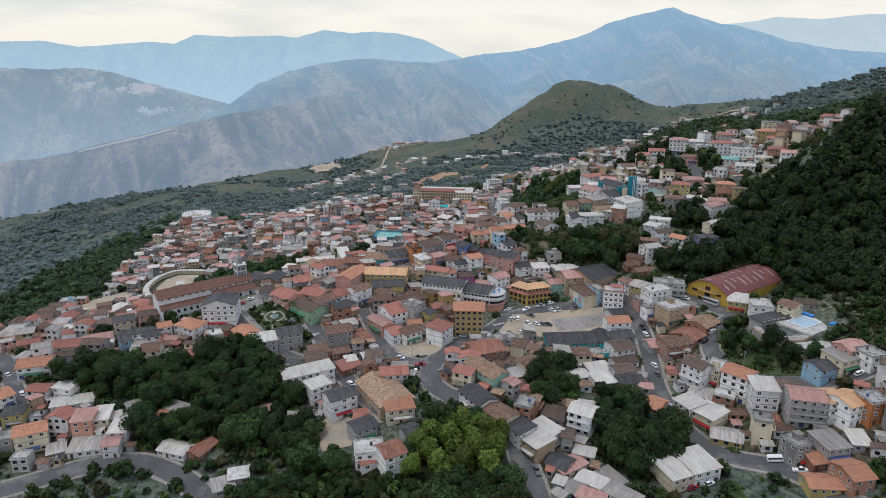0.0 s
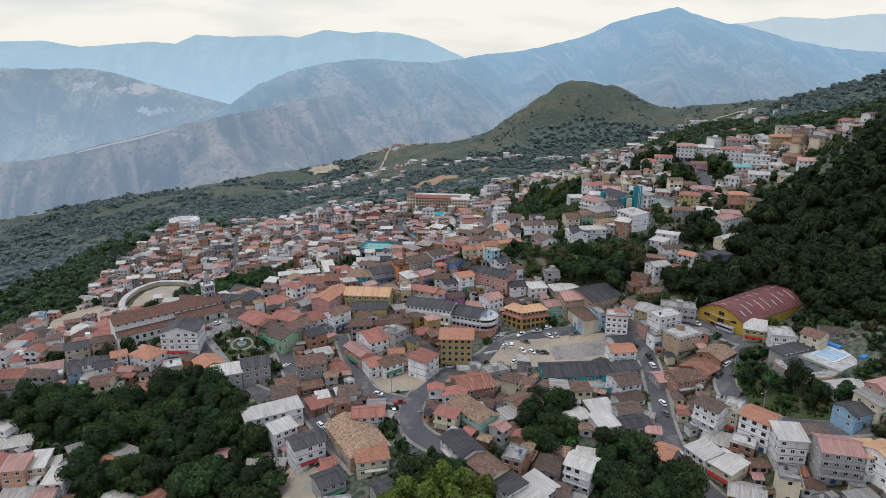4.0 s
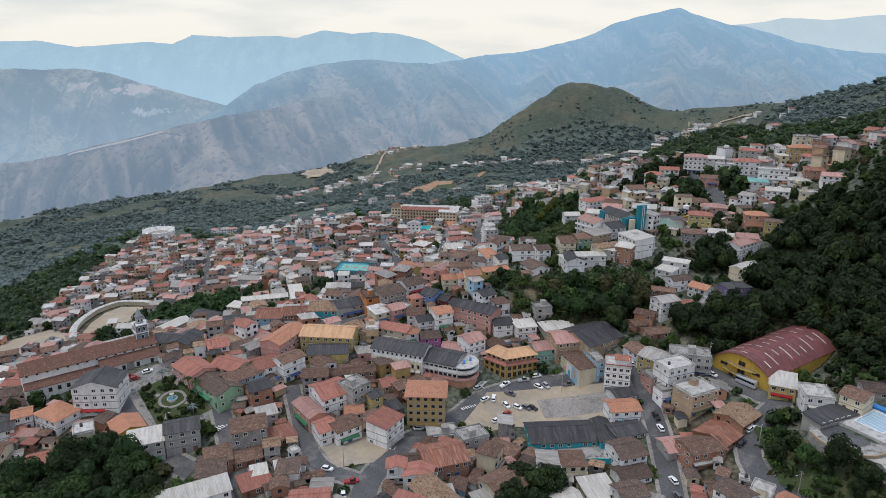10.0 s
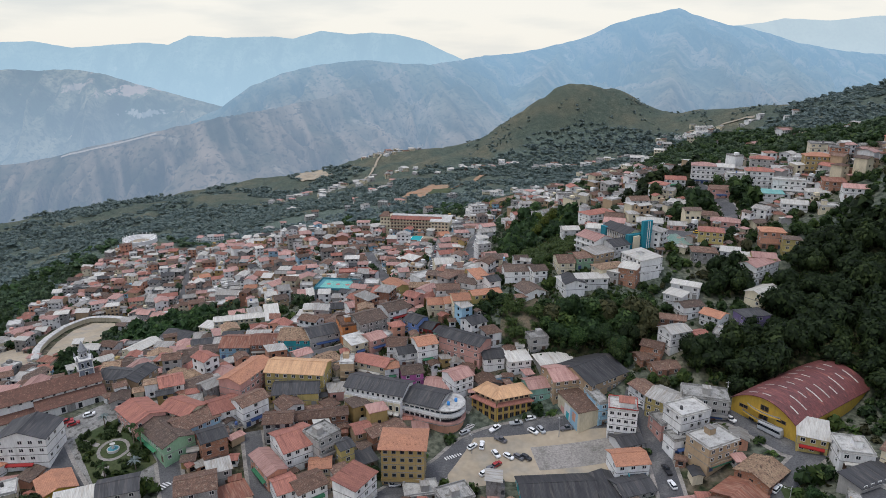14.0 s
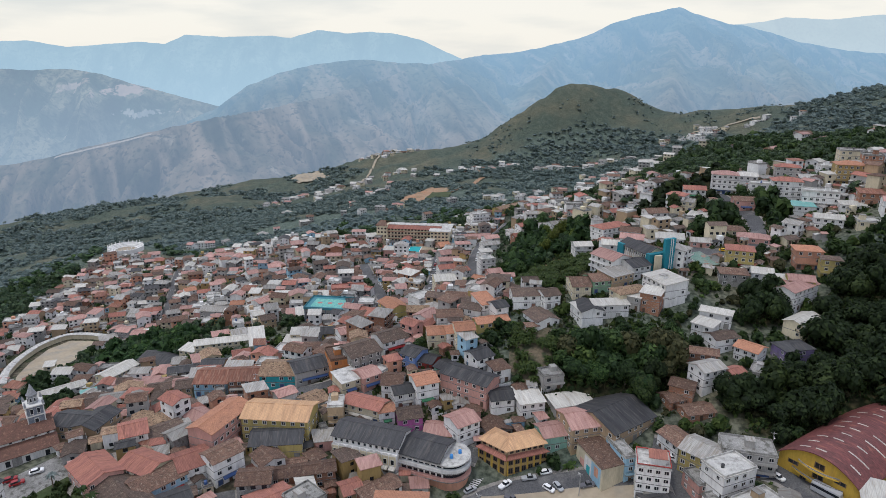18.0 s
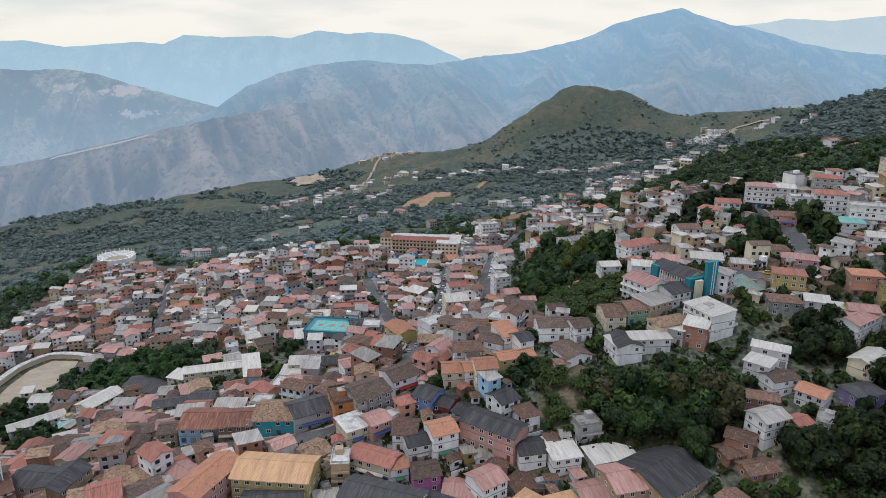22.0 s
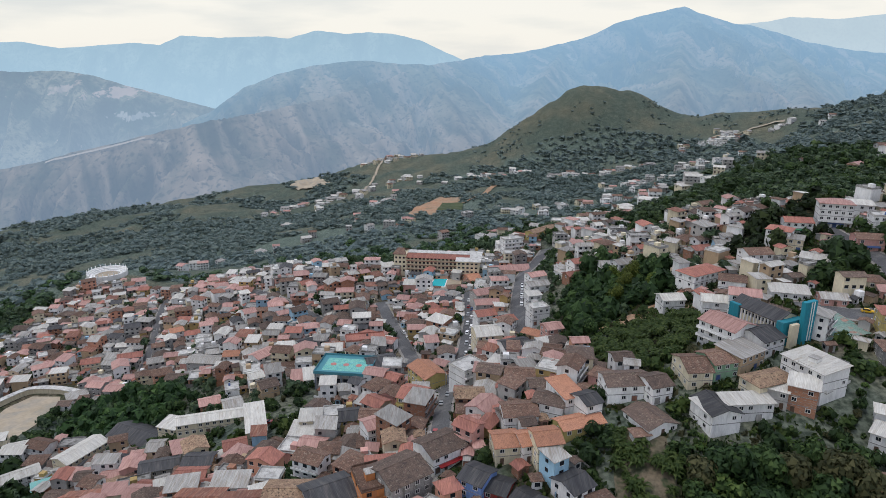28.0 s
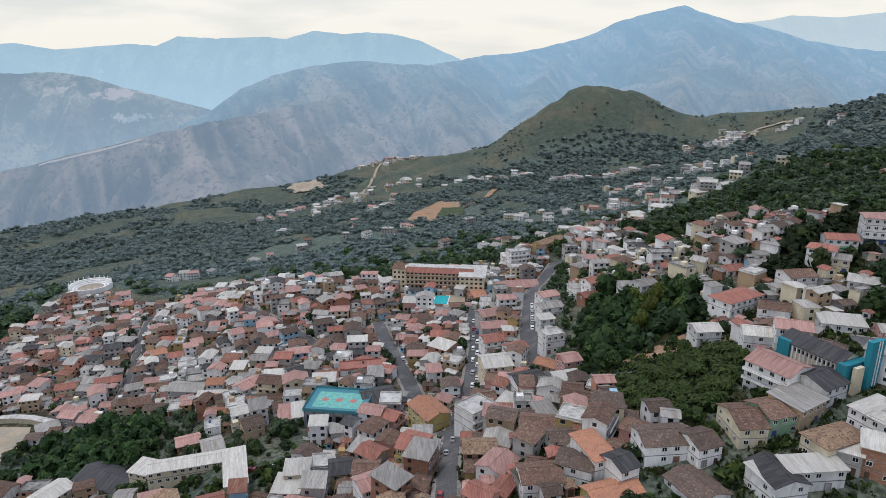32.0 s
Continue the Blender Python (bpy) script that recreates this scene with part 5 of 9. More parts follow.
def gym():
    """The yellow sports hall under a red barrel roof."""
    x, y, rz, w, d = 127.3, 266.2, -57, 24.0, 48.0
    z = 15.6
    c, s = math.cos(radians(rz)), math.sin(radians(rz))
    TAKEN.append((x - s * d / 2, y + c * d / 2, rz, w, d))
    root = thing("sports_hall", x, y, z, rz, "yellow sports hall with a red barrel-vaulted sheet roof", "sports hall")
    n, eave, rise = 16, 6.0, 5.2
    arc = [(-w / 2 + w * i / n, eave + rise * (1 - (2 * i / n - 1) ** 2)) for i in range(n + 1)]
    b = Build()
    b.box(-w / 2, w / 2, 0, d, -6, eave, 0)
    for yy in (0.0, d):
        b.quad([(-w / 2, yy, eave)] + [(px, yy, pz) for px, pz in arc[1:-1]] + [(w / 2, yy, eave)])
    part("wall", b.done("wall", "gold"), root)
    v, f = [], []
    for px, pz in arc:
        v += [(px * 1.03, -0.8, pz + 0.3), (px * 1.03, d + 0.6, pz + 0.3), (px * 1.03, -0.8, pz + 0.05), (px * 1.03, d + 0.6, pz + 0.05)]
    for i in range(n):
        q = 4 * i
        f += [(q, q + 4, q + 5, q + 1), (q + 2, q + 3, q + 7, q + 6), (q, q + 2, q + 6, q + 4), (q + 1, q + 5, q + 7, q + 3)]
    f += [(0, 1, 3, 2), (4 * n, 4 * n + 2, 4 * n + 3, 4 * n + 1)]
    part("roof", mesh("roof", v, f, "metal_hall"), root, "dark red barrel roof with pale skylight strips")
    for k in range(9):
        for i0 in (3, 6, 10, 12):
            q = (k * 7 + i0 * 3) % 5
            if q == 0:
                continue
            b = Build()
            yy = 2.5 + k * 5.0 + (1.5 if i0 > 8 else 0)
            for i in (i0, i0 + 1):
                (x0, z0), (x1, z1) = arc[i], arc[i + 1]
                b.slab([(x0 * 1.03, yy, z0 + 0.36), (x1 * 1.03, yy, z1 + 0.36), (x1 * 1.03, yy + 0.55, z1 + 0.36), (x0 * 1.03, yy + 0.55, z0 + 0.36)], 0.04)
            part("skylight", b.done("skylight", "metal_white"), root)
    for zz, hw in ((3.0, 7.5), (6.2, 6.0)):
        m = 8
        pts = [(-hw + 2 * hw * i / m, -0.4 - 1.6 * (1 - (2 * i / m - 1) ** 2)) for i in range(m + 1)]
        b = Build()
        b.slab([(px, py, zz) for px, py in pts] + [(hw, 0, zz), (-hw, 0, zz)], 0.2)
        part("balcony", b.done("balcony", "gold"), root, "curved yellow balcony")
        v, f = [], []
        for px, py in pts:
            v += [(px, py - 0.1, zz + 0.5), (px, py - 0.1, zz + 0.95), (px, py, zz + 0.95), (px, py, zz + 0.5)]
        f = [(4 * k + j, 4 * k + (j + 1) % 4, 4 * k + 4 + (j + 1) % 4, 4 * k + 4 + j) for k in range(m) for j in range(4)] + [(0, 1, 2, 3), (4 * m + 3, 4 * m + 2, 4 * m + 1, 4 * m)]
        part("rail", mesh("rail", v, f, "concrete"), root, "grey balcony rail")
    for u, zz, ww, hh in ((-7.5, 4.2, 3.2, 1.3), (0, 6.6, 3.0, 2.0), (6.2, 5.0, 3.4, 1.3), (0, 3.2, 3.2, 2.2), (-4.0, 0.2, 2.0, 2.4), (4.0, 0.2, 2.0, 2.4)):
        part("window", WIN["b"], root, "", pose(u, 0, zz) @ Matrix.Diagonal((ww, 1, hh, 1)))


surface("metal_hall", (0.165, 0.056, 0.052), (0.12, 0.046, 0.044), 0.55, 0.3, 2.0, (0.3, 1.0, 1.0), 0.1, 0.02, (0.25, 0.09, 0.07), 0.62)
gym()


def pool():
    root = thing("swimming_pool", 157, 228.5, gz(157, 228.5) + 0.1, 31, "empty blue-white swimming pool on a concrete deck", "swimming pool")
    b = Build()
    b.box(-11, 11, -10, 9, -4.0, 0.0, 0)
    part("deck", b.done("deck", "slab_pale"), root)
    b = Build()
    for x0, x1, y0, y1 in ((-6.5, 6.5, -4.8, -4.3), (-6.5, 6.5, 4.3, 4.8), (-6.5, -6.0, -4.3, 4.3), (6.0, 6.5, -4.3, 4.3)):
        b.box(x0, x1, y0, y1, 0.0, 0.35)
    part("coping", b.done("coping", "paint_white"), root, "white pool edge")
    b = Build()
    b.box(-6.0, 6.0, -4.3, 4.3, 0.02, 0.12)
    part("water", b.done("water", "pool_water"), root, "pale blue pool with a white grid")
    for k in range(7):
        b = Build()
        u = -5.2 + k * 1.75
        b.slab([(u - 0.9, -4.2, 0.14), (u - 0.65, -4.2, 0.14), (u + 0.95, 4.2, 0.14), (u + 0.7, 4.2, 0.14)], 0.01)
        part("lane_line", b.done("lane_line", "paint_white"), root)
    for x0, x1, y0, y1 in ((8.0, 10.5, 1.0, 8.0), (6.5, 10.5, -9.5, -7.5)):
        b = Build()
        b.box(x0, x1, y0, y1, -0.2, 0.9)
        part("screen", b.done("screen", "pool_blue"), root, "bright blue side screen")
    t = thing("terrace", 143.0, 221.5, gz(143, 221) + 0.1, 0, "round grey concrete terrace below the pool", "terrace")
    b = Build()
    b.tube(0, 0, -5, 0.6, 11.5, 11.5, 28)
    part("floor", b.done("floor", "slab"), t)
    v, f = [], []
    for k in range(13, 31):
        a = 2 * math.pi * k / 28
        for r, zz in ((11.5, 0.5), (11.5, 1.4), (11.15, 1.4), (11.15, 0.5)):
            v.append((r * math.cos(a), r * math.sin(a), zz))
    f = [(4 * k + j, 4 * k + (j + 1) % 4, 4 * k + 4 + (j + 1) % 4, 4 * k + 4 + j) for k in range(17) for j in range(4)] + [(0, 1, 2, 3), (71, 70, 69, 68)]
    part("parapet", mesh("parapet", v, f, "tan"), t)
    b = Build()
    b.tube(0, 2, 0.6, 0.64, 7.5, 7.5, 24)
    part("court", b.done("court", "asphalt"), t, "dark round court")


plain("pool_water", (0.30, 0.45, 0.55), 0.25)
plain("pool_blue", (0.03, 0.20, 0.50), 0.5)
pool()


def teal_church():
    x, y, rz = 111.2, 395.4, -66
    z = 46.0
    TAKEN.append((x, y, rz, 26, 12))
    root = thing("church", x, y, z, rz, "modern church with a black roof and tall teal tower slab", "church")
    root.scale = (0.74, 1.0, 1.0)
    b = Build()
    b.box(-15, 12, -5, 5, -4, 6.0)
    for s in (-15, 12):
        b.quad([(s, -5, 6.0), (s, 5, 6.0), (s, 0, 8.2)])
    part("wall", b.done("wall", "cream"), root)
    b = Build()
    b.slab([(-15.6, -5.8, 5.8), (12.5, -5.8, 5.8), (12.5, 0, 8.5), (-15.6, 0, 8.5)], 0.2)
    b.slab([(-15.6, 0, 8.5), (12.5, 0, 8.5), (12.5, 5.8, 5.8), (-15.6, 5.8, 5.8)], 0.2)
    part("roof", b.done("roof", "metal_dark"), root, "black sheet roof")
    for i in range(11):
        b = Build()
        u = -8.5 + i * 1.9
        b.box(u - 0.2, u + 0.2, -5.5, -5.0, -1, 5.7)
        part("buttress", b.done("buttress", "white"), root)
        part("window", WIN["n"], root, "", pose(u + 0.95, -5.0, 3.6) @ Matrix.Diagonal((1.1, 1, 1.4, 1)))
    for x0, x1 in ((-15.3, -9.6), (11.8, 15.5)):
        b = Build()
        b.box(x0, x1, -6.0, 4.5, -4, 6.4)
        part("end_block", b.done("end_block", "teal"), root, "teal painted end block")
    b = Build()
    b.box(16.5, 18.2, -4.0, -0.5, -4, 6.0)
    part("porch", b.done("porch", "cream"), root)
    b = Build()
    i = len(b.v)
    for zz, hw in ((-4.0, 2.4), (13.5, 3.0)):
        b.v += [(17.5 - 1.0, -hw + 3.5, zz), (17.5 + 1.2, -hw + 3.5, zz), (17.5 + 1.2, hw + 3.5, zz), (17.5 - 1.0, hw + 3.5, zz)]
    b.f += [(i, i + 1, i + 5, i + 4), (i + 1, i + 2, i + 6, i + 5), (i + 2, i + 3, i + 7, i + 6), (i + 3, i, i + 4, i + 7), (i + 4, i + 5, i + 6, i + 7)]
    b.s += [0] * 5
    part("tower", b.done("tower", "teal"), root, "tall teal tower slab")
    for u in (3.6, 4.8):
        b = Build()
        b.box(18.72, 18.95, u - 0.15, u + 0.15, -3, 13.4)
        part("rib", b.done("rib", "white"), root)
    patch("ground_sports_court", [(124, 400), (142, 404), (146, 389), (128, 385)], "court_green", "faded green and red sports court", "court", 0.3)


surface("court_green", (0.12, 0.22, 0.18), (0.20, 0.26, 0.22), 0.8, 0.15, 1.5, (1, 1, 1), 0.0, 0.0, (0.32, 0.17, 0.13), 0.6)
teal_church()


def big_school():
    z = -12.0
    root = thing("school", -6, 627, z, -8, "long tan four-storey school with red-brown eaves", "school")
    TAKEN.append((-6, 627, -8, 46, 13))
    b = Build()
    b.box(-23, 22, -6, 6, -6, 12.2)
    part("wall", b.done("wall", "cream"), root)
    for k in (3.1, 6.2, 9.3):
        b = Build()
        b.box(-23.1, 22.1, -6.5, -6, k - 0.3, k)
        part("ledge", b.done("ledge", "tile_red"), root)
    b = Build()
    b.slab([(-23.5, -7.4, 11.9), (22.5, -7.4, 11.9), (22.5, -1, 13.6), (-23.5, -1, 13.6)], 0.25)
    part("eave", b.done("eave", "tile_red"), root)
    b = Build()
    b.box(-23, 22, -1, 6, 12.2, 13.9)
    part("roof", b.done("roof", "slab_pale"), root)
    b = Build()
    b.box(-32, -23, -7, 6, -6, 14.0)
    part("wing", b.done("wing", "cream"), root)
    b = Build()
    b.slab([(-33, -8, 14.2), (-22.5, -8, 14.2), (-25.5, -1, 17.2), (-30, -1, 17.2)], 0.2)
    b.slab([(-30, -1, 17.2), (-25.5, -1, 17.2), (-22.5, 6.6, 14.2), (-33, 6.6, 14.2)], 0.2)
    part("wing_roof", b.done("wing_roof", "tile_brown"), root)
    b = Build()
    b.box(14, 30, -12, 8, -6, 12.0)
    part("hall", b.done("hall", "cream"), root)
    b = Build()
    b.slab([(13, -13, 12.2), (31, -13, 12.2), (31, 9, 13.4), (13, 9, 13.4)], 0.25)
    part("hall_roof", b.done("hall_roof", "slab_pale"), root)
    for k in range(4):
        for i in range(13):
            part("window", WIN["b"], root, "", pose(-21.5 + i * 2.8, -6, 0.9 + 3.1 * k) @ Matrix.Diagonal((1.6, 1, 1.5, 1)))
        for i in range(3):
            part("window", WIN["b"], root, "", pose(-30.3 + i * 2.8, -7, 1.1 + 3.2 * k) @ Matrix.Diagonal((1.4, 1, 1.5, 1)))
        for i in range(5):
            part("window", WIN["n"], root, "", pose(15.8 + i * 3.0, -12, 0.9 + 2.9 * k) @ Matrix.Diagonal((1.8, 1, 1.3, 1)))
    patch("ground_school_terrace", [(-34, 616), (10, 610), (8, 590), (-18, 594), (-32, 604)], "dirt", "sandy school terrace", "terrace", 0.3)
    t = thing("swimming_pool", -6, 603, gz(-6, 603) + 0.35, -8, "turquoise rectangular pool on the school terrace", "swimming pool")
    b = Build()
    b.box(-5, 5, -8, 8, -3.0, 0.1)
    part("basin", b.done("basin", "paint_white"), t)
    b = Build()
    b.box(-4.4, 4.4, -7.4, 7.4, 0.1, 0.16)
    part("water", b.done("water", "turquoise"), t)


plain("turquoise", (0.03, 0.42, 0.45), 0.2)
big_school()


def court_building():
    """A sports court on the roof of a hall."""
    x, y, z, rz = -51.0, 461.5, -11.0, -8
    TAKEN.append((x, y, rz, 27, 20))
    root = thing("sports_building", x, y, z, rz, "hall with a teal and green sports court on its roof", "sports building")
    b = Build()
    b.box(-12.5, 12.5, -8.5, 8.5, -4, 7.6)
    part("wall", b.done("wall", "grey"), root)
    b = Build()
    b.box(-13.2, 13.2, -9.6, 9.6, 7.6, 8.2)
    part("slab", b.done("slab", "court_teal"), root)
    b = Build()
    b.box(-10.2, 10.2, -6.4, 6.4, 8.2, 8.23)
    part("pitch", b.done("pitch", "court_mint"), root, "mint green playing area")
    for u in (-6.2, 0, 6.2):
        b = Build()
        b.tube(u, 0, 8.23, 8.26, 1.5, 1.5, 16)
        part("ring", b.done("ring", "court_red"), root)
    for x0, x1, y0, y1 in ((-13.2, 13.2, -9.6, -9.4), (-13.2, 13.2, 9.4, 9.6), (-13.2, -13.0, -9.4, 9.4), (13.0, 13.2, -9.4, 9.4)):
        b = Build()
        b.box(x0, x1, y0, y1, 8.2, 9.1)
        part("parapet", b.done("parapet", "court_teal"), root)
    for i in range(7):
        b = Build()
        u = -12.6 + i * 4.2
        b.box(u - 0.25, u + 0.25, -9.3, -8.8, -4, 7.6)
        part("column", b.done("column", "slate_wall"), root)
    for i in range(6):
        part("window", WIN["n"], root, "", pose(-10.5 + i * 4.2, -8.5, 1.0) @ Matrix.Diagonal((3.2, 1, 4.6, 1)))


plain("court_teal", (0.05, 0.20, 0.24), 0.7)
surface("court_mint", (0.14, 0.40, 0.33), (0.18, 0.42, 0.36), 0.8, 0.3, 2.0, (1, 1, 1), 0.0, 0.0, (0.10, 0.33, 0.36), 0.6)
plain("court_red", (0.40, 0.16, 0.14), 0.8)
court_building()


def arena():
    root = thing("bullring", -328, 776, -66, 0, "round white open-air bullring with stepped seating", "arena")
    for k in range(4):
        n, r0, r1, h = 40, 11 + k * 1.8, 12.8 + k * 1.8, 1.0 + k * 1.0
        v = [(r * math.cos(2 * math.pi * i / n), r * math.sin(2 * math.pi * i / n), z) for i in range(n) for r, z in ((r0, h), (r1, h), (r1, -3), (r0, -3))]
        f = [(4 * i + j, 4 * ((i + 1) % n) + j, 4 * ((i + 1) % n) + (j + 1) % 4, 4 * i + (j + 1) % 4)[::-1] for i in range(n) for j in range(4)]
        part("step", mesh("step", v, f, "white"), root)
    for i in range(24):
        a = 2 * math.pi * i / 24
        b = Build()
        b.box(-0.3, 0.3, -0.3, 0.3, 3.0, 6.4)
        part("pier", b.done("pier", "white"), root, "", pose(17.6 * math.cos(a), 17.6 * math.sin(a), 0))
    b = Build()
    b.tube(0, 0, -1, 0.3, 11, 11, 32)
    part("floor", b.done("floor", "dirt"), root)


arena()


def ruin_walls():
    """Aqua painted yard walls round the roofless hall beside the lot."""
    for (x0, y0), (x1, y1), h in (((79.5, 261), (75, 233), 3.0), ((46, 234.5), (75, 233), 2.2), ((41, 243), (46, 234.5), 2.2)):
        ln, a = math.hypot(x1 - x0, y1 - y0), math.degrees(math.atan2(y1 - y0, x1 - x0))
        ob = thing("yard_wall", x0, y0, gz(x0, y0), a, "peeling aqua-painted yard wall", "wall", "yard walls")
        b = Build()
        k = max(2, int(ln / 3))
        for i in range(k):
            u0, u1 = ln * i / k, ln * (i + 1) / k
            um = (u0 + u1) / 2
            g = gz(x0 + (x1 - x0) * um / ln, y0 + (y1 - y0) * um / ln) - gz(x0, y0)
            b.box(u0, u1, -0.12, 0.12, g - 1.5, g + h + 0.15 * (i % 2))
        part("masonry", b.done("masonry", "aqua"), ob)


ruin_walls()


# ---- buildings round the lot and the main street ----
def prism(b, outline, z0, z1, slot=0):
    """An upright block over an outline."""
    n, i = len(outline), len(b.v)
    b.v += [(x, y, z0) for x, y in outline] + [(x, y, z1) for x, y in outline]
    b.f += [tuple(range(i + n, i + 2 * n)), tuple(range(i + n - 1, i - 1, -1))] + [(i + k, i + (k + 1) % n, i + n + (k + 1) % n, i + n + k) for k in range(n)]
    b.s += [slot] * (n + 2)


def arcade_hall():
    """The white market hall with a row of arches over striped awnings."""
    x, y, rz, w, d = -8.4, 292.6, -19, 23.4, 13.0
    z = gz(-10.5, 286.5)
    TAKEN.append((x, y, rz, w, d))
    root = thing("market_hall", x, y, z, rz, "white arcaded market hall with a black roof and shop awnings", "market hall")
    b = Build()
    b.box(-w / 2, w / 2, -d / 2, d / 2, -4, 6.6)
    part("wall", b.done("wall", "white"), root)
    b = Build()
    b.box(-w / 2, w / 2, -d / 2 + 1.3, d / 2, 6.6, 9.2)
    for s in (-1, 1):
        b.quad([(s * w / 2, -d / 2 + 1.3, 9.2), (s * w / 2, d / 2, 9.2), (s * w / 2, 0.65, 11.4)])
    part("upper_wall", b.done("upper_wall", "white"), root)
    me, _ = roof_mesh("gable", w, d - 1.3, "metal_dark", 2.2, 0.7)
    part("roof", me, root, "black sheet roof", pose(0, 0.65, 9.2))
    for i in range(9):
        u = -w / 2 + w * (i + 0.5) / 9
        b = Build()
        b.box(u - 1.15, u + 1.15, -d / 2 - 0.12, -d / 2, 2.9, 6.3)
        part("arch_panel", b.done("arch_panel", "cream"), root, "cream arch panel")
        part("arched_window", WIN["a"], root, "", pose(u, -d / 2 - 0.12, 3.2) @ Matrix.Diagonal((1.35, 1, 1.9, 1)))
        part("awning", AWNINGS[3 if i % 3 else 4], root, "", pose(u, -d / 2, -0.1) @ Matrix.Diagonal((2.2, 1.4, 1, 1)))
        part("shutter", SHUTTERS[i % 2], root, "", pose(u, -d / 2, 0.05) @ Matrix.Diagonal((2.0, 1, 2.1, 1)))
        v = [(u - 1.3, -d / 2 - 0.05, 6.6), (u + 1.3, -d / 2 - 0.05, 6.6), (u + 0.9, -d / 2 - 0.05, 7.15), (u, -d / 2 - 0.05, 7.4), (u - 0.9, -d / 2 - 0.05, 7.15)]
        v += [(p[0], p[1] + 0.2, p[2]) for p in v]
        part("parapet", mesh("parapet", v, [(0, 1, 2, 3, 4), (9, 8, 7, 6, 5)] + [(k, k + 5, (k + 1) % 5 + 5, (k + 1) % 5) for k in range(5)], "white"), root)
    for i in range(11):
        part("window", WIN["n"], root, "", pose(-w / 2 + w * (i + 0.5) / 11, -d / 2 + 1.3, 7.3) @ Matrix.Diagonal((0.9, 1, 1.1, 1)))


def round_corner():
    """The curved corner block beside the market hall."""
    x, y, rz = 13.2, 287.3, -23
    z = gz(11, 281)
    TAKEN.append((x, y, rz, 22, 13))
    root = thing("corner_block", x, y, z, rz, "white and salmon block with a curved corner and roof terrace", "apartment block")
    def outline(g):
        return [(-10 - g, 6.5 + g), (-10 - g, -6.5 - g), (5, -6.5 - g)] + [(5 + (6.5 + g) * math.sin(a * math.pi / 12), -(6.5 + g) * math.cos(a * math.pi / 12)) for a in range(1, 12)] + [(5, 6.5 + g)]
    for name, z0, z1, g, mt in (("ground_floor", -4, 2.7, 0, "salmon"), ("ledge", 2.7, 3.0, 0.9, "concrete"), ("parapet", 3.0, 3.9, 0.8, "pink"), ("glazing", 3.9, 5.4, -0.3, "glass"), ("lintel", 5.4, 5.8, 0.4, "white"), ("floor_slab", 5.8, 6.1, 0.9, "concrete"), ("upper_parapet", 6.1, 7.2, 0.8, "white"), ("upper_glazing", 7.2, 8.5, -0.3, "glass"), ("roof_terrace", 8.5, 8.9, 0.7, "slab_pale")):
        b = Build()
        prism(b, outline(g), z0, z1)
        part(name, b.done(name, mt), root)
    for u in range(8):
        for z0, g in ((3.9, 0.1), (7.2, 0.1)):
            b = Build()
            b.box(-9.8 + 2.1 * u, -9.3 + 2.1 * u, -6.4, -6.1, z0, z0 + 1.5)
            part("mullion", b.done("mullion", "white"), root)
    b = Build()
    b.box(-10, 4, -6.4, 6.4, 8.9, 9.6)
    part("attic", b.done("attic", "white"), root)
    me, _ = roof_mesh("gable", 14.0, 13.0, "metal_dark", 2.0, 0.8)
    part("roof", me, root, "black sheet roof", pose(-3, 0, 9.6))
    for u, v in ((6.6, -2.0), (8.2, 1.5)):
        b = Build()
        b.tube(u, v, 8.9, 10.1, 0.6, 0.55, 10)
        b.tube(u, v, 10.1, 10.4, 0.55, 0.15, 10)
        part("water_tank", b.done("water_tank", "pool_blue", True), root, "blue plastic water tank")


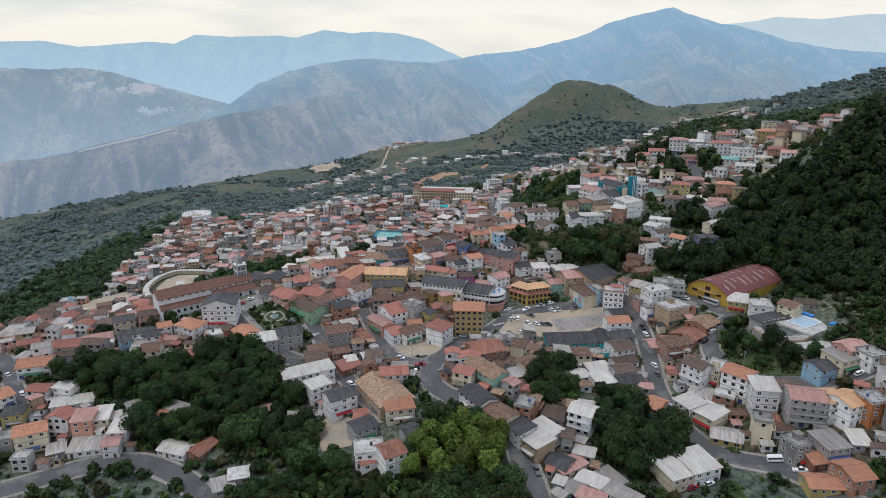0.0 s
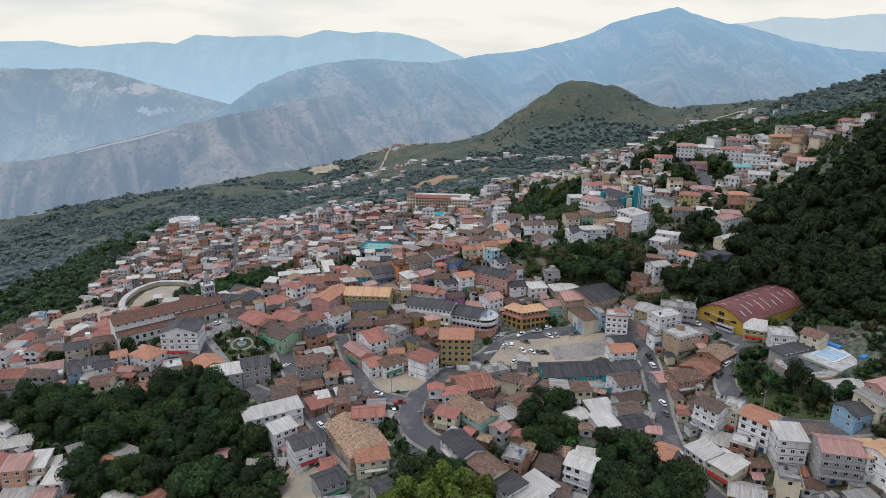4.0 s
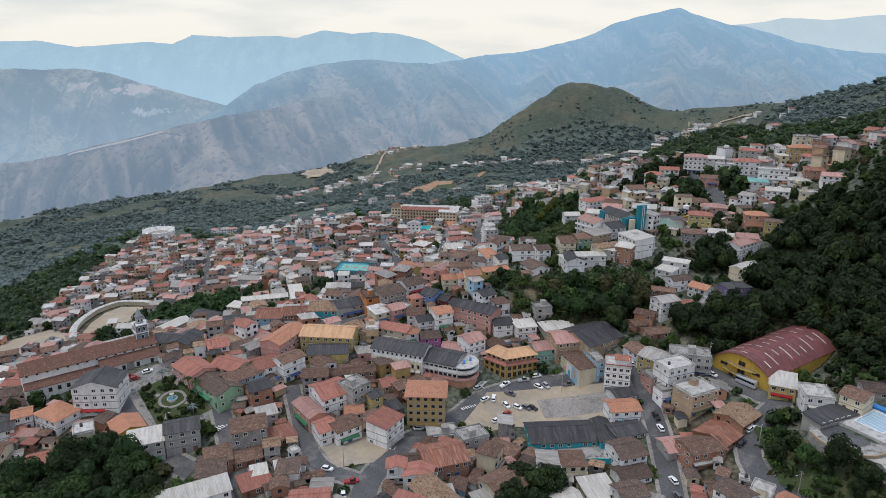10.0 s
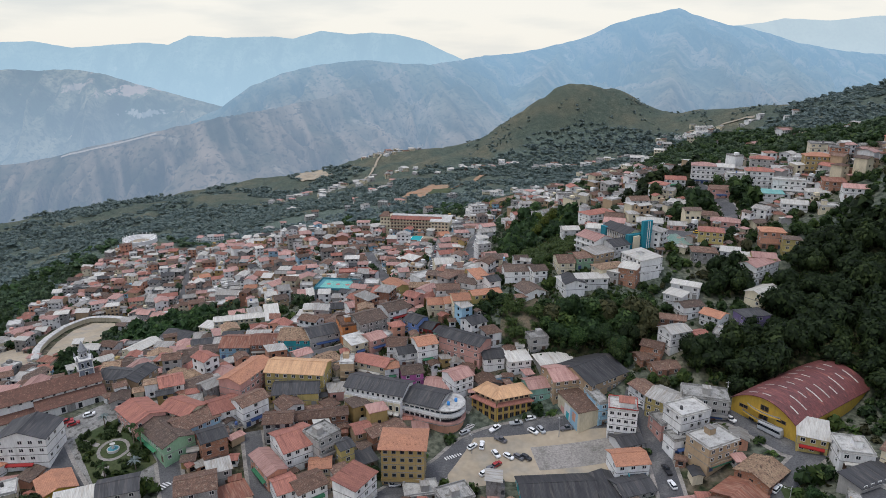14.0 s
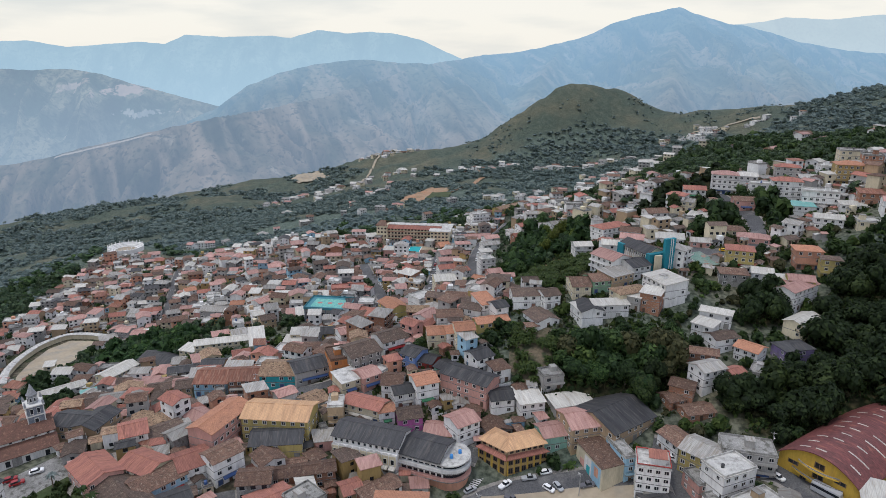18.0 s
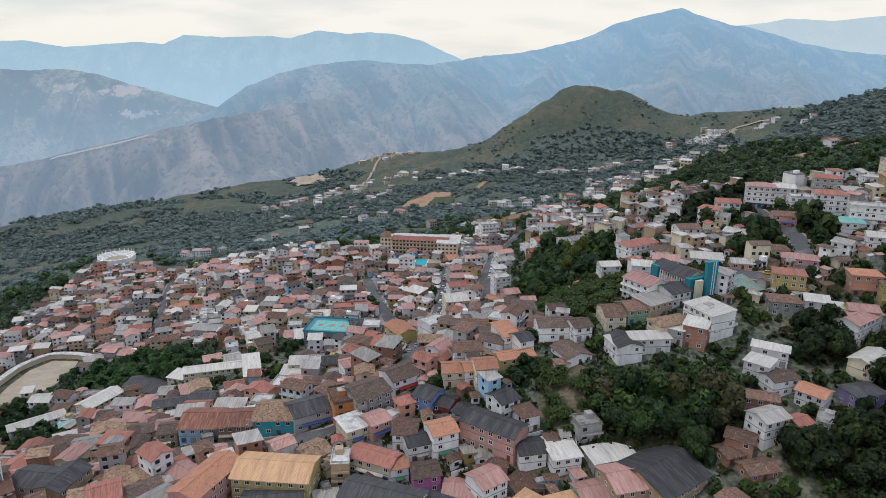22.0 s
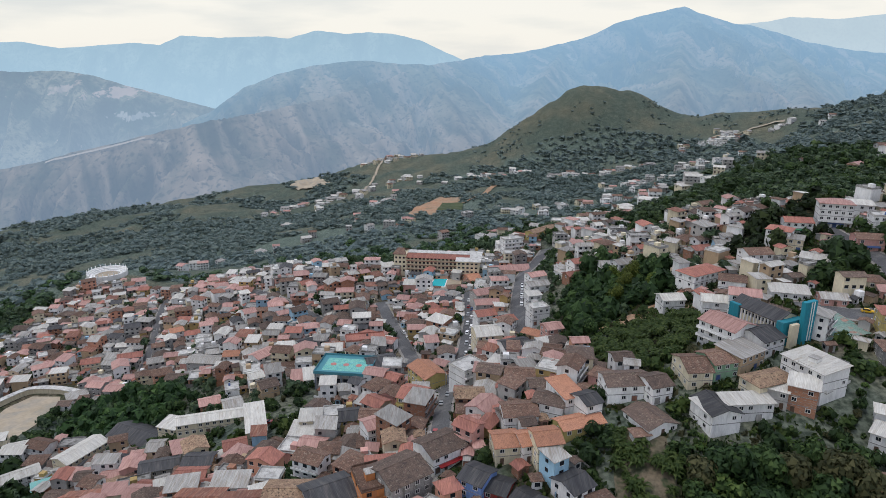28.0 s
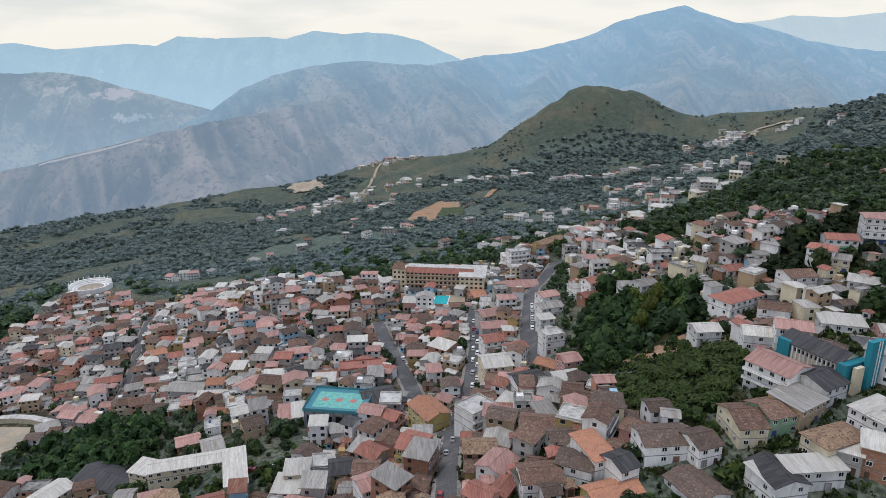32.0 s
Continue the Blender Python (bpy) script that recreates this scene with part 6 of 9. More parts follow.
def gold_corner():
    """The ochre corner building with a brown skirt roof and orange upper roofs."""
    root = thing("corner_building", 38.4, 290.5, gz(38, 286.5), 0, "ochre corner building with brown skirt roof and orange roofs", "apartment block")
    for wx, wy, rz, w, d in ((35.1, 291.8, -42, 11.6, 9.0), (42.3, 291.4, 19, 14.5, 9.0)):
        TAKEN.append((wx, wy, rz, w, d))
        m = pose(wx - 38.4, wy - 290.5, 0, 0, 0, rz)
        b = Build()
        b.box(-w / 2, w / 2, -d / 2, d / 2, -4, 6.0)
        part("wall", b.done("wall", "ochre"), root, "", m)
        b = Build()
        i = len(b.v)
        b.slab([(-w / 2 - 0.8, -d / 2 - 0.8, 5.9), (w / 2 + 0.8, -d / 2 - 0.8, 5.9), (w / 2 - 0.9, -d / 2 + 1.0, 6.9), (-w / 2 + 0.9, -d / 2 + 1.0, 6.9)], 0.15)
        part("skirt_roof", b.done("skirt_roof", "tile_red"), root, "brown skirt roof", m)
        b = Build()
        b.box(-w / 2 + 0.6, w / 2 - 0.6, -d / 2 + 0.9, d / 2 - 0.3, 6.0, 8.6)
        part("upper_wall", b.done("upper_wall", "tan"), root, "", m)
        me, _ = roof_mesh("hip", w - 0.6, d - 0.6, "metal_gold", 1.9, 0.6)
        part("roof", me, root, "orange hipped roof", m @ pose(0, 0.3, 8.6))
        n = int(w / 2.4)
        for k in range(n):
            u = -w / 2 + w * (k + 0.5) / n
            for z0, ww, hh in ((0.1, 1.7, 2.2), (3.4, 1.6, 1.7)):
                part("window", WIN["b"], root, "", m @ pose(u, -d / 2, z0) @ Matrix.Diagonal((ww, 1, hh, 1)))
            part("window", WIN["b"], root, "", m @ pose(u * 0.88, -d / 2 + 0.9, 7.1) @ Matrix.Diagonal((1.3, 1, 1.1, 1)))
            b = Build()
            b.box(u - w / n / 2, u - w / n / 2 + 0.35, -d / 2 - 0.18, -d / 2, -1, 5.8)
            part("pilaster", b.done("pilaster", "gold"), root, "", m)


def mural_house():
    x, y, rz, w, d = 67.4, 285.0, 20, 8.6, 15.0
    z = gz(65, 278)
    TAKEN.append((x, y, rz, w, d))
    root = thing("house", x, y, z, rz, "cream house with a painted side wall and old brown roof", "house", "houses of the town")
    b = Build()
    b.box(-w / 2, w / 2, -d / 2, d / 2, -4, 8.4)
    part("wall", b.done("wall", "cream"), root)
    me, _ = roof_mesh("shed", w, d, "tile_brown", 1.0, 0.4)
    part("roof", me, root, "", pose(0, 0, 8.4))
    for y0, y1, z0, z1, mt in ((-6.8, -1.5, 0.6, 7.6, "sky"), (-1.5, 2.5, 0.6, 7.6, "white"), (-5.4, -3.2, 3.4, 6.8, "salmon"), (-0.8, 1.2, 1.2, 4.6, "aqua"), (2.5, 5.0, 0.6, 5.0, "pink")):
        b = Build()
        b.box(-w / 2 - 0.03 - 0.01 * (mt in ("salmon", "aqua")), -w / 2, y0, y1, z0, z1)
        part("mural_field", b.done("mural_field", mt), root, "field of a worn painted mural")


def white_block():
    root = house(81.4, 275.8, -14, 10.0, 9.0, 4, "white", "flat", "slab_pale", name="apartment_block", category="apartment block", label="white four-storey block with red parapets and a roof hut", cols=4)
    for x0, x1, y0, y1 in ((-5.1, 5.1, -4.65, -4.35), (-5.1, 5.1, 4.35, 4.65), (-5.1, -4.85, -4.35, 4.35), (4.85, 5.1, -4.35, 4.35)):
        b = Build()
        b.box(x0, x1, y0, y1, 12.3, 12.6)
        part("coping", b.done("coping", "red"), root, "red parapet coping")
    b = Build()
    b.box(-1.0, 3.4, -2.6, 1.6, 11.75, 14.0)
    part("hut", b.done("hut", "white"), root)
    me, _ = roof_mesh("hip", 4.4, 4.2, "tile_red", 0.9, 0.6)
    part("hut_roof", me, root, "red hipped roof", pose(1.2, -0.5, 14.0))


def grandstand():
    """The curved stand round the sandy field, with a long bent roof."""
    root = thing("grandstand", STAND[0][0], STAND[0][1], 0, 0, "long curved stand with a pale concrete roof by the sandy yard", "stand")
    for name, half, lo, hi, mt in (("wall", 1.7, -1.5, 3.4, "cream"), ("roof", 2.4, 3.4, 3.7, "slab_pale")):
        v, f = ribbon(STAND, half, 0.0)
        n = len(v)
        v = [(p[0] - STAND[0][0], p[1] - STAND[0][1], p[2] + (hi + (0.7 * (1 - abs(i % 5 - 2) / 2) if name == "roof" else 0))) for i, p in enumerate(v)] + [(p[0] - STAND[0][0], p[1] - STAND[0][1], p[2] + lo) for p in v]
        k = n // 5
        f += [tuple(n + q for q in reversed(p)) for p in f]
        for e in (0, 4):
            f += [(5 * j + e, 5 * j + 5 + e, n + 5 * j + 5 + e, n + 5 * j + e) for j in range(k - 1)]
        for e in (0, n - 5):
            f += [(e + j, e + j + 1, n + e + j + 1, n + e + j) for j in range(4)]
        part(name, mesh(name, v, f, mt), root)
    for px, py in STAND:
        TAKEN.append((px, py, 0, 9, 9))


def pitch_wall():
    for p, q in zip(PITCH, PITCH[1:] + PITCH[:1]):
        ln, a = math.hypot(q[0] - p[0], q[1] - p[1]), math.degrees(math.atan2(q[1] - p[1], q[0] - p[0]))
        ob = thing("pitch_wall", p[0], p[1], gz(*p), a, "dark blue wall round the small pitch", "wall", "pitch walls")
        k = max(2, int(ln / 6))
        v, f = [], []
        for i in range(k + 1):
            s = i / k
            g = gz(p[0] + (q[0] - p[0]) * s, p[1] + (q[1] - p[1]) * s) - gz(*p)
            v += [(ln * s, -0.15, g - 1), (ln * s, 0.15, g - 1), (ln * s, 0.15, g + 2.6), (ln * s, -0.15, g + 2.6)]
        for i in range(k):
            f += [(4 * i + j, 4 * i + (j + 1) % 4, 4 * i + 4 + (j + 1) % 4, 4 * i + 4 + j) for j in range(4)]
        f += [(0, 1, 2, 3), (4 * k + 3, 4 * k + 2, 4 * k + 1, 4 * k)]
        part("masonry", mesh("masonry", v, f, "car_blue"), ob)


arcade_hall()
round_corner()
gold_corner()
mural_house()
white_block()
grandstand()
pitch_wall()


# ---- houses that stand out, street by street ----
house(-174.3, 180.5, 26, 11.4, 9, 3, "cream", "gable", "tile_orange")
house(-185.3, 179.5, 20, 7.6, 8, 2, "grey", "flat", "slab")
house(-189.2, 194.1, 15, 8.2, 8, 2, "yellow", "hip", "metal_dark")
house(-201.3, 205.3, 55, 5.8, 10, 2, "white", "gable", "tile_orange")
house(-163.1, 176.7, 28, 6.3, 7, 1, "green", "shed", "metal_grey")
house(-152.4, 179.4, 12, 12.2, 9, 1, "white", "shed", "metal_grey")
house(-141.3, 178.1, 7, 6.1, 7, 2, "white", "gable", "metal_pink")
house(-156.9, 188.0, 9, 7.8, 9, 3, "salmon", "shed", "metal_pink")
house(-151.9, 192.9, 12, 6.0, 10, 2, "cream", "shed", "metal_white")
house(-141.6, 185.9, 6, 6.9, 9, 2, "white", "shed", "metal_white")
house(-169.9, 203.4, 19, 16.5, 7, 1, "white", "shed", "metal_white")
house(-147.5, 194.7, 27, 3.8, 5, 1, "grey", "shed", "metal_white")
house(-142.6, 200.6, 41, 5.5, 5, 1, "grey", "shed", "metal_grey")
house(-126.1, 195.8, -13, 8.0, 7, 1, "blue", "gable", "tile_orange")
house(-123.0, 199.0, -26, 10.5, 6, 1, "grey", "shed", "metal_grey")
house(-116.1, 177.9, -18, 12.3, 8, 1, "white", "gable", "metal_white")
house(-106.1, 177.7, -24, 7.4, 11, 1, "brick", "cross", "metal_rust")
house(-175.6, 209.2, -13, 8.7, 6, 2, "white", "shed", "metal_white")
house(-180.5, 221.6, 16, 7.6, 6, 1, "pink", "shed", "metal_pink")
house(-186.4, 231.7, 8, 11.8, 8, 1, "white", "gable", "metal_dark")
house(-200.3, 229.3, 16, 14.0, 11, 2, "white", "gable", "tile_orange")
house(-198.9, 251.6, 11, 19.5, 10, 1, "cream", "gable", "tile_red")
house(-225.4, 263.9, 23, 10.0, 7, 1, "pink", "gable", "tile_red")
house(-180.9, 249.5, 27, 12.4, 10, 1, "salmon", "shed", "metal_pink")
house(-164.4, 246.3, -0, 6.6, 8, 2, "sky", "gable", "metal_dark")
house(-155.1, 246.7, 12, 12.0, 8, 2, "white", "gable", "metal_dark")
house(-152.8, 239.5, 9, 11.5, 6, 1, "white", "shed", "metal_grey")
house(-91.0, 156.1, 25, 7.3, 7, 1, "grey", "shed", "metal_grey")
house(-86.3, 160.4, 16, 7.0, 6, 1, "grey", "shed", "slab_pale")
house(-68.9, 208.2, 28, 21.7, 8, 3, "white", "shed", "metal_white")
house(-62.7, 197.5, 39, 9.0, 7, 3, "white", "shed", "metal_white")
house(-69.9, 201.4, 26, 5.3, 6, 2, "brick", "gable", "tile_dark")
house(-52.0, 188.0, 33, 11.3, 9, 3, "white", "gable", "metal_dark")
house(-66.6, 186.0, 3, 13.5, 7, 1, "grey", "shed", "metal_grey")
house(-84.5, 195.5, 22, 6.9, 6, 1, "brick", "gable", "metal_pink")
house(-37.4, 159.4, 9, 10.5, 9, 2, "white", "flat", "slab_pale")
house(-28.8, 153.3, 28, 8.2, 9, 3, "white", "gable", "metal_rust")
house(-36.1, 155.5, 23, 8.5, 3.5, 1, "white", "shed", "tile_red")
house(-22.0, 163.7, 27, 6.4, 8, 2, "grey", "gable", "metal_dark")
house(-41.1, 171.2, 33, 9.0, 8, 2, "grey", "gable", "metal_dark")
house(-34.1, 191.9, -60, 24.6, 15, 2, "tan", "gable", "tile_pale")
house(-27.6, 180.0, 13, 11.0, 10, 2, "cream", "hip", "tile_orange")
house(-67.5, 227.8, 23, 8.6, 10, 2, "brick", "hip", "tile_brown")
house(-94.1, 233.1, 22, 11.4, 9, 3, "grey", "shed", "metal_white")
house(-83.4, 238.3, 21, 11.4, 9, 3, "grey", "gable", "metal_dark")
house(-68.2, 223.4, 15, 9.2, 12, 2, "brick", "gable", "tile_dark")
house(-52.1, 217.1, 31, 9.6, 8, 1, "brick", "shed", "tile_red")
house(-52.0, 221.9, 21, 4.9, 5, 1, "white", "shed", "metal_white")
house(-44.7, 223.3, 21, 4.0, 5, 1, "grey", "shed", "metal_white")
house(-58.4, 230.1, 24, 9.2, 7, 1, "brick", "gable", "tile_brown")
house(-59.8, 239.0, 20, 11.8, 10, 3, "concrete", "gable", "tile_brown")
house(-49.3, 240.5, 35, 9.2, 8, 1, "brick", "shed", "metal_rust")
house(-56.1, 248.8, 27, 6.9, 6, 2, "grey", "shed", "metal_grey")
house(-31.0, 203.0, 7, 11.7, 8, 2, "white", "gable", "tile_red")
house(-33.4, 241.6, 31, 6.5, 9, 2, "white", "gable", "tile_red")
house(-26.5, 242.8, 37, 9.7, 9, 2, "white", "gable", "tile_brown")
house(-11.3, 242.2, 59, 10.8, 9, 3, "white", "shed", "tile_red")
house(-34.4, 261.1, 34, 11.9, 14, 3, "white", "gable", "tile_red")
house(-40.8, 251.4, -52, 14.3, 6.5, 2, "salmon", "gable", "metal_pink")
house(-24.7, 261.1, 46, 9.0, 9, 4, "grey", "flat", "slab", balc=3)
house(-17.2, 259.0, 36, 4.9, 6, 3, "yellow", "gable", "metal_dark")
house(-13.0, 272.6, 26, 6.0, 7, 2, "tan", "gable", "tile_red")
house(-8.7, 271.7, 41, 5.5, 8, 2, "brick", "gable", "tile_brown")
house(-11.0, 260.4, 29, 7.7, 7, 1, "grey", "shed", "metal_dark")
house(-23.9, 252.2, 8, 6.7, 6, 2, "cream", "gable", "tile_orange")
house(-28.8, 278.0, 13, 20.1, 6, 2, "brick", "gable", "tile_brown")
house(-40.0, 292.6, 6, 16.9, 11, 2, "yellow", "gable", "metal_dark")
house(-41.1, 302.0, -6, 23.1, 13, 3, "yellow", "gable", "metal_gold")
house(-60.4, 297.2, 68, 20.3, 10, 3, "pink", "gable", "tile_orange")
house(-91.3, 272.9, -42, 14.7, 11, 2, "pink", "gable", "tile_red")
house(-79.6, 264.1, -42, 21.5, 11, 2, "green", "gable", "tile_dark")
house(-77.4, 276.3, -26, 13.0, 10, 2, "cream", "gable", "tile_red")
house(-88.5, 293.0, 27, 8.3, 10, 2, "white", "gable", "tile_red")
house(-64.2, 279.6, 35, 10.1, 11, 2, "white", "gable", "tile_red")
house(-72.3, 270.8, 48, 15.0, 11, 2, "sky", "gable", "tile_brown")
house(-54.3, 279.6, 47, 10.4, 8, 3, "white", "gable", "tile_brown")
house(-158.6, 282.5, 37, 13.3, 8, 3, "white", "shed", "metal_white")
house(-121.1, 257.3, 4, 16.1, 12, 4, "white", "cross", "metal_dark")
house(-104.9, 241.8, 39, 9.9, 11, 2, "gold", "cross", "tile_orange")
house(-175.0, 264.8, 28, 10.1, 9, 2, "cream", "gable", "metal_dark")
house(-161.5, 265.8, 21, 11.1, 8, 2, "pink", "gable", "tile_dark")
house(-163.6, 240.9, 38, 4.6, 8, 2, "sky", "gable", "metal_dark")
house(-151.1, 243.1, 28, 7.1, 8, 2, "white", "gable", "metal_dark")
house(-154.3, 236.5, 17, 7.9, 6, 1, "white", "shed", "metal_white")
house(-147.4, 249.3, 30, 6.2, 7, 2, "white", "gable", "tile_orange")
house(-134.0, 248.9, -27, 12.5, 10, 2, "white", "hip", "tile_orange")
house(-146.3, 243.0, 55, 5.1, 4, 1, "white", "shed", "tile_red")
house(-200.6, 429.6, 39, 25.6, 8, 2, "white", "gable", "metal_white")
house(53.6, 297.5, 15, 9.6, 9, 2, "mint", "gable", "metal_pink")
house(64.0, 298.8, 14, 13.4, 13, 3, "tan", "gable", "metal_pink")
house(75.5, 302.2, 34, 20.5, 20, 2, "tan", "gable", "metal_dark")
house(74.1, 285.1, 16, 4.2, 12, 3, "sky", "flat", "slab")
house(81.7, 268.9, 19, 9.2, 8, 1, "white", "gable", "metal_dark")
house(79.1, 257.9, 7, 11.5, 9, 2, "white", "gable", "tile_orange")
house(78.2, 248.4, 17, 11.7, 9, 1, "grey", "gable", "metal_dark")
house(74.3, 233.9, 17, 10.1, 11, 2, "white", "gable", "tile_dark")
house(73.9, 225.0, 18, 11.3, 8, 1, "white", "gable", "tile_dark")
house(69.8, 212.5, 16, 9.2, 8, 2, "white", "gable", "tile_dark")
house(69.9, 203.2, 12, 11.1, 8, 2, "white", "gable", "metal_dark")
house(54.0, 249.6, 4, 25.0, 14, 1, "aqua", "gable", "metal_dark", label="long one-storey aqua hall under a black mossy roof")
house(70.6, 249.0, 4, 7.4, 15, 1, "aqua", "cross", "metal_dark")
house(9.3, 246.5, 11, 10.9, 7, 1, "grey", "flat", "slab_pale")
house(20.1, 241.5, 23, 10.4, 8, 2, "grey", "flat", "slab")
house(9.5, 225.4, 19, 14.5, 13, 2, "brick", "gable", "metal_rust")
house(28.9, 212.5, 36, 11.9, 11, 2, "cream", "gable", "tile_brown")
house(8.5, 204.4, 14, 9.9, 9, 1, "concrete", "shed", "metal_grey")
house(14.9, 199.6, 37, 8.1, 8, 1, "concrete", "gable", "metal_grey")
house(22.8, 206.2, 27, 6.6, 7, 1, "grey", "shed", "metal_grey")
house(60.5, 217.6, 13, 10.1, 9, 1, "cream", "shed", "metal_white")
house(58.7, 203.0, 16, 8.3, 9, 2, "white", "shed", "metal_white")
house(48.3, 210.7, 18, 10.2, 8, 1, "white", "gable", "metal_white")
house(99.3, 279.6, -47, 12.4, 11, 3, "yellow", "gable", "metal_grey")
house(93.3, 288.5, -66, 9.3, 8, 2, "white", "gable", "tile_brown")
house(95.5, 272.1, 16, 7.7, 8, 2, "pink", "flat", "slab")
house(101.6, 268.5, 22, 12.7, 9, 4, "white", "flat", "slab_pale")
house(99.3, 263.2, 17, 12.0, 6, 2, "white", "flat", "slab")
house(111.2, 277.8, -15, 15.6, 9, 3, "grey", "flat", "slab", balc=2)
house(106.1, 256.3, 25, 13.4, 10, 3, "tan", "flat", "slab_pale")
house(117.3, 244.6, 38, 12.5, 11, 1, "brick", "gable", "tile_pale", win="b")
house(107.6, 237.4, 38, 11.5, 12, 1, "brick", "gable", "metal_rust", win="b")
house(138.0, 255.1, -26, 8.8, 11, 2, "yellow", "shed", "metal_white")
house(144.0, 243.8, -13, 9.5, 10, 2, "white", "flat", "slab_pale")
house(154.7, 237.7, -53, 7.6, 9, 2, "cream", "gable", "tile_brown")
house(167.2, 247.4, -16, 8.0, 8, 1, "grey", "gable", "tile_dark")
house(143.0, 232.5, 22, 17.7, 7, 0.6, "grey", "shed", "metal_dark")
house(92.1, 236.5, 10, 8.7, 9, 1, "grey", "gable", "metal_pink")
house(99.1, 231.0, 16, 13.3, 10, 2, "brick", "gable", "tile_brown")
house(98.7, 202.9, -54, 9.6, 8, 4, "white", "gable", "tile_dark", balc=2)
house(107.6, 204.6, -37, 6.0, 10, 3, "cream", "flat", "slab_pale")
house(112.6, 193.5, -49, 10.9, 10, 4, "white", "gable", "tile_orange", win="b")
house(116.8, 182.0, -8, 9.3, 10, 4, "white", "shed", "metal_white")
house(128.0, 172.4, -14, 12.5, 11, 4, "grey", "gable", "metal_pink", balc=3)
house(136.6, 170.0, -0, 6.3, 9, 3, "white", "shed", "metal_gold")
house(140.3, 167.0, 21, 9.9, 11, 3, "white", "gable", "metal_gold")
house(147.8, 164.4, 10, 8.3, 9, 3, "orange", "flat", "slab")
house(115.3, 153.4, 16, 6.1, 8, 3, "concrete", "flat", "slab")
house(123.3, 156.7, 19, 5.3, 8, 1, "grey", "gable", "metal_dark")
house(127.2, 153.1, 10, 9.2, 10, 2, "grey", "shed", "metal_grey")
house(138.1, 154.5, -10, 6.2, 9, 1, "grey", "shed", "metal_white")
house(121.7, 150.9, 10, 8.9, 9, 1, "brick", "gable", "tile_orange")
house(127.7, 144.5, -24, 3.8, 7, 1, "white", "shed", "metal_white")
house(119.7, 139.2, -4, 15.1, 8, 1, "yellow", "gable", "tile_orange")
house(127.0, 139.0, 10, 8.4, 11, 2, "brick", "gable", "tile_orange")
house(90.0, 185.7, -66, 9.0, 9, 2, "white", "shed", "metal_white")
house(95.3, 179.0, -57, 9.9, 10, 2, "cream", "shed", "metal_white")
house(98.7, 194.8, -33, 10.1, 8, 1, "grey", "shed", "metal_grey")
house(70.3, 148.8, 22, 9.1, 12, 2, "cream", "shed", "metal_white")
house(80.2, 152.0, 19, 11.2, 12, 2, "white", "shed", "metal_white")
house(149.7, 206.3, 10, 12.4, 9, 1, "white", "gable", "metal_white")
house(144.4, 190.9, 18, 10.4, 9, 2, "sky", "gable", "metal_dark")
house(152.6, 192.7, 22, 10.4, 10, 2, "cream", "shed", "metal_grey")
house(158.7, 197.1, 20, 10.5, 9, 2, "pink", "gable", "metal_pink")
house(162.6, 189.7, 13, 8.2, 9, 2, "white", "flat", "slab")
house(8.4, 201.7, -53, 18.9, 9, 2, "mint", "gable", "tile_pale")
house(3.8, 181.1, -59, 14.2, 9, 2, "white", "gable", "metal_dark")
house(11.4, 171.8, -52, 13.2, 9, 2, "cream", "gable", "tile_brown")
house(18.4, 164.0, -54, 8.3, 8, 2, "white", "shed", "metal_dark")
house(24.1, 158.0, -55, 8.6, 9, 2, "tan", "shed", "metal_white")
house(27.8, 164.7, 43, 9.1, 10, 2, "white", "shed", "metal_white")
house(31.4, 151.9, -36, 7.7, 8, 1, "white", "gable", "metal_dark")
house(34.7, 150.8, 33, 11.5, 6, 1, "cream", "shed", "metal_pink")
house(41.2, 144.0, -37, 10.0, 6, 1, "white", "shed", "metal_white")
house(46.3, 145.1, 32, 11.0, 9, 1, "grey", "shed", "metal_grey")
house(41.2, 157.3, -22, 7.3, 5, 1, "grey", "shed", "metal_white")
house(48.9, 184.9, -18, 8.4, 8, 1, "grey", "gable", "metal_white")
house(76.1, 185.5, -41, 6.6, 10, 2, "tan", "gable", "tile_orange")
house(3.5, 255.7, -3, 13.9, 11, 5, "ochre", "hip", "tile_orange", win="n", cols=5, over=1.1)
house(-111.7, 301.9, -8, 15.8, 10, 2, "tan", "gable", "metal_dark")
house(-105.2, 301.1, 77, 12.7, 9, 2, "tan", "gable", "metal_dark")
house(-175.7, 446.2, 64, 21.2, 11, 2, "cream", "gable", "metal_white")
house(-177.4, 421.9, 34, 11.6, 9, 1, "cream", "hip", "metal_teal")
house(-137.6, 381.2, 8, 11.8, 12, 2, "sky", "gable", "metal_rust")
house(-150.8, 455.4, -24, 29.4, 15, 1, "white", "gable", "metal_dark")
house(-143.2, 413.9, 13, 9.4, 6, 1, "brick", "gable", "metal_pink")
house(-148.2, 430.4, -4, 15.3, 7, 1, "grey", "gable", "metal_dark")
house(-116.1, 399.7, 17, 14.4, 8, 2, "grey", "gable", "metal_dark")
house(-96.9, 391.1, 2, 10.6, 10, 2, "tan", "gable", "metal_dark")
house(-106.8, 382.4, 22, 6.9, 6, 1, "white", "shed", "metal_white")
house(-108.3, 352.2, 18, 5.0, 8, 2, "cream", "gable", "tile_dark")
house(-102.3, 350.5, 27, 4.8, 7, 2, "yellow", "gable", "tile_dark")
house(-89.6, 339.4, 13, 6.1, 8, 2, "tan", "gable", "tile_dark")
house(-78.1, 342.6, 1, 13.3, 14, 2, "sky", "gable", "metal_rust")
house(-63.9, 337.9, 5, 11.8, 12, 2, "brick", "gable", "metal_rust")
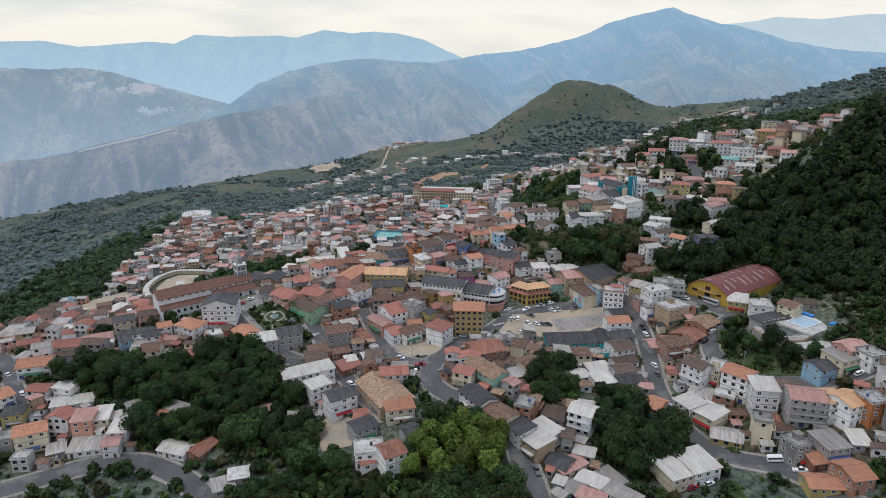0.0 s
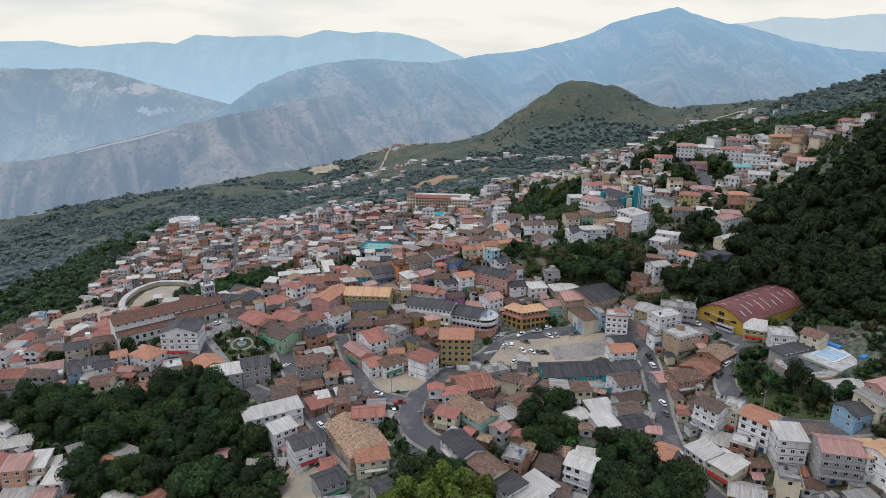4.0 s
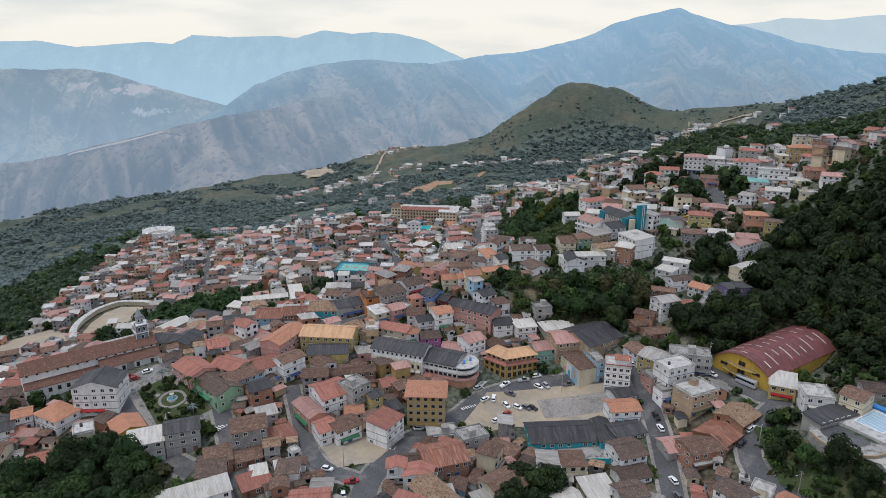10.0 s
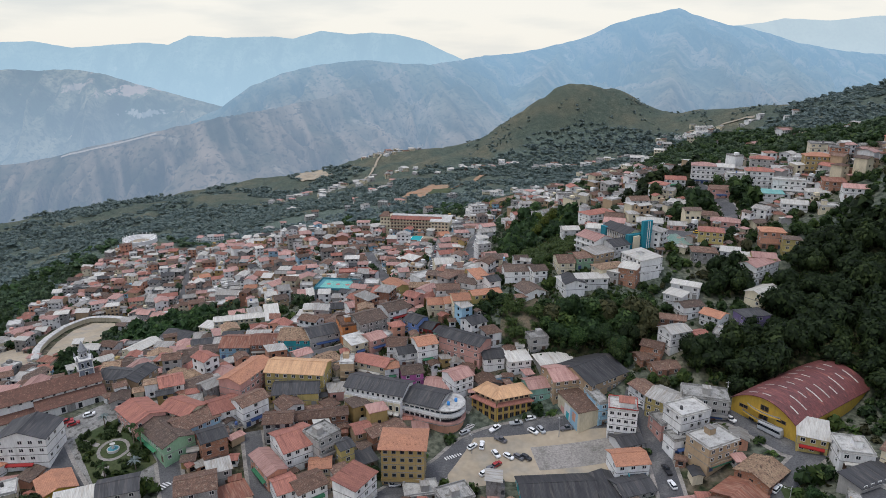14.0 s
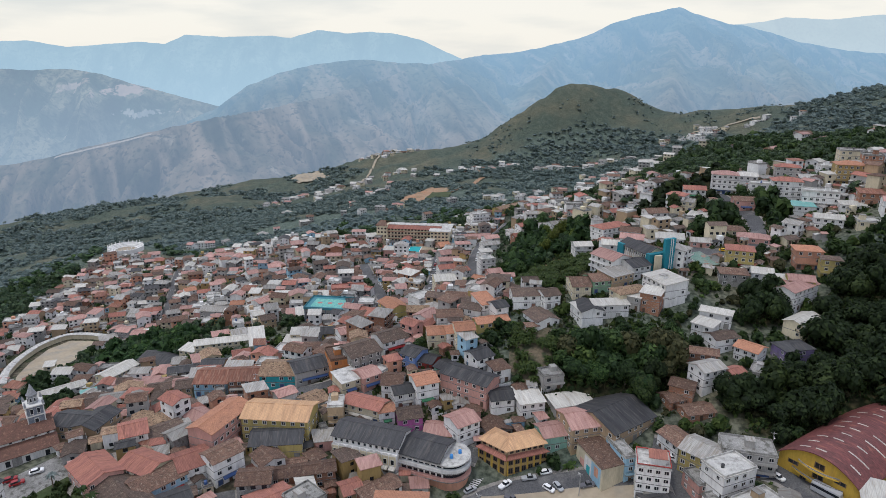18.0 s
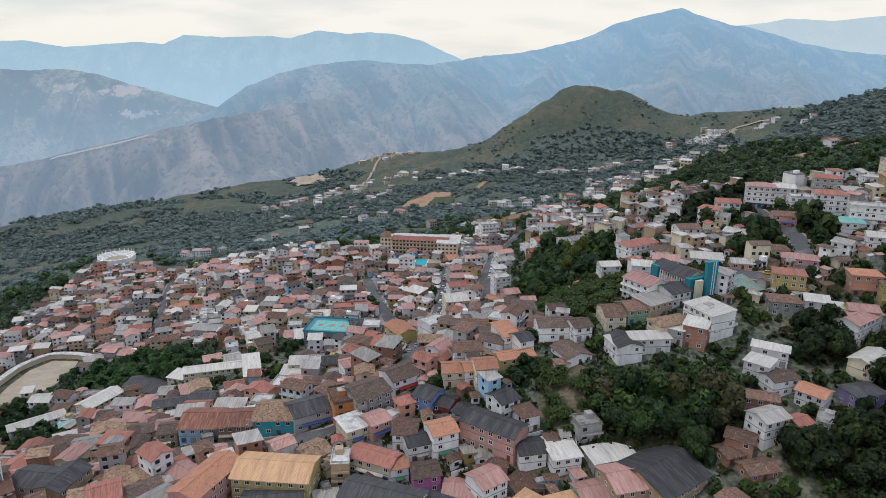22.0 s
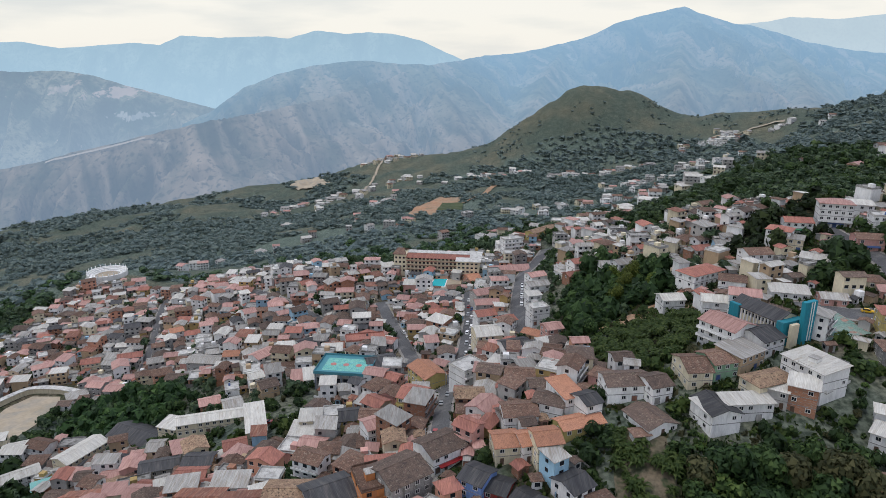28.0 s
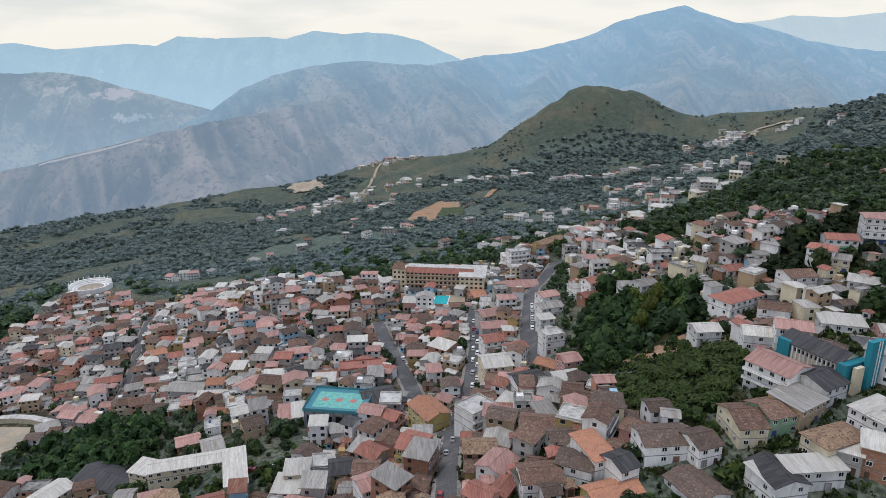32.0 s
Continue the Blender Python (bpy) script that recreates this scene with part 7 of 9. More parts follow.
house(-50.0, 339.4, 1, 13.8, 14, 2, "aqua", "gable", "tile_pale")
house(-38.7, 339.0, 29, 13.6, 12, 2, "grey", "gable", "metal_dark")
house(-26.4, 338.6, 22, 8.0, 12, 3, "orange", "flat", "tile_brown", balc=2, win="b")
house(-18.0, 339.7, 36, 13.2, 13, 3, "concrete", "gable", "tile_dark")
house(-6.5, 352.6, 35, 12.2, 11, 2, "white", "gable", "tile_dark")
house(-20.9, 325.5, 34, 8.6, 9, 2, "cream", "shed", "slab_pale")
house(-13.5, 327.1, 36, 7.5, 8, 2, "pink", "gable", "metal_pink")
house(-2.9, 322.6, -6, 7.6, 10, 2, "white", "gable", "tile_brown")
house(-12.2, 310.8, -24, 15.0, 8, 2, "cream", "gable", "tile_red")
house(-4.9, 307.6, 16, 5.7, 6, 2, "white", "gable", "tile_orange")
house(0.7, 317.0, 20, 7.6, 8, 2, "white", "gable", "metal_dark")
house(8.7, 318.2, 22, 8.5, 9, 3, "white", "gable", "tile_orange")
house(3.6, 305.6, 14, 8.4, 8, 2, "magenta", "gable", "tile_dark")
house(14.5, 302.5, -9, 9.5, 9, 1, "yellow", "gable", "metal_pink")
house(25.9, 319.2, -34, 19.7, 10, 3, "pink", "gable", "metal_dark")
house(36.7, 312.9, 11, 8.5, 9, 2, "white", "gable", "metal_dark")
house(47.0, 310.3, 13, 9.3, 8, 2, "white", "shed", "metal_white")
house(62.0, 310.9, 16, 14.8, 8, 1, "grey", "shed", "metal_white")
house(22.3, 300.3, 33, 9.0, 9, 3, "white", "gable", "metal_pink")
house(75.5, 351.0, 18, 10.1, 9, 2, "white", "shed", "metal_white")
house(13.1, 349.4, 8, 7.7, 9, 2, "cream", "gable", "tile_orange")
house(18.6, 348.0, 15, 3.9, 8, 2, "white", "gable", "tile_orange")
house(24.3, 344.5, 10, 7.5, 9, 3, "cream", "gable", "tile_orange")
house(36.1, 354.4, 19, 14.1, 7, 1, "yellow", "gable", "tile_orange")
house(4.3, 337.9, -34, 7.4, 9, 2, "blue", "gable", "metal_dark")
house(10.2, 336.0, -27, 6.8, 8, 1, "red", "gable", "metal_dark")
house(16.8, 331.1, -42, 4.8, 8, 1, "mint", "gable", "metal_dark")
house(29.2, 364.7, -26, 9.6, 8, 2, "white", "gable", "tile_dark")
house(34.1, 367.1, 21, 7.0, 12, 2, "white", "shed", "tile_orange")
house(39.6, 360.1, 25, 5.8, 8, 2, "white", "gable", "metal_dark")
house(53.0, 367.3, 5, 14.0, 10, 2, "white", "gable", "tile_dark")
house(61.6, 363.9, 17, 7.2, 9, 2, "white", "gable", "tile_dark")
house(57.1, 352.6, 21, 10.3, 12, 1, "white", "cross", "tile_dark")
house(52.3, 346.5, 9, 4.7, 4, 1, "white", "hip", "tile_brown")
house(17.8, 365.1, 18, 10.2, 8, 1, "grey", "gable", "tile_dark")
house(110.3, 452.6, 29, 19.9, 10, 2, "white", "hip", "tile_red")
house(94.7, 389.6, -59, 14.0, 12, 3, "white", "gable", "metal_pink", balc=2)
house(103.5, 383.8, 26, 10.0, 12, 2, "white", "gable", "metal_dark")
house(93.2, 375.4, 31, 12.4, 10, 2, "tan", "shed", "metal_grey")
house(84.7, 372.5, 15, 9.4, 10, 2, "green", "gable", "tile_brown")
house(75.9, 370.8, 3, 7.9, 13, 2, "cream", "gable", "tile_brown")
house(95.9, 360.9, -70, 8.1, 15, 2, "cream", "hip", "tile_pale")
house(97.1, 356.6, -33, 5.9, 6, 2, "grey", "shed", "metal_white")
house(85.3, 352.5, 4, 14.6, 6, 2, "white", "shed", "metal_white")
house(75.9, 350.8, -81, 11.4, 9, 2, "white", "gable", "metal_dark")
house(111.1, 363.2, -69, 15.1, 11, 3, "white", "shed", "metal_white")
house(113.2, 362.5, 31, 13.1, 9, 3, "white", "flat", "slab")
house(103.6, 354.8, -32, 8.1, 8, 3, "brick", "shed", "metal_white")
house(162.2, 364.7, -30, 7.4, 8, 2, "cream", "gable", "metal_pink")
house(164.8, 357.5, 34, 19.3, 9, 3, "white", "gable", "metal_pink")
house(159.3, 339.5, 35, 14.6, 8, 2, "cream", "gable", "metal_white")
house(148.1, 324.4, 12, 12.0, 8, 2, "purple", "hip", "metal_dark")
house(120.4, 338.9, -45, 8.3, 7, 2, "white", "shed", "metal_white")
house(127.0, 345.3, -31, 12.0, 5, 2, "white", "shed", "metal_white")
house(124.1, 332.1, 16, 10.0, 7, 2, "white", "gable", "tile_dark")
house(132.4, 325.0, -49, 8.8, 8, 2, "white", "gable", "tile_orange")
house(111.6, 313.3, 21, 10.0, 8, 3, "white", "gable", "metal_grey")
house(114.0, 324.1, -19, 10.8, 6, 2, "brick", "gable", "tile_brown")
house(121.4, 313.0, 22, 6.0, 6, 2, "brick", "gable", "tile_red")
house(132.3, 312.1, -34, 9.6, 9, 2, "white", "flat", "slab")
house(102.1, 309.7, -32, 8.1, 7, 2, "brick", "gable", "tile_brown")
house(97.8, 307.6, 18, 6.8, 7, 1, "brick", "gable", "tile_brown")
house(104.1, 301.2, 13, 10.4, 7, 1, "brick", "gable", "tile_brown")
house(-130.9, 446.5, -17, 9.6, 9, 2, "cream", "shed", "metal_white")
house(-108.3, 436.0, 16, 29.1, 8, 2, "cream", "gable", "metal_white")
house(-82.7, 417.1, 18, 7.6, 20, 2, "cream", "shed", "metal_white")
house(-46.7, 504.9, 10, 21.0, 9, 2, "white", "flat", "tile_red")
house(-35.1, 467.6, 17, 14.1, 13, 2, "grey", "gable", "metal_dark")
house(-11.9, 441.2, -58, 15.4, 11, 3, "yellow", "gable", "tile_orange")
house(-16.4, 402.6, -21, 9.1, 11, 3, "yellow", "gable", "tile_red", balc=2)
house(-56.7, 403.8, 6, 8.0, 9, 3, "cream", "hip", "metal_white")
house(-47.2, 398.6, -11, 6.6, 7, 2, "grey", "gable", "metal_dark")
house(-41.4, 402.1, 11, 7.6, 9, 2, "yellow", "gable", "metal_dark")
house(-58.3, 397.3, -4, 9.0, 9, 2, "white", "shed", "metal_white")
house(-26.7, 383.4, 29, 14.3, 8, 2, "white", "gable", "metal_pink")
house(-98.2, 472.0, 28, 6.9, 8, 2, "white", "gable", "metal_white")
house(-87.8, 456.3, 30, 8.3, 9, 2, "tan", "gable", "tile_dark")
house(-75.6, 464.9, 8, 5.7, 11, 1, "white", "shed", "metal_pink")
house(-69.8, 465.2, 14, 5.2, 11, 1, "white", "shed", "metal_white")
house(-86.8, 485.2, 4, 11.1, 7, 1, "ochre", "gable", "tile_brown")
house(-103.0, 503.5, 53, 12.6, 9, 2, "white", "gable", "metal_pink")
house(5.3, 422.7, 39, 11.9, 10, 3, "white", "flat", "slab_pale", balc=2)
house(21.1, 540.8, 23, 15.5, 10, 2, "grey", "gable", "metal_pink")
house(20.6, 522.7, 8, 13.6, 9, 2, "grey", "gable", "metal_pink")
house(18.5, 506.6, 17, 10.7, 9, 2, "white", "gable", "tile_red")
house(27.6, 488.4, 30, 9.4, 8, 2, "white", "gable", "tile_red")
house(17.1, 474.6, 11, 12.6, 13, 3, "cream", "gable", "metal_white")
house(27.8, 449.5, 18, 12.7, 10, 2, "white", "gable", "metal_dark")
house(39.3, 468.4, -35, 9.4, 7, 1, "tan", "gable", "tile_orange")
house(42.5, 441.5, 16, 10.7, 7, 1, "white", "shed", "metal_white")
house(45.6, 455.5, 18, 7.8, 8, 2, "pink", "gable", "metal_pink")
house(49.6, 533.6, 23, 10.1, 8, 2, "white", "gable", "metal_pink")
house(48.0, 517.7, 17, 11.9, 8, 2, "white", "gable", "metal_grey")
house(44.3, 506.0, 15, 7.4, 6, 2, "white", "shed", "metal_white")
house(43.1, 482.0, 18, 9.3, 8, 3, "white", "flat", "slab_pale")
house(81.6, 502.9, -1, 6.9, 8, 2, "white", "gable", "metal_grey")
house(87.5, 494.8, 23, 9.4, 8, 2, "white", "gable", "metal_grey")
house(71.3, 522.1, 23, 10.0, 8, 2, "white", "gable", "tile_red")
house(67.2, 514.2, 22, 9.7, 7, 1, "brick", "gable", "tile_red")
house(10.4, 394.4, -15, 8.5, 10, 1, "grey", "cross", "metal_grey")
house(5.2, 423.2, 10, 9.7, 7, 1, "grey", "shed", "metal_grey")
house(27.5, 406.4, 14, 6.8, 9, 1, "grey", "shed", "metal_grey")
house(18.7, 362.2, 5, 10.7, 9, 2, "white", "gable", "tile_brown")
house(41.7, 601.7, 10, 26.9, 14, 1, "tan", "gable", "metal_pink")
house(49.1, 654.2, 18, 14.9, 9, 4, "white", "flat", "slab_pale", balc=3)
house(74.9, 674.0, 44, 28.8, 9, 2, "yellow", "gable", "tile_pale")
house(16.9, 605.6, 23, 8.7, 13, 1, "salmon", "gable", "tile_orange")
house(-215.5, 536.3, -8, 9.9, 8, 3, "grey", "gable", "metal_pink")
house(-212.6, 543.2, 58, 14.0, 8, 1, "brick", "gable", "metal_pink")
house(-242.5, 580.1, 17, 11.6, 9, 2, "cream", "gable", "tile_red")
house(-216.1, 581.3, 21, 15.2, 9, 2, "white", "gable", "tile_red")
house(-226.2, 575.4, -1, 10.5, 8, 2, "grey", "gable", "metal_grey")
house(-147.6, 536.9, -5, 19.8, 11, 2, "grey", "gable", "metal_grey")
house(-128.0, 527.1, 7, 9.0, 8, 2, "white", "gable", "tile_orange")
house(-126.7, 517.1, 3, 15.0, 5, 1, "white", "shed", "metal_white")
house(-161.9, 573.7, 20, 10.3, 8, 2, "white", "flat", "slab_pale")
house(-190.2, 597.8, 34, 8.6, 9, 3, "white", "gable", "tile_orange")
house(-177.1, 593.5, 19, 9.4, 8, 2, "white", "gable", "tile_red")
house(-114.2, 487.2, -1, 9.1, 8, 1, "salmon", "gable", "tile_orange")
house(-122.2, 508.4, 5, 11.4, 8, 1, "salmon", "gable", "tile_orange")
house(-108.0, 464.9, 20, 6.3, 8, 2, "white", "flat", "slab_pale")
house(-119.0, 463.3, 25, 9.7, 8, 1, "brick", "gable", "metal_pink")
house(-103.0, 449.4, 28, 8.2, 11, 1, "cream", "gable", "metal_grey")
house(90.8, 434.0, 5, 9.3, 8, 2, "white", "gable", "metal_white")
house(102.9, 418.6, -16, 10.6, 9, 2, "white", "gable", "metal_white")
house(110.8, 412.5, -21, 10.8, 9, 3, "white", "gable", "metal_pink")
house(153.8, 472.2, -40, 10.4, 9, 3, "white", "hip", "tile_red")
house(134.2, 481.0, -8, 13.2, 8, 1, "sky", "gable", "metal_grey")
house(136.9, 459.4, 6, 11.5, 10, 2, "white", "gable", "tile_brown")
house(159.1, 449.6, -36, 12.2, 8, 1, "white", "shed", "metal_white")
house(157.2, 467.5, -33, 10.0, 8, 2, "cream", "gable", "metal_grey")
house(117.5, 437.4, -23, 10.3, 9, 2, "white", "gable", "tile_brown")
house(133.0, 421.8, -17, 13.8, 9, 1, "white", "shed", "metal_white")



# the blocks on the upper eastern slope
house(226.4, 492.4, -22, 13.8, 9.3, 3, "grey", "hip", "tile_red")
house(185.6, 485.0, -20, 14.5, 10.5, 4, "white", "hip", "metal_pink")
house(210.6, 462.0, -18, 15.4, 10.5, 4, "white", "hip", "tile_red")
house(200.4, 470.4, -17, 11.6, 9.3, 3, "white", "flat", "slab_pale")
house(220.4, 444.4, -23, 17.5, 9.3, 3, "white", "flat", "slab_pale")
house(246.6, 465.0, -16, 14.7, 10.5, 4, "ochre", "hip", "tile_orange")
house(263.6, 492.0, -19, 14.2, 10.5, 4, "cream", "flat", "slab")
house(262.6, 471.0, -24, 10.3, 10.5, 4, "brick", "flat", "slab")
house(229.4, 429.4, -23, 12.3, 9.3, 1, "white", "hip", "metal_white")
house(237.4, 429.4, -20, 11.1, 9.3, 2, "brick", "shed", "metal_rust")
house(237.4, 409.4, -24, 11.9, 9.3, 2, "white", "gable", "metal_pink")
house(206.4, 439.4, -15, 15.3, 9.3, 2, "white", "shed", "metal_teal")
house(210.4, 417.4, -23, 12.9, 9.3, 2, "white", "gable", "metal_white")
house(223.4, 406.4, -17, 11.1, 9.3, 1, "cream", "flat", "slab_pale")
house(185.4, 457.4, -12, 11.2, 9.3, 2, "pink", "gable", "tile_brown")
house(172.4, 414.4, -23, 14.6, 9.3, 1, "pink", "hip", "metal_pink")
house(165.4, 426.4, -14, 13.8, 9.3, 1, "cream", "hip", "tile_brown")
house(154.4, 389.4, -20, 12.0, 9.3, 3, "yellow", "hip", "tile_red")
house(145.4, 374.4, -14, 11.5, 9.3, 2, "concrete", "hip", "tile_brown")
house(183.4, 385.4, -13, 11.2, 9.3, 3, "salmon", "hip", "tile_orange")
house(188.0, 374.2, -18, 7.9, 6.7, 3, "yellow", "hip", "tile_dark")
house(169.3, 363.0, -16, 10.0, 8.5, 3, "yellow", "gable", "metal_pink")
house(164.0, 368.1, -20, 7.6, 6.4, 2, "cream", "shed", "metal_white")
house(158.1, 373.5, -24, 8.6, 7.3, 2, "white", "shed", "metal_white")
house(203.4, 493.4, -21, 10.8, 9.2, 2, "white", "shed", "metal_white")
house(167.4, 483.4, -14, 12.3, 9.3, 2, "white", "gable", "tile_red")
house(145.2, 412.8, -13, 9.3, 7.9, 1, "pink", "gable", "metal_grey")
house(230.4, 474.3, -20, 10.7, 9.1, 2, "grey", "shed", "metal_grey")
house(249.4, 487.4, -12, 12.6, 9.3, 2, "white", "flat", "slab_pale")


# ---- trees ----
def crown_mesh(name, seed, mat, lobes, leaves, size, spread_xy=3.2, base=3.0, top=8.0, droop=0.0):
    """A crown of leaf clumps set round several lobes, with gaps between them."""
    rnd = random.Random(seed)
    v, f = [], []
    for k in range(lobes):
        a, r = 2 * math.pi * k / lobes + rnd.random(), spread_xy * rnd.uniform(0.25, 0.75)
        cx, cy, cz = r * math.cos(a), r * math.sin(a), base + (top - base) * rnd.uniform(0.3, 0.8)
        if k == 0:
            cx, cy, cz = 0, 0, base + (top - base) * 0.72
        lr, lh = spread_xy * rnd.uniform(0.42, 0.62), (top - base) * rnd.uniform(0.26, 0.38)
        for _ in range(leaves // lobes):
            n = Vector((rnd.gauss(0, 1), rnd.gauss(0, 1), rnd.gauss(0.35, 1))).normalized()
            p = Vector((cx + n.x * lr, cy + n.y * lr, cz + n.z * lh)) * 1.0
            q = rnd.uniform(0.82, 1.12)
            p = Vector((cx, cy, cz)) + (p - Vector((cx, cy, cz))) * q
            t = n.cross(Vector((rnd.gauss(0, 1), rnd.gauss(0, 1), rnd.gauss(0, 1)))).normalized()
            u = n.cross(t)
            tilt = n * rnd.uniform(-0.5, 0.5)
            sz = size * rnd.uniform(0.6, 1.3)
            i = len(v)
            a1, a2 = (t + tilt * 0.6) * sz, (u - tilt * 0.4) * sz
            for e in (-a1 - a2 * 0.3, a1 * 0.9 - a2 * 0.5 + n * sz * 0.15, a1 * rnd.uniform(-0.4, 0.4) + a2 * 1.1 + n * sz * 0.2):
                v.append(tuple(p + e - Vector((0, 0, droop * sz))))
            f.append((i, i + 1, i + 2))
        # dense twigs inside the lobe
        i, q = len(v), 0.8
        v += [(cx + lr * q, cy, cz), (cx, cy + lr * q, cz), (cx - lr * q, cy, cz), (cx, cy - lr * q, cz), (cx, cy, cz + lh * q), (cx, cy, cz - lh * q)]
        f += [(i + k, i + (k + 1) % 4, i + 4) for k in range(4)] + [(i + (k + 1) % 4, i + k, i + 5) for k in range(4)]
    return mesh(name, v, f, mat)


def trunk_mesh(seed, h=5.0, r=0.28):
    rnd = random.Random(seed)
    b = Build()
    b.tube(0, 0, -1.5, h * 0.55, r, r * 0.7, 7)
    b.tube(rnd.uniform(-0.2, 0.2), rnd.uniform(-0.2, 0.2), h * 0.5, h, r * 0.7, r * 0.35, 6)
    for k in range(4):
        a, z = k * 1.57 + rnd.random(), h * rnd.uniform(0.45, 0.75)
        p, q = Vector((0, 0, z)), Vector((math.cos(a) * 1.7, math.sin(a) * 1.7, z + rnd.uniform(0.8, 1.6)))
        i = len(b.v)
        for o, rr in ((p, r * 0.4), (q, r * 0.14)):
            b.v += [tuple(o + Vector((0, 0, rr))), tuple(o + Vector((-math.sin(a) * rr, math.cos(a) * rr, -rr * 0.5))), tuple(o - Vector((-math.sin(a) * rr, math.cos(a) * rr, rr * 0.5)))]
        b.f += [(i + j, i + (j + 1) % 3, i + 3 + (j + 1) % 3, i + 3 + j) for j in range(3)]
        b.s += [0, 0, 0]
    return b.done("trunk", "bark", True)


def banana_mesh(name, seed, mat):
    """A clump of long arching leaves on soft stems."""
    rnd = random.Random(seed)
    v, f = [], []
    for s in range(4):
        ox, oy = rnd.uniform(-1.2, 1.2), rnd.uniform(-1.2, 1.2)
        for k in range(8):
            a, ln, lift = k * 0.785 + rnd.random(), rnd.uniform(1.8, 2.8), rnd.uniform(0.4, 1.6)
            i = len(v)
            for j in range(5):
                q = j / 4
                r, z = ln * q, 1.8 + lift * math.sin(q * 2.4) * 1.2 - 0.6 * q * q
                wd = 0.42 * math.sin(math.pi * min(0.97, q + 0.12)) + 0.03
                x, y = ox + r * math.cos(a), oy + r * math.sin(a)
                v += [(x - math.sin(a) * wd, y + math.cos(a) * wd, z - 0.1), (x + math.sin(a) * wd, y - math.cos(a) * wd, z - 0.1)]
            f += [(i + 2 * j, i + 2 * j + 1, i + 2 * j + 3, i + 2 * j + 2) for j in range(4)]
    return mesh(name, v, f, mat)


LEAF = {"dark": "leaf_dark", "mid": "leaf_mid", "light": "leaf_light", "dry": "leaf_dry"}
CROWNS = {k: [crown_mesh("crown", 11 * i + len(k), LEAF[k], 6 + i % 3, 1550, 0.38, 3.3 + 0.35 * i, 1.6, 7.2 + 0.7 * i) for i in range(4)] for k in LEAF}
TRUNKS = [trunk_mesh(s) for s in (3, 4, 5)]
BANANA = [banana_mesh("leaves", s, "leaf_banana") for s in (1, 2)]
N_TREES = 0


def tree(x, y, kind, size=1.0, rnd=random, label=""):
    global N_TREES
    N_TREES += 1
    words = {"dark": "dark green broadleaf tree", "mid": "green broadleaf tree", "light": "light green feathery tree", "dry": "dry olive-green tree"}
    root = thing("tree", x, y, gz(x, y), rnd.uniform(0, 360), label or words[kind] + " on the slope", "tree", "trees of the town")
    root.scale = (size, size, size * rnd.uniform(0.85, 1.2))
    part("trunk", rnd.choice(TRUNKS), root)
    part("crown", rnd.choice(CROWNS[kind]), root)
    return root


def joined(name, sources, places, label, category):
    """Many plants too many to count, as one mesh of stuff."""
    vs, fs, n0, mats, slots = [], [], 0, [], []
    cache = {}
    for me in sources:
        co = np.empty(len(me.vertices) * 3)
        me.vertices.foreach_get("co", co)
        cache[me.name] = (co.reshape(-1, 3), [tuple(p.vertices) for p in me.polygons], me.materials[0])
        if me.materials[0] not in mats:
            mats.append(me.materials[0])
    for me, x, y, z, a, s, sz in places:
        co, fc, mt = cache[me.name]
        c, sn = math.cos(a) * s, math.sin(a) * s
        p = np.stack([co[:, 0] * c - co[:, 1] * sn + x, co[:, 0] * sn + co[:, 1] * c + y, co[:, 2] * sz + z], 1)
        vs.append(p)
        fs += [tuple(i + n0 for i in q) for q in fc]
        slots += [mats.index(mt)] * len(fc)
        n0 += len(co)
    if not vs:
        return None
    out = bpy.data.meshes.new(name)
    out.from_pydata(np.concatenate(vs).tolist(), [], fs)
    for mt in mats:
        out.materials.append(mt)
    out.polygons.foreach_set("material_index", slots)
    out.update()
    return tagged(new(name, out), label, category, kind="stuff")


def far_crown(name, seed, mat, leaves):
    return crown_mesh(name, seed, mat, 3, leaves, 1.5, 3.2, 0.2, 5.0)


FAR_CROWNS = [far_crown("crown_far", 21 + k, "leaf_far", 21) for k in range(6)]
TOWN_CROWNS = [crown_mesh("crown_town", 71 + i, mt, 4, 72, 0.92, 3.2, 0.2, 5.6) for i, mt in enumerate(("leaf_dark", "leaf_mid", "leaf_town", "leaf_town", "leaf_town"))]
DARK_FAR = [crown_mesh("crown_deep", 61 + s, mt, 4, 90, 1.35, 3.2, 0.2, 5.8) for s, mt in enumerate(("leaf_dark", "leaf_dark", "leaf_dark", "leaf_mid"))]
MID_CROWNS = [crown_mesh("crown_wood", 31 + i, mt, 6, 500, 0.57, 3.6, 0.8, 7.4) for i, mt in enumerate(("leaf_dark", "leaf_dark", "leaf_dark", "leaf_mid", "leaf_mid", "leaf_light", "leaf_dry"))]
SHRUBS = [crown_mesh("crown_shrub", 51 + i, mt, 4, 72, 1.25, 3.2, 0.4, 6.4) for i, mt in enumerate(("leaf_dark", "leaf_dark", "leaf_mid", "leaf_mid", "leaf_mid", "leaf_light", "leaf_dry"))]

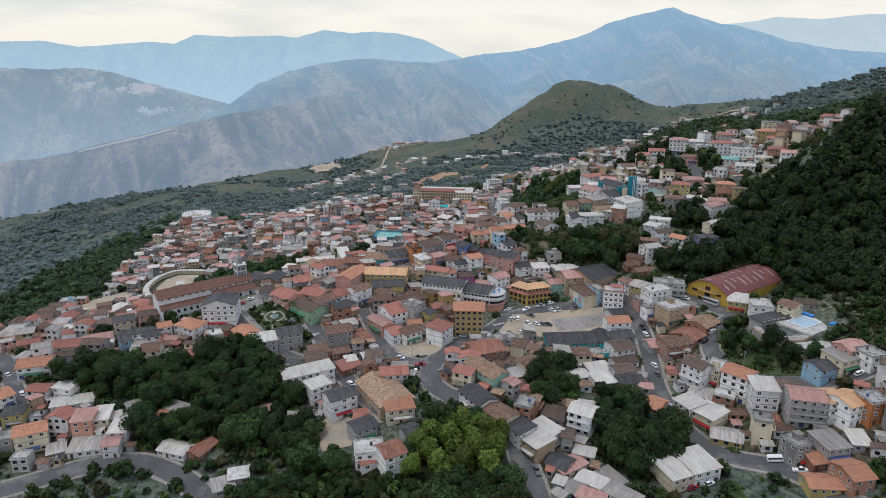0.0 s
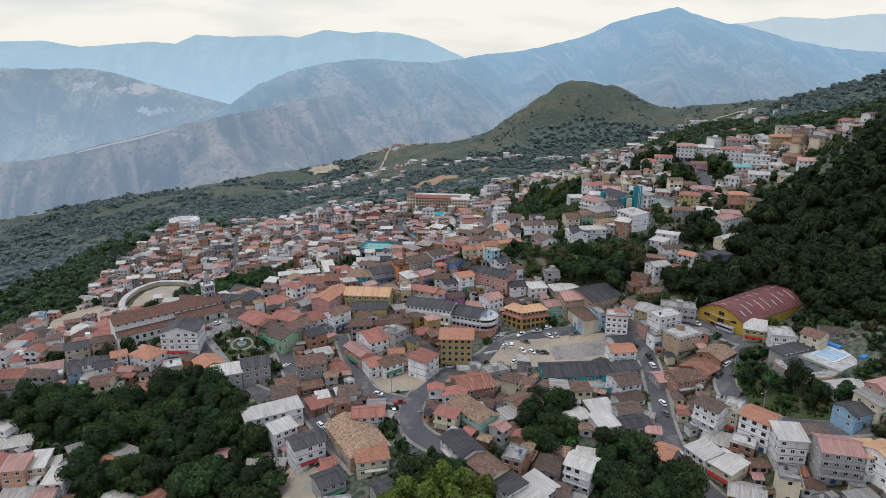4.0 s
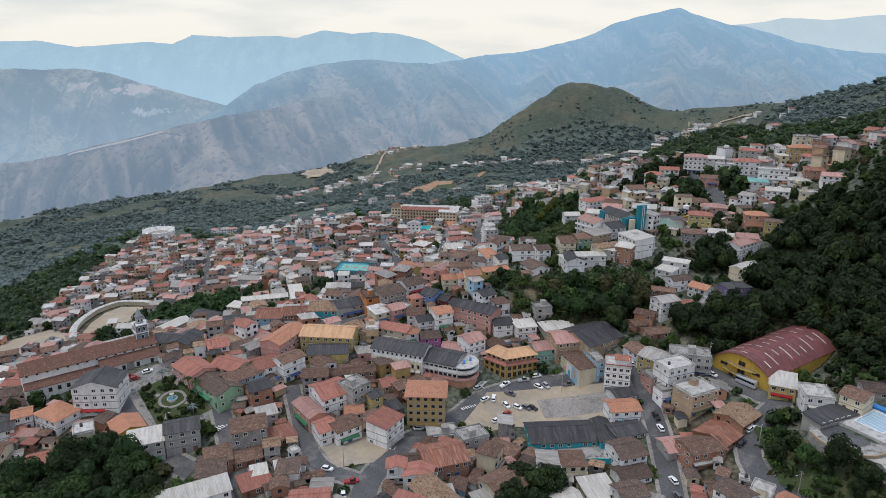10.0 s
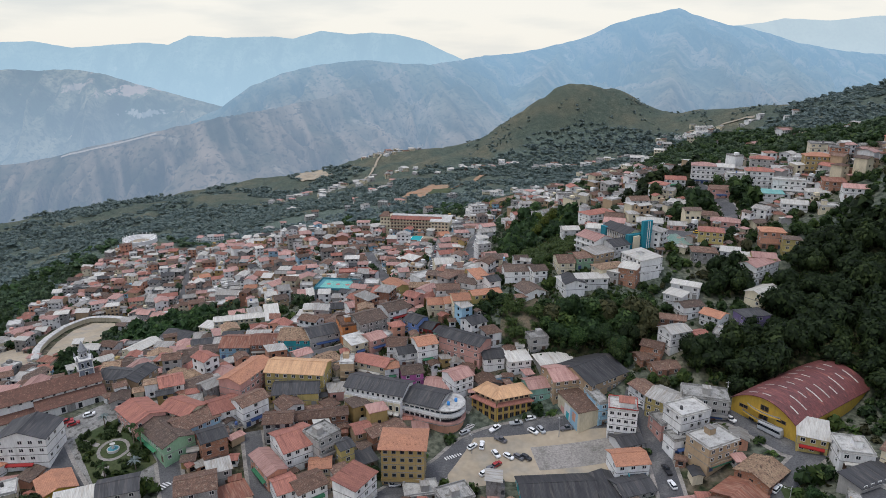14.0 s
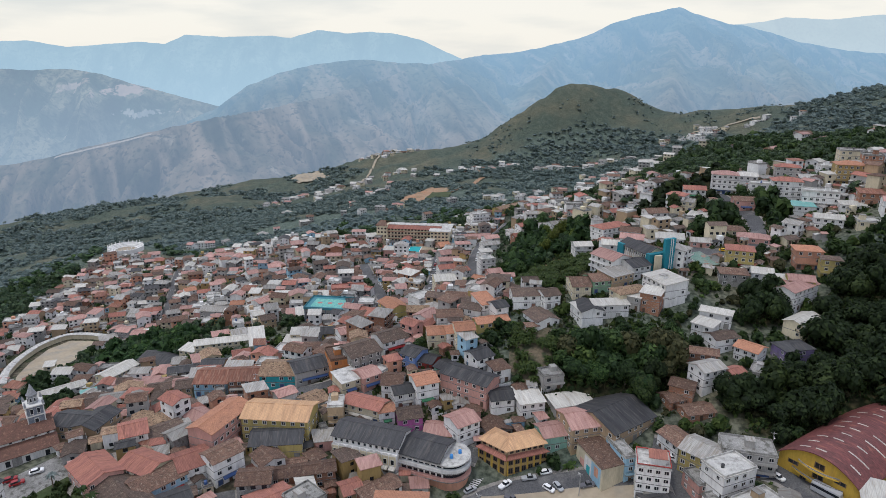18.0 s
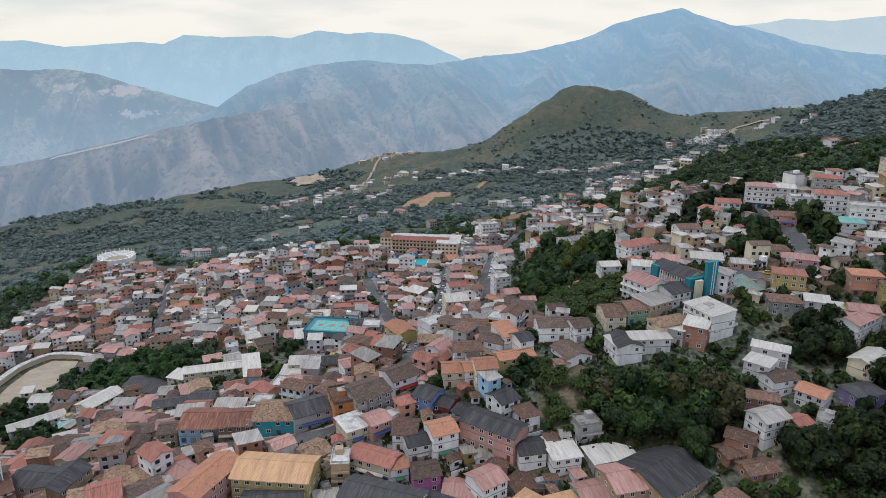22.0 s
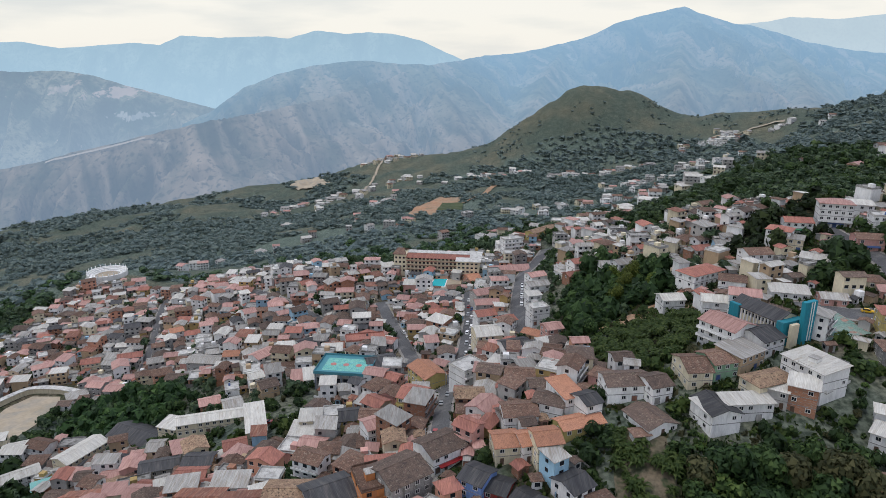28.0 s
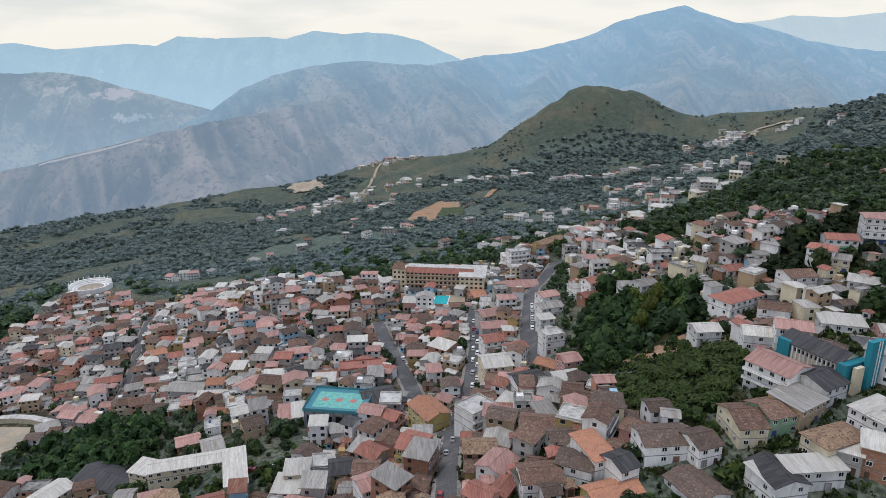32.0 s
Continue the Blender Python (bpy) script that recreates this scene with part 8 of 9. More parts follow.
# ---- the town's other houses, in rows along the slope: too many and too far to pick apart ----
rnd = random.Random(9)
WALLS = ["white", "white", "white", "white", "white", "cream", "cream", "grey", "grey", "concrete", "concrete", "pink", "tan", "brick", "salmon", "sky", "ochre", "white", "cream"]
ROOFS = [("gable", "tile_brown"), ("gable", "tile_brown"), ("gable", "tile_dark"), ("shed", "metal_white"), ("flat", "slab_pale"), ("gable", "tile_red"), ("gable", "metal_pink"), ("gable", "metal_pink"), ("gable", "metal_grey"), ("shed", "metal_grey"), ("shed", "metal_white"),
         ("shed", "metal_pink"), ("cross", "metal_grey"), ("cross", "tile_red"), ("hip", "metal_pink"), ("hip", "metal_grey"), ("flat", "slab"), ("flat", "slab"), ("flat", "slab_pale"), ("gable", "metal_dark"), ("cross", "tile_dark"), ("gable", "metal_white"), ("cross", "metal_pink"), ("shed", "metal_rust"), ("gable", "tile_dark"), ("hip", "tile_brown"), ("shed", "metal_grey"), ("gable", "tile_brown")]


class Rows:
    """Houses joined into one mesh, with a tone for each."""

    def __init__(self):
        self.v, self.f, self.m, self.t, self.names = [], [], [], [], []

    def slot(self, mat):
        if mat not in self.names:
            self.names.append(mat)
        return self.names.index(mat)

    def add(self, verts, faces, slots, m, tone):
        i = len(self.v)
        self.v += [tuple(m @ Vector(p)) for p in verts]
        self.f += [tuple(k + i for k in q) for q in faces]
        self.m += slots
        self.t += [tone] * len(verts)

    def done(self, name, label, category):
        me = mesh(name, self.v, self.f, self.names, self.m)
        me.attributes.new("tone", "FLOAT", "POINT").data.foreach_set("value", self.t)
        return tagged(new(name, me), label, category, kind="stuff")


def plain_house(rows, x, y, rz, w, d, st, wall, roof, rmat):
    c, s = math.cos(radians(rz)), math.sin(radians(rz))
    floor = gz(x + s * d / 2, y - c * d / 2)
    low = min(gz(x + c * a * w / 2 - s * b * d / 2, y + s * a * w / 2 + c * b * d / 2) for a in (-1, 1) for b in (-1, 1)) - 0.4 - floor
    high, tone = st * STOREY, rnd.random()
    m = pose(x, y, floor, 0, 0, rz)
    rise = {"gable": 0.165 * d, "cross": 0.165 * w, "hip": 0.17 * min(w, d), "shed": 0.10 * d, "flat": 0.7}[roof]
    me, gables = roof_mesh(roof, w, d, rmat, rise)
    k = rows.slot(rmat)
    rows.add([v.co for v in me.vertices], [tuple(p.vertices) for p in me.polygons], [k] * len(me.polygons), m @ pose(0, 0, high), tone)
    bpy.data.meshes.remove(me)
    b = Build()
    b.box(-w / 2, w / 2, -d / 2, d / 2, min(low, -0.3), high, rows.slot(wall))
    for g in gables:
        b.quad([(p[0], p[1], p[2] + high) for p in g], rows.slot(wall))
    glass, sill = rows.slot("glass"), rows.slot("frame_white")
    for a in range(st):
        z = a * STOREY + 1.0
        n_f = max(1, int(w / 2.9))
        for i in range(n_f):
            if rnd.random() < 0.85:
                u = -w / 2 + w * (i + 0.5) / n_f
                door = a == 0 and rnd.random() < 0.35
                b.box(u - 0.75, u + 0.75, -d / 2 - 0.05, -d / 2 + 0.02, 0.05 if door else z, z + 1.3, rows.slot("frame_brown") if door else glass)
                if not door:
                    b.box(u - 0.85, u + 0.85, -d / 2 - 0.14, -d / 2 + 0.02, z - 0.1, z, sill)
        for i in range(max(1, int(d / 3.6))):
            v = -d / 2 + d * (i + 0.5) / max(1, int(d / 3.6))
            for e in (-1, 1):
                if rnd.random() < 0.6:
                    b.box(min(e * w / 2, e * (w / 2 + 0.05)), max(e * w / 2, e * (w / 2 + 0.05)), v - 0.6, v + 0.6, z, z + 1.2, glass)
    for a in range(1, st):
        if rnd.random() < 0.5:
            u0, u1 = (-w / 2, w / 2) if rnd.random() < 0.6 else (-w / 2, w * rnd.uniform(-0.1, 0.2))
            b.box(u0, u1, -d / 2 - 1.2, -d / 2, a * STOREY - 0.16, a * STOREY, rows.slot("concrete"))
            b.box(u0, u1, -d / 2 - 1.2, -d / 2 - 1.1, a * STOREY, a * STOREY + 0.8, rows.slot(wall))
    if roof != "flat" and rnd.random() < 0.3:
        # a lean-to at the back or side
        u, e = rnd.choice([-1, 1]), rnd.uniform(1.6, 3.0)
        b.box(min(u * w / 2, u * (w / 2 + e)), max(u * w / 2, u * (w / 2 + e)), -d * 0.3, d * 0.4, min(low, -0.3) - 1.5, 2.3, rows.slot(rnd.choice(["concrete", "brick", wall])))
        b.slab([(u * (w / 2 - 0.02), -d * 0.35, 2.9), (u * (w / 2 + e + 0.3), -d * 0.35, 2.35), (u * (w / 2 + e + 0.3), d * 0.45, 2.35), (u * (w / 2 - 0.02), d * 0.45, 2.9)][::u], 0.1, rows.slot(rnd.choice(["metal_grey", "metal_rust", "metal_white"])))
    if rnd.random() < 0.25:
        # a low yard wall before the house
        b.box(-w / 2 - 1, w / 2 + 1, -d / 2 - 2.2, -d / 2 - 2.05, min(low, -0.3) - 1.0, 1.1, rows.slot(rnd.choice(["concrete", wall])))
    if roof == "flat" and rnd.random() < 0.6:
        u, v = rnd.uniform(-w / 4, w / 4), rnd.uniform(-d / 4, d / 4)
        b.box(u - 1.2, u + 1.2, v - 1.2, v + 1.2, high + 0.12, high + 2.1, rows.slot(wall))
    rows.add(b.v, b.f, b.s, m, tone)


def single_house(x, y, rz, w, d, st, wall, roof, rmat):
    """One of the town's simple houses as a thing of its own."""
    c, s = math.cos(radians(rz)), math.sin(radians(rz))
    floor = gz(x + s * d / 2, y - c * d / 2)
    low = min(gz(x + c * a * w / 2 - s * b * d / 2, y + s * a * w / 2 + c * b * d / 2) for a in (-1, 1) for b in (-1, 1)) - 0.4 - floor
    high = st * STOREY
    rise = {"gable": 0.165 * d, "cross": 0.165 * w, "hip": 0.17 * min(w, d), "shed": 0.10 * d, "flat": 0.7}[roof]
    words = ["", "one", "two", "three"][st]
    kind = ("", "cottage", "house", "apartment block")[st]
    root = thing(kind.replace(" ", "_"), x, y, floor, rz, f"{words}-storey {wall} {kind} with a {ROOF_WORDS[rmat]}", kind, "houses of the town")
    me, gables = roof_mesh(roof, w, d, rmat, rise)
    part("roof", me, root, "", pose(0, 0, high))
    b = Build()
    b.box(-w / 2, w / 2, -d / 2, d / 2, min(low, -0.3), high)
    for g in gables:
        b.quad([(p[0], p[1], p[2] + high) for p in g])
    part("wall", b.done("wall", wall), root)
    b = Build()
    for a in range(st):
        z, n_f, n_s = a * STOREY + 1.0, max(1, int(w / 2.9)), max(1, int(d / 3.6))
        for i in range(n_f):
            if rnd.random() < 0.85:
                u = -w / 2 + w * (i + 0.5) / n_f
                b.box(u - 0.75, u + 0.75, -d / 2 - 0.05, -d / 2 + 0.02, z, z + 1.3, 0)
                b.box(u - 0.85, u + 0.85, -d / 2 - 0.14, -d / 2 + 0.02, z - 0.1, z, 1)
        for i in range(n_s):
            v = -d / 2 + d * (i + 0.5) / n_s
            for e in (-1, 1):
                if rnd.random() < 0.6:
                    b.box(min(e * w / 2, e * (w / 2 + 0.05)), max(e * w / 2, e * (w / 2 + 0.05)), v - 0.6, v + 0.6, z, z + 1.2, 0)
    part("glazing", b.done("glazing", ["glass", "frame_white"]), root, kind="stuff")
    for a in range(1, st):
        if rnd.random() < 0.55:
            z, u0, u1 = a * STOREY, -w / 2, w / 2 if rnd.random() < 0.6 else w * rnd.uniform(-0.1, 0.2)
            b = Build()
            b.box(u0, u1, -d / 2 - 1.25, -d / 2, z - 0.16, z, 0)
            b.box(u0, u1, -d / 2 - 1.25, -d / 2 - 1.13, z, z + 0.85, 1)
            b.box(u0, u0 + 0.12, -d / 2 - 1.13, -d / 2, z, z + 0.85, 1)
            b.box(u1 - 0.12, u1, -d / 2 - 1.13, -d / 2, z, z + 0.85, 1)
            part("balcony", b.done("balcony", ["concrete", wall]), root)
    if roof == "flat" and rnd.random() < 0.6:
        b = Build()
        b.tube(w * 0.2, d * 0.1, high + 0.12, high + 1.3, 0.55, 0.5, 10)
        b.tube(w * 0.2, d * 0.1, high + 1.3, high + 1.5, 0.5, 0.15, 10)
        part("water_tank", b.done("water_tank", rnd.choice(["car_blue", "metal_dark"]), True), root, "plastic rooftop water tank")


SPECS = []
for outline, bearing, gap in QUARTERS:
    cx, cy = sum(p[0] for p in outline) / len(outline), sum(p[1] for p in outline) / len(outline)
    c, s = math.cos(radians(bearing)), math.sin(radians(bearing))
    span = max(math.hypot(p[0] - cx, p[1] - cy) for p in outline)
    pitch = max(9.6, gap * 0.78)
    for turn in (0, 1, 2, 3, 4):
        v = -span + turn * pitch * 0.33
        while v < span:
            u = -span + turn * 1.7
            while u < span:
                k = (1.0, 0.78, 0.6, 0.45, 0.34)[turn] * (0.95 if gap > 18 else 1.0)
                w, d = rnd.uniform(6.5, 11.5) * k, rnd.uniform(6.2, 9.4) * k
                px, py = cx + c * u - s * v + rnd.uniform(-1.5, 1.5), cy + s * u + c * v + rnd.uniform(-1.5, 1.5)
                u += w + rnd.choice([0.2, 0.5, 1.0, 2.5])
                r = max(w, d) / 2
                if not inside(outline, px, py) or near_road(px, py, r * 0.85 + 0.5) or blocked(px, py, r * 0.85, 0.0) or any(inside(o, px, py) for o in COVERED):
                    continue
                if any(inside(o, px, py) for o, g, _ in WOODS if g < 7) or rnd.random() < (0.62 if gap > 18 else (0.75 if noise.noise(Vector((px * 0.032, py * 0.032, 5.1))) > 0.27 else 0.12) if py > 430 else 0.1):
                    continue
                if py < 255 and px > 60 and rnd.random() < 0.55:
                    continue
                kind, mt = rnd.choice(ROOFS)
                if py < 410 and rnd.random() < 0.4:
                    kind, mt = rnd.choice(["gable", "gable", "hip", "cross"]), rnd.choice(["tile_brown", "tile_brown", "tile_dark", "tile_pale", "tile_red"])
                if mt == "metal_white" and py < 430 and rnd.random() < 0.6:
                    mt = rnd.choice(["tile_brown", "tile_dark", "metal_grey", "tile_red"]) if kind != "flat" else "slab"
                st = rnd.choice(([1, 2, 2, 2, 3, 3], [1, 1, 2, 2, 3], [1, 1, 2], [1], [1])[turn])
                if -42 < px < 26 and 520 < py < 592:
                    st = 1
                spec = (px, py, bearing + rnd.uniform(-24, 24) + rnd.choice([0, 0, 90]), w, d, st, rnd.choice(WALLS if gap < 18 else ["white", "white", "white", "cream", "grey", "tan"]), kind, mt)
                TAKEN.append((px, py, spec[2], w, d))
                SPECS.append(spec)
            v += pitch * (1.02, 0.8, 0.6, 0.45, 0.38)[turn]
SPECS.sort(key=lambda q: q[1])
for spec in SPECS[:235]:
    single_house(*spec)
rows = Rows()
for spec in SPECS[235:]:
    plain_house(rows, *spec)
rows.done("hillside_houses", "crowded small houses with red, brown and grey roofs on the hillside", "houses")


rnd = random.Random(5)
for wi, (outline, gap, kind) in enumerate(WOODS):
    xs, ys = [p[0] for p in outline], [p[1] for p in outline]
    near_wood = gap < 7
    places, count = [], 0
    y = min(ys)
    while y < max(ys):
        x = min(xs)
        g = gap * (1 + max(0, y - 420) / 900) if near_wood else 7.4 + max(0, y - 420) / 190 
        while x < max(xs):
            px, py = x + rnd.uniform(-0.45, 0.45) * g, y + rnd.uniform(-0.45, 0.45) * g
            x += g
            if not inside(outline, px, py) or near_road(px, py, 1.0) or blocked(px, py, 1.2):
                continue
            if abs(px) > 0.76 * (py + 60) + 22:
                continue
            if any(inside(o, px, py) for o in COVERED):
                continue
            if gap >= 9 and (any(((px - h[0]) / h[2]) ** 2 + ((py - h[1]) / h[3]) ** 2 < 0.8 for h in HAMLETS) or thin_wood(px, py)):
                continue
            dist = math.hypot(px, py - 100)
            if near_wood and dist < 330 and N_TREES < 300:
                k = rnd.choice([kind, kind, "dark", "dark", "mid", "mid"] if px > 100 else [kind, kind, "dark", "mid", "mid"])
                tree(px, py, k, rnd.uniform(0.85, 1.4) * (0.55 if -62 < px < -16 and py < 154 else 1.0), rnd)
                if rnd.random() < 0.35:
                    places.append((rnd.choice(BANANA), px + 2, py - 2, gz(px + 2, py - 2), rnd.uniform(0, 6.3), rnd.uniform(0.8, 1.3), rnd.uniform(0.8, 1.2)))
                for _ in range(2):
                    ux, uy = px + rnd.uniform(-3, 3), py + rnd.uniform(-3, 3)
                    us = rnd.uniform(0.3, 0.55)
                    if not near_road(ux, uy, 1.0) and not blocked(ux, uy, 0.8):
                        places.append((rnd.choice(SHRUBS), ux, uy, gz(ux, uy) - 0.5, rnd.uniform(0, 6.3), us, us))
            else:
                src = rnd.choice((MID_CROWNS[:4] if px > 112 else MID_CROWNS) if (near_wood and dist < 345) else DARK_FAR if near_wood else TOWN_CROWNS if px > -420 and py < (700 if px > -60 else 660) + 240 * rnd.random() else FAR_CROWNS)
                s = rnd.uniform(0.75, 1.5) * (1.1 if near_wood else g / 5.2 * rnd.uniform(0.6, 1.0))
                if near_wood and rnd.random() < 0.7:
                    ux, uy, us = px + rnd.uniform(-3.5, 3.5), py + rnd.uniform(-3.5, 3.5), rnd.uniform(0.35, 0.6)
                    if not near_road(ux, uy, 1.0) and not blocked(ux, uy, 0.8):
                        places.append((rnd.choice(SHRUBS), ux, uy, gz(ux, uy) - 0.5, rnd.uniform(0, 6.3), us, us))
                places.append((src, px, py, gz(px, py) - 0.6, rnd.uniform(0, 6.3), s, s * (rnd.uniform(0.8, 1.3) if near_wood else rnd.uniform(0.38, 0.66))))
        y += g
    joined("woods", BANANA + SHRUBS + MID_CROWNS + DARK_FAR + TOWN_CROWNS + FAR_CROWNS, places, "dense mixed green wood on the slope", "woods")


rnd = random.Random(77)
for x, y, size in ((121, 236, 0.8), (126, 231, 0.7), (121, 222, 0.9), (127, 216, 1.1), (133, 211, 1.2), (139, 205, 1.0), (128, 207, 0.8), (146, 199, 1.1), (135, 201, 0.7), (152, 195, 0.9), (158, 202, 0.9), (120, 213, 0.7), (166, 196, 1.0), (160, 193, 0.8), (123, 227, 0.6), (144, 207, 0.9)):
    if not near_road(x, y, 1.5) and not blocked(x, y, 1.5):
        tree(x, y, rnd.choice(["dark", "dark", "mid"]), size, rnd, "dark green bushy tree on the grassy mound")


# ---- vehicles ----
def car_meshes(kind):
    lw, ww, hh = {"car": (4.2, 1.75, 1.45), "pickup": (5.0, 1.85, 1.7), "van": (5.4, 2.0, 2.3), "bus": (8.5, 2.4, 3.0)}[kind]
    x, y = lw / 2, ww / 2

    def loft(rings):
        v, f = [], []
        for r in rings:
            v += r
        n = len(rings[0])
        for k in range(len(rings) - 1):
            f += [(k * n + i, k * n + (i + 1) % n, (k + 1) * n + (i + 1) % n, (k + 1) * n + i) for i in range(n)]
        f += [tuple(range(n - 1, -1, -1)), tuple(range((len(rings) - 1) * n, len(rings) * n))]
        return v, f

    def ring(x0, x1, yy, z):
        return [(x0 + 0.2, -yy, z), (x1 - 0.25, -yy, z), (x1, -yy * 0.7, z), (x1, yy * 0.7, z), (x1 - 0.25, yy, z), (x0 + 0.2, yy, z), (x0, yy * 0.7, z), (x0, -yy * 0.7, z)]

    if kind in ("van", "bus"):
        body = loft([ring(-x, x, y, 0.3), ring(-x, x, y, hh * 0.5), ring(-x + 0.05, x - 0.3, y * 0.95, hh - 0.1), ring(-x + 0.2, x - 0.6, y * 0.85, hh)])
        glass = loft([ring(-x + 0.02, x - 0.05, y * 1.01, hh * 0.55), ring(-x + 0.05, x - 0.22, y * 0.985, hh * 0.82)])
    else:
        tail = -x + (1.9 if kind == "pickup" else 0.35)
        body = loft([ring(-x, x, y, 0.28), ring(-x, x, y, 0.75), ring(-x + 0.08, x - 0.15, y * 0.96, 0.92)])
        glass = loft([ring(tail, x - 1.0, y * 0.94, 0.9), ring(tail + 0.35, x - 1.65, y * 0.78, hh)])
    roof = None
    if kind in ("car", "pickup"):
        roof = loft([ring(tail + 0.33, x - 1.62, y * 0.79, hh - 0.02), ring(tail + 0.45, x - 1.75, y * 0.7, hh + 0.05)])
    return body, glass, roof, lw, ww


b = Build()
n = 10
for yy, r in ((-0.11, 0.31), (0.11, 0.31)):
    b.v += [(r * math.cos(2 * math.pi * k / n), yy, r * math.sin(2 * math.pi * k / n)) for k in range(n)]
b.f += [(k, (k + 1) % n, n + (k + 1) % n, n + k) for k in range(n)] + [tuple(range(n)), tuple(range(2 * n - 1, n - 1, -1))]
b.s += [0] * n + [1, 1]
WHEEL = b.done("wheel", ["tyre", "rim"])
FLEET = {}


def vehicle(x, y, rz, kind, paint, z=None):
    words = {"car_white": "white", "car_silver": "silver", "car_black": "black", "car_red": "red", "car_yellow": "yellow taxi", "car_blue": "dark blue", "car_grey": "grey"}
    key = (kind, paint)
    if key not in FLEET:
        body, glass, roof, lw, ww = car_meshes(kind)
        FLEET[key] = (mesh("body", *body, paint), mesh("glass", *glass, "glass"), mesh("roof", *roof, paint) if roof else None, lw, ww)
    body, glass, roof, lw, ww = FLEET[key]
    c, s = math.cos(radians(rz)), math.sin(radians(rz))
    up = gz(x + c * 1.5, y + s * 1.5) - gz(x - c * 1.5, y - s * 1.5)
    root = thing(kind if kind != "car" else "car", x, y, (gz(x, y) if z is None else z) + 0.27, rz, f"{words[paint]} {kind} parked on the street", kind, "parked vehicles")
    root.rotation_euler = (0, -math.atan2(up, 3.0), radians(rz))
    part("body", body, root)
    part("glass", glass, root)
    if roof:
        part("roof", roof, root)
    for sx in (-1, 1):
        for sy in (-1, 1):
            part("wheel", WHEEL, root, "", pose(sx * lw * 0.31, sy * (ww / 2 - 0.1), 0.31))


# on the bare lot and the street round it
for x, y, rz, kind, paint in ((27.1, 272.2, 40, "car", "car_white"), (30.6, 273.0, 80, "car", "car_white"), (36.0, 281.0, 35, "pickup", "car_white"), (37.5, 275.7, -30, "pickup", "car_grey"), (49.8, 285.0, 8, "car", "car_white"), (44.0, 283.2, 5, "pickup", "car_silver"),
                              (49.8, 279.0, -40, "car", "car_white"), (52.9, 279.4, -60, "car", "car_silver"), (62.3, 279.0, 5, "pickup", "car_grey"), (39.7, 267.6, -40, "car", "car_white"), (43.2, 267.2, -40, "car", "car_grey"), (45.9, 266.9, -40, "car", "car_black"),
                              (30.7, 259.3, 40, "car", "car_white"), (32.8, 261.6, 40, "car", "car_grey"), (35.2, 263.6, 40, "car", "car_red"), (35.3, 268.8, -60, "car", "car_white"), (24.5, 279.0, 30, "car", "car_silver")):
    vehicle(x, y, rz, kind, paint)
for x, y, rz, kind, paint in ((-20.1, 215.8, 10, "pickup", "car_red"), (-29.3, 223.0, -20, "car", "car_white"), (-31.6, 218.9, -40, "car", "car_black"), (-21.9, 209.6, 100, "car", "car_white"), (0.5, 250.3, 15, "car", "car_white"),
                              (91.3, 254.4, 100, "pickup", "car_black"), (91.0, 247.9, 100, "car", "car_white"), (87.2, 221.5, 105, "car", "car_white"), (86.2, 214.5, 105, "car", "car_grey"), (84.0, 190.0, 95, "car", "car_silver"), (91.2, 284.2, -30, "car", "car_white"),
                              (128.0, 262.0, -57, "bus", "car_silver"), (134.8, 252.2, -35, "car", "car_white"), (119.8, 238.9, 35, "car", "car_white"), (114.3, 233.0, 35, "car", "car_black"), (118.5, 271.0, -60, "car", "car_white"),
                              (109.6, 154.1, -12, "van", "car_white"), (115.1, 147.6, -18, "pickup", "car_white"), (116.4, 144.6, -18, "car", "car_white"), (-197.1, 211.4, 130, "car", "car_white"), (-214.4, 228.9, 140, "car", "car_white"), (-200.2, 208.6, 130, "car", "car_silver"),
                              (-164.6, 170.8, 15, "pickup", "car_white"), (22.6, 149.0, 105, "pickup", "car_grey"), (82.8, 146.0, 20, "car", "car_white"), (76.4, 144.3, 20, "car", "car_red"), (163.6, 187.8, 15, "car", "car_white"), (156.8, 185.9, 15, "car", "car_white"),
                              (-118.9, 274.0, 28, "car", "car_red"), (-115.6, 272.2, 28, "car", "car_red"), (-112.6, 277.4, 28, "car", "car_white"), (-15.0, 300.5, 170, "car", "car_yellow"), (153.0, 403.0, -20, "car", "car_yellow"), (157.9, 403.0, -20, "car", "car_white"),
                              (-50.0, 205.5, 125, "car", "car_white"), (-47.5, 202.5, 125, "car", "car_silver"), (-67.0, 236.0, 115, "car", "car_black"), (-77.0, 258.0, 125, "car", "car_grey")):
    vehicle(x, y, rz, kind, paint)
rnd = random.Random(31)
PAINTS = ["car_white", "car_white", "car_white", "car_silver", "car_grey", "car_black", "car_red", "car_blue"]
for k in range(6):
    vehicle(39.0 + k * 0.9, 512 + k * 6.4, 82, "car", rnd.choice(PAINTS[:4]))
for k in range(13):
    vehicle(9.0 + k * 0.42 + 2.2 * (k % 2) - 2.0, 474 + k * 6.6, 82, "car", rnd.choice(PAINTS))
for k in range(7):
    vehicle(-30.0 + k * 3.0 + 3.5, 520 - k * 9.5, 110, "car", rnd.choice(PAINTS))
for x, y, rz in ((-80, 425.6, 0), (-46, 426.4, 0), (-61, 430.4, 180), (-5.8, 405, 90), (-3.2, 418, 90), (-8.0, 372, 85)):
    vehicle(x, y, rz, "car", rnd.choice(PAINTS))


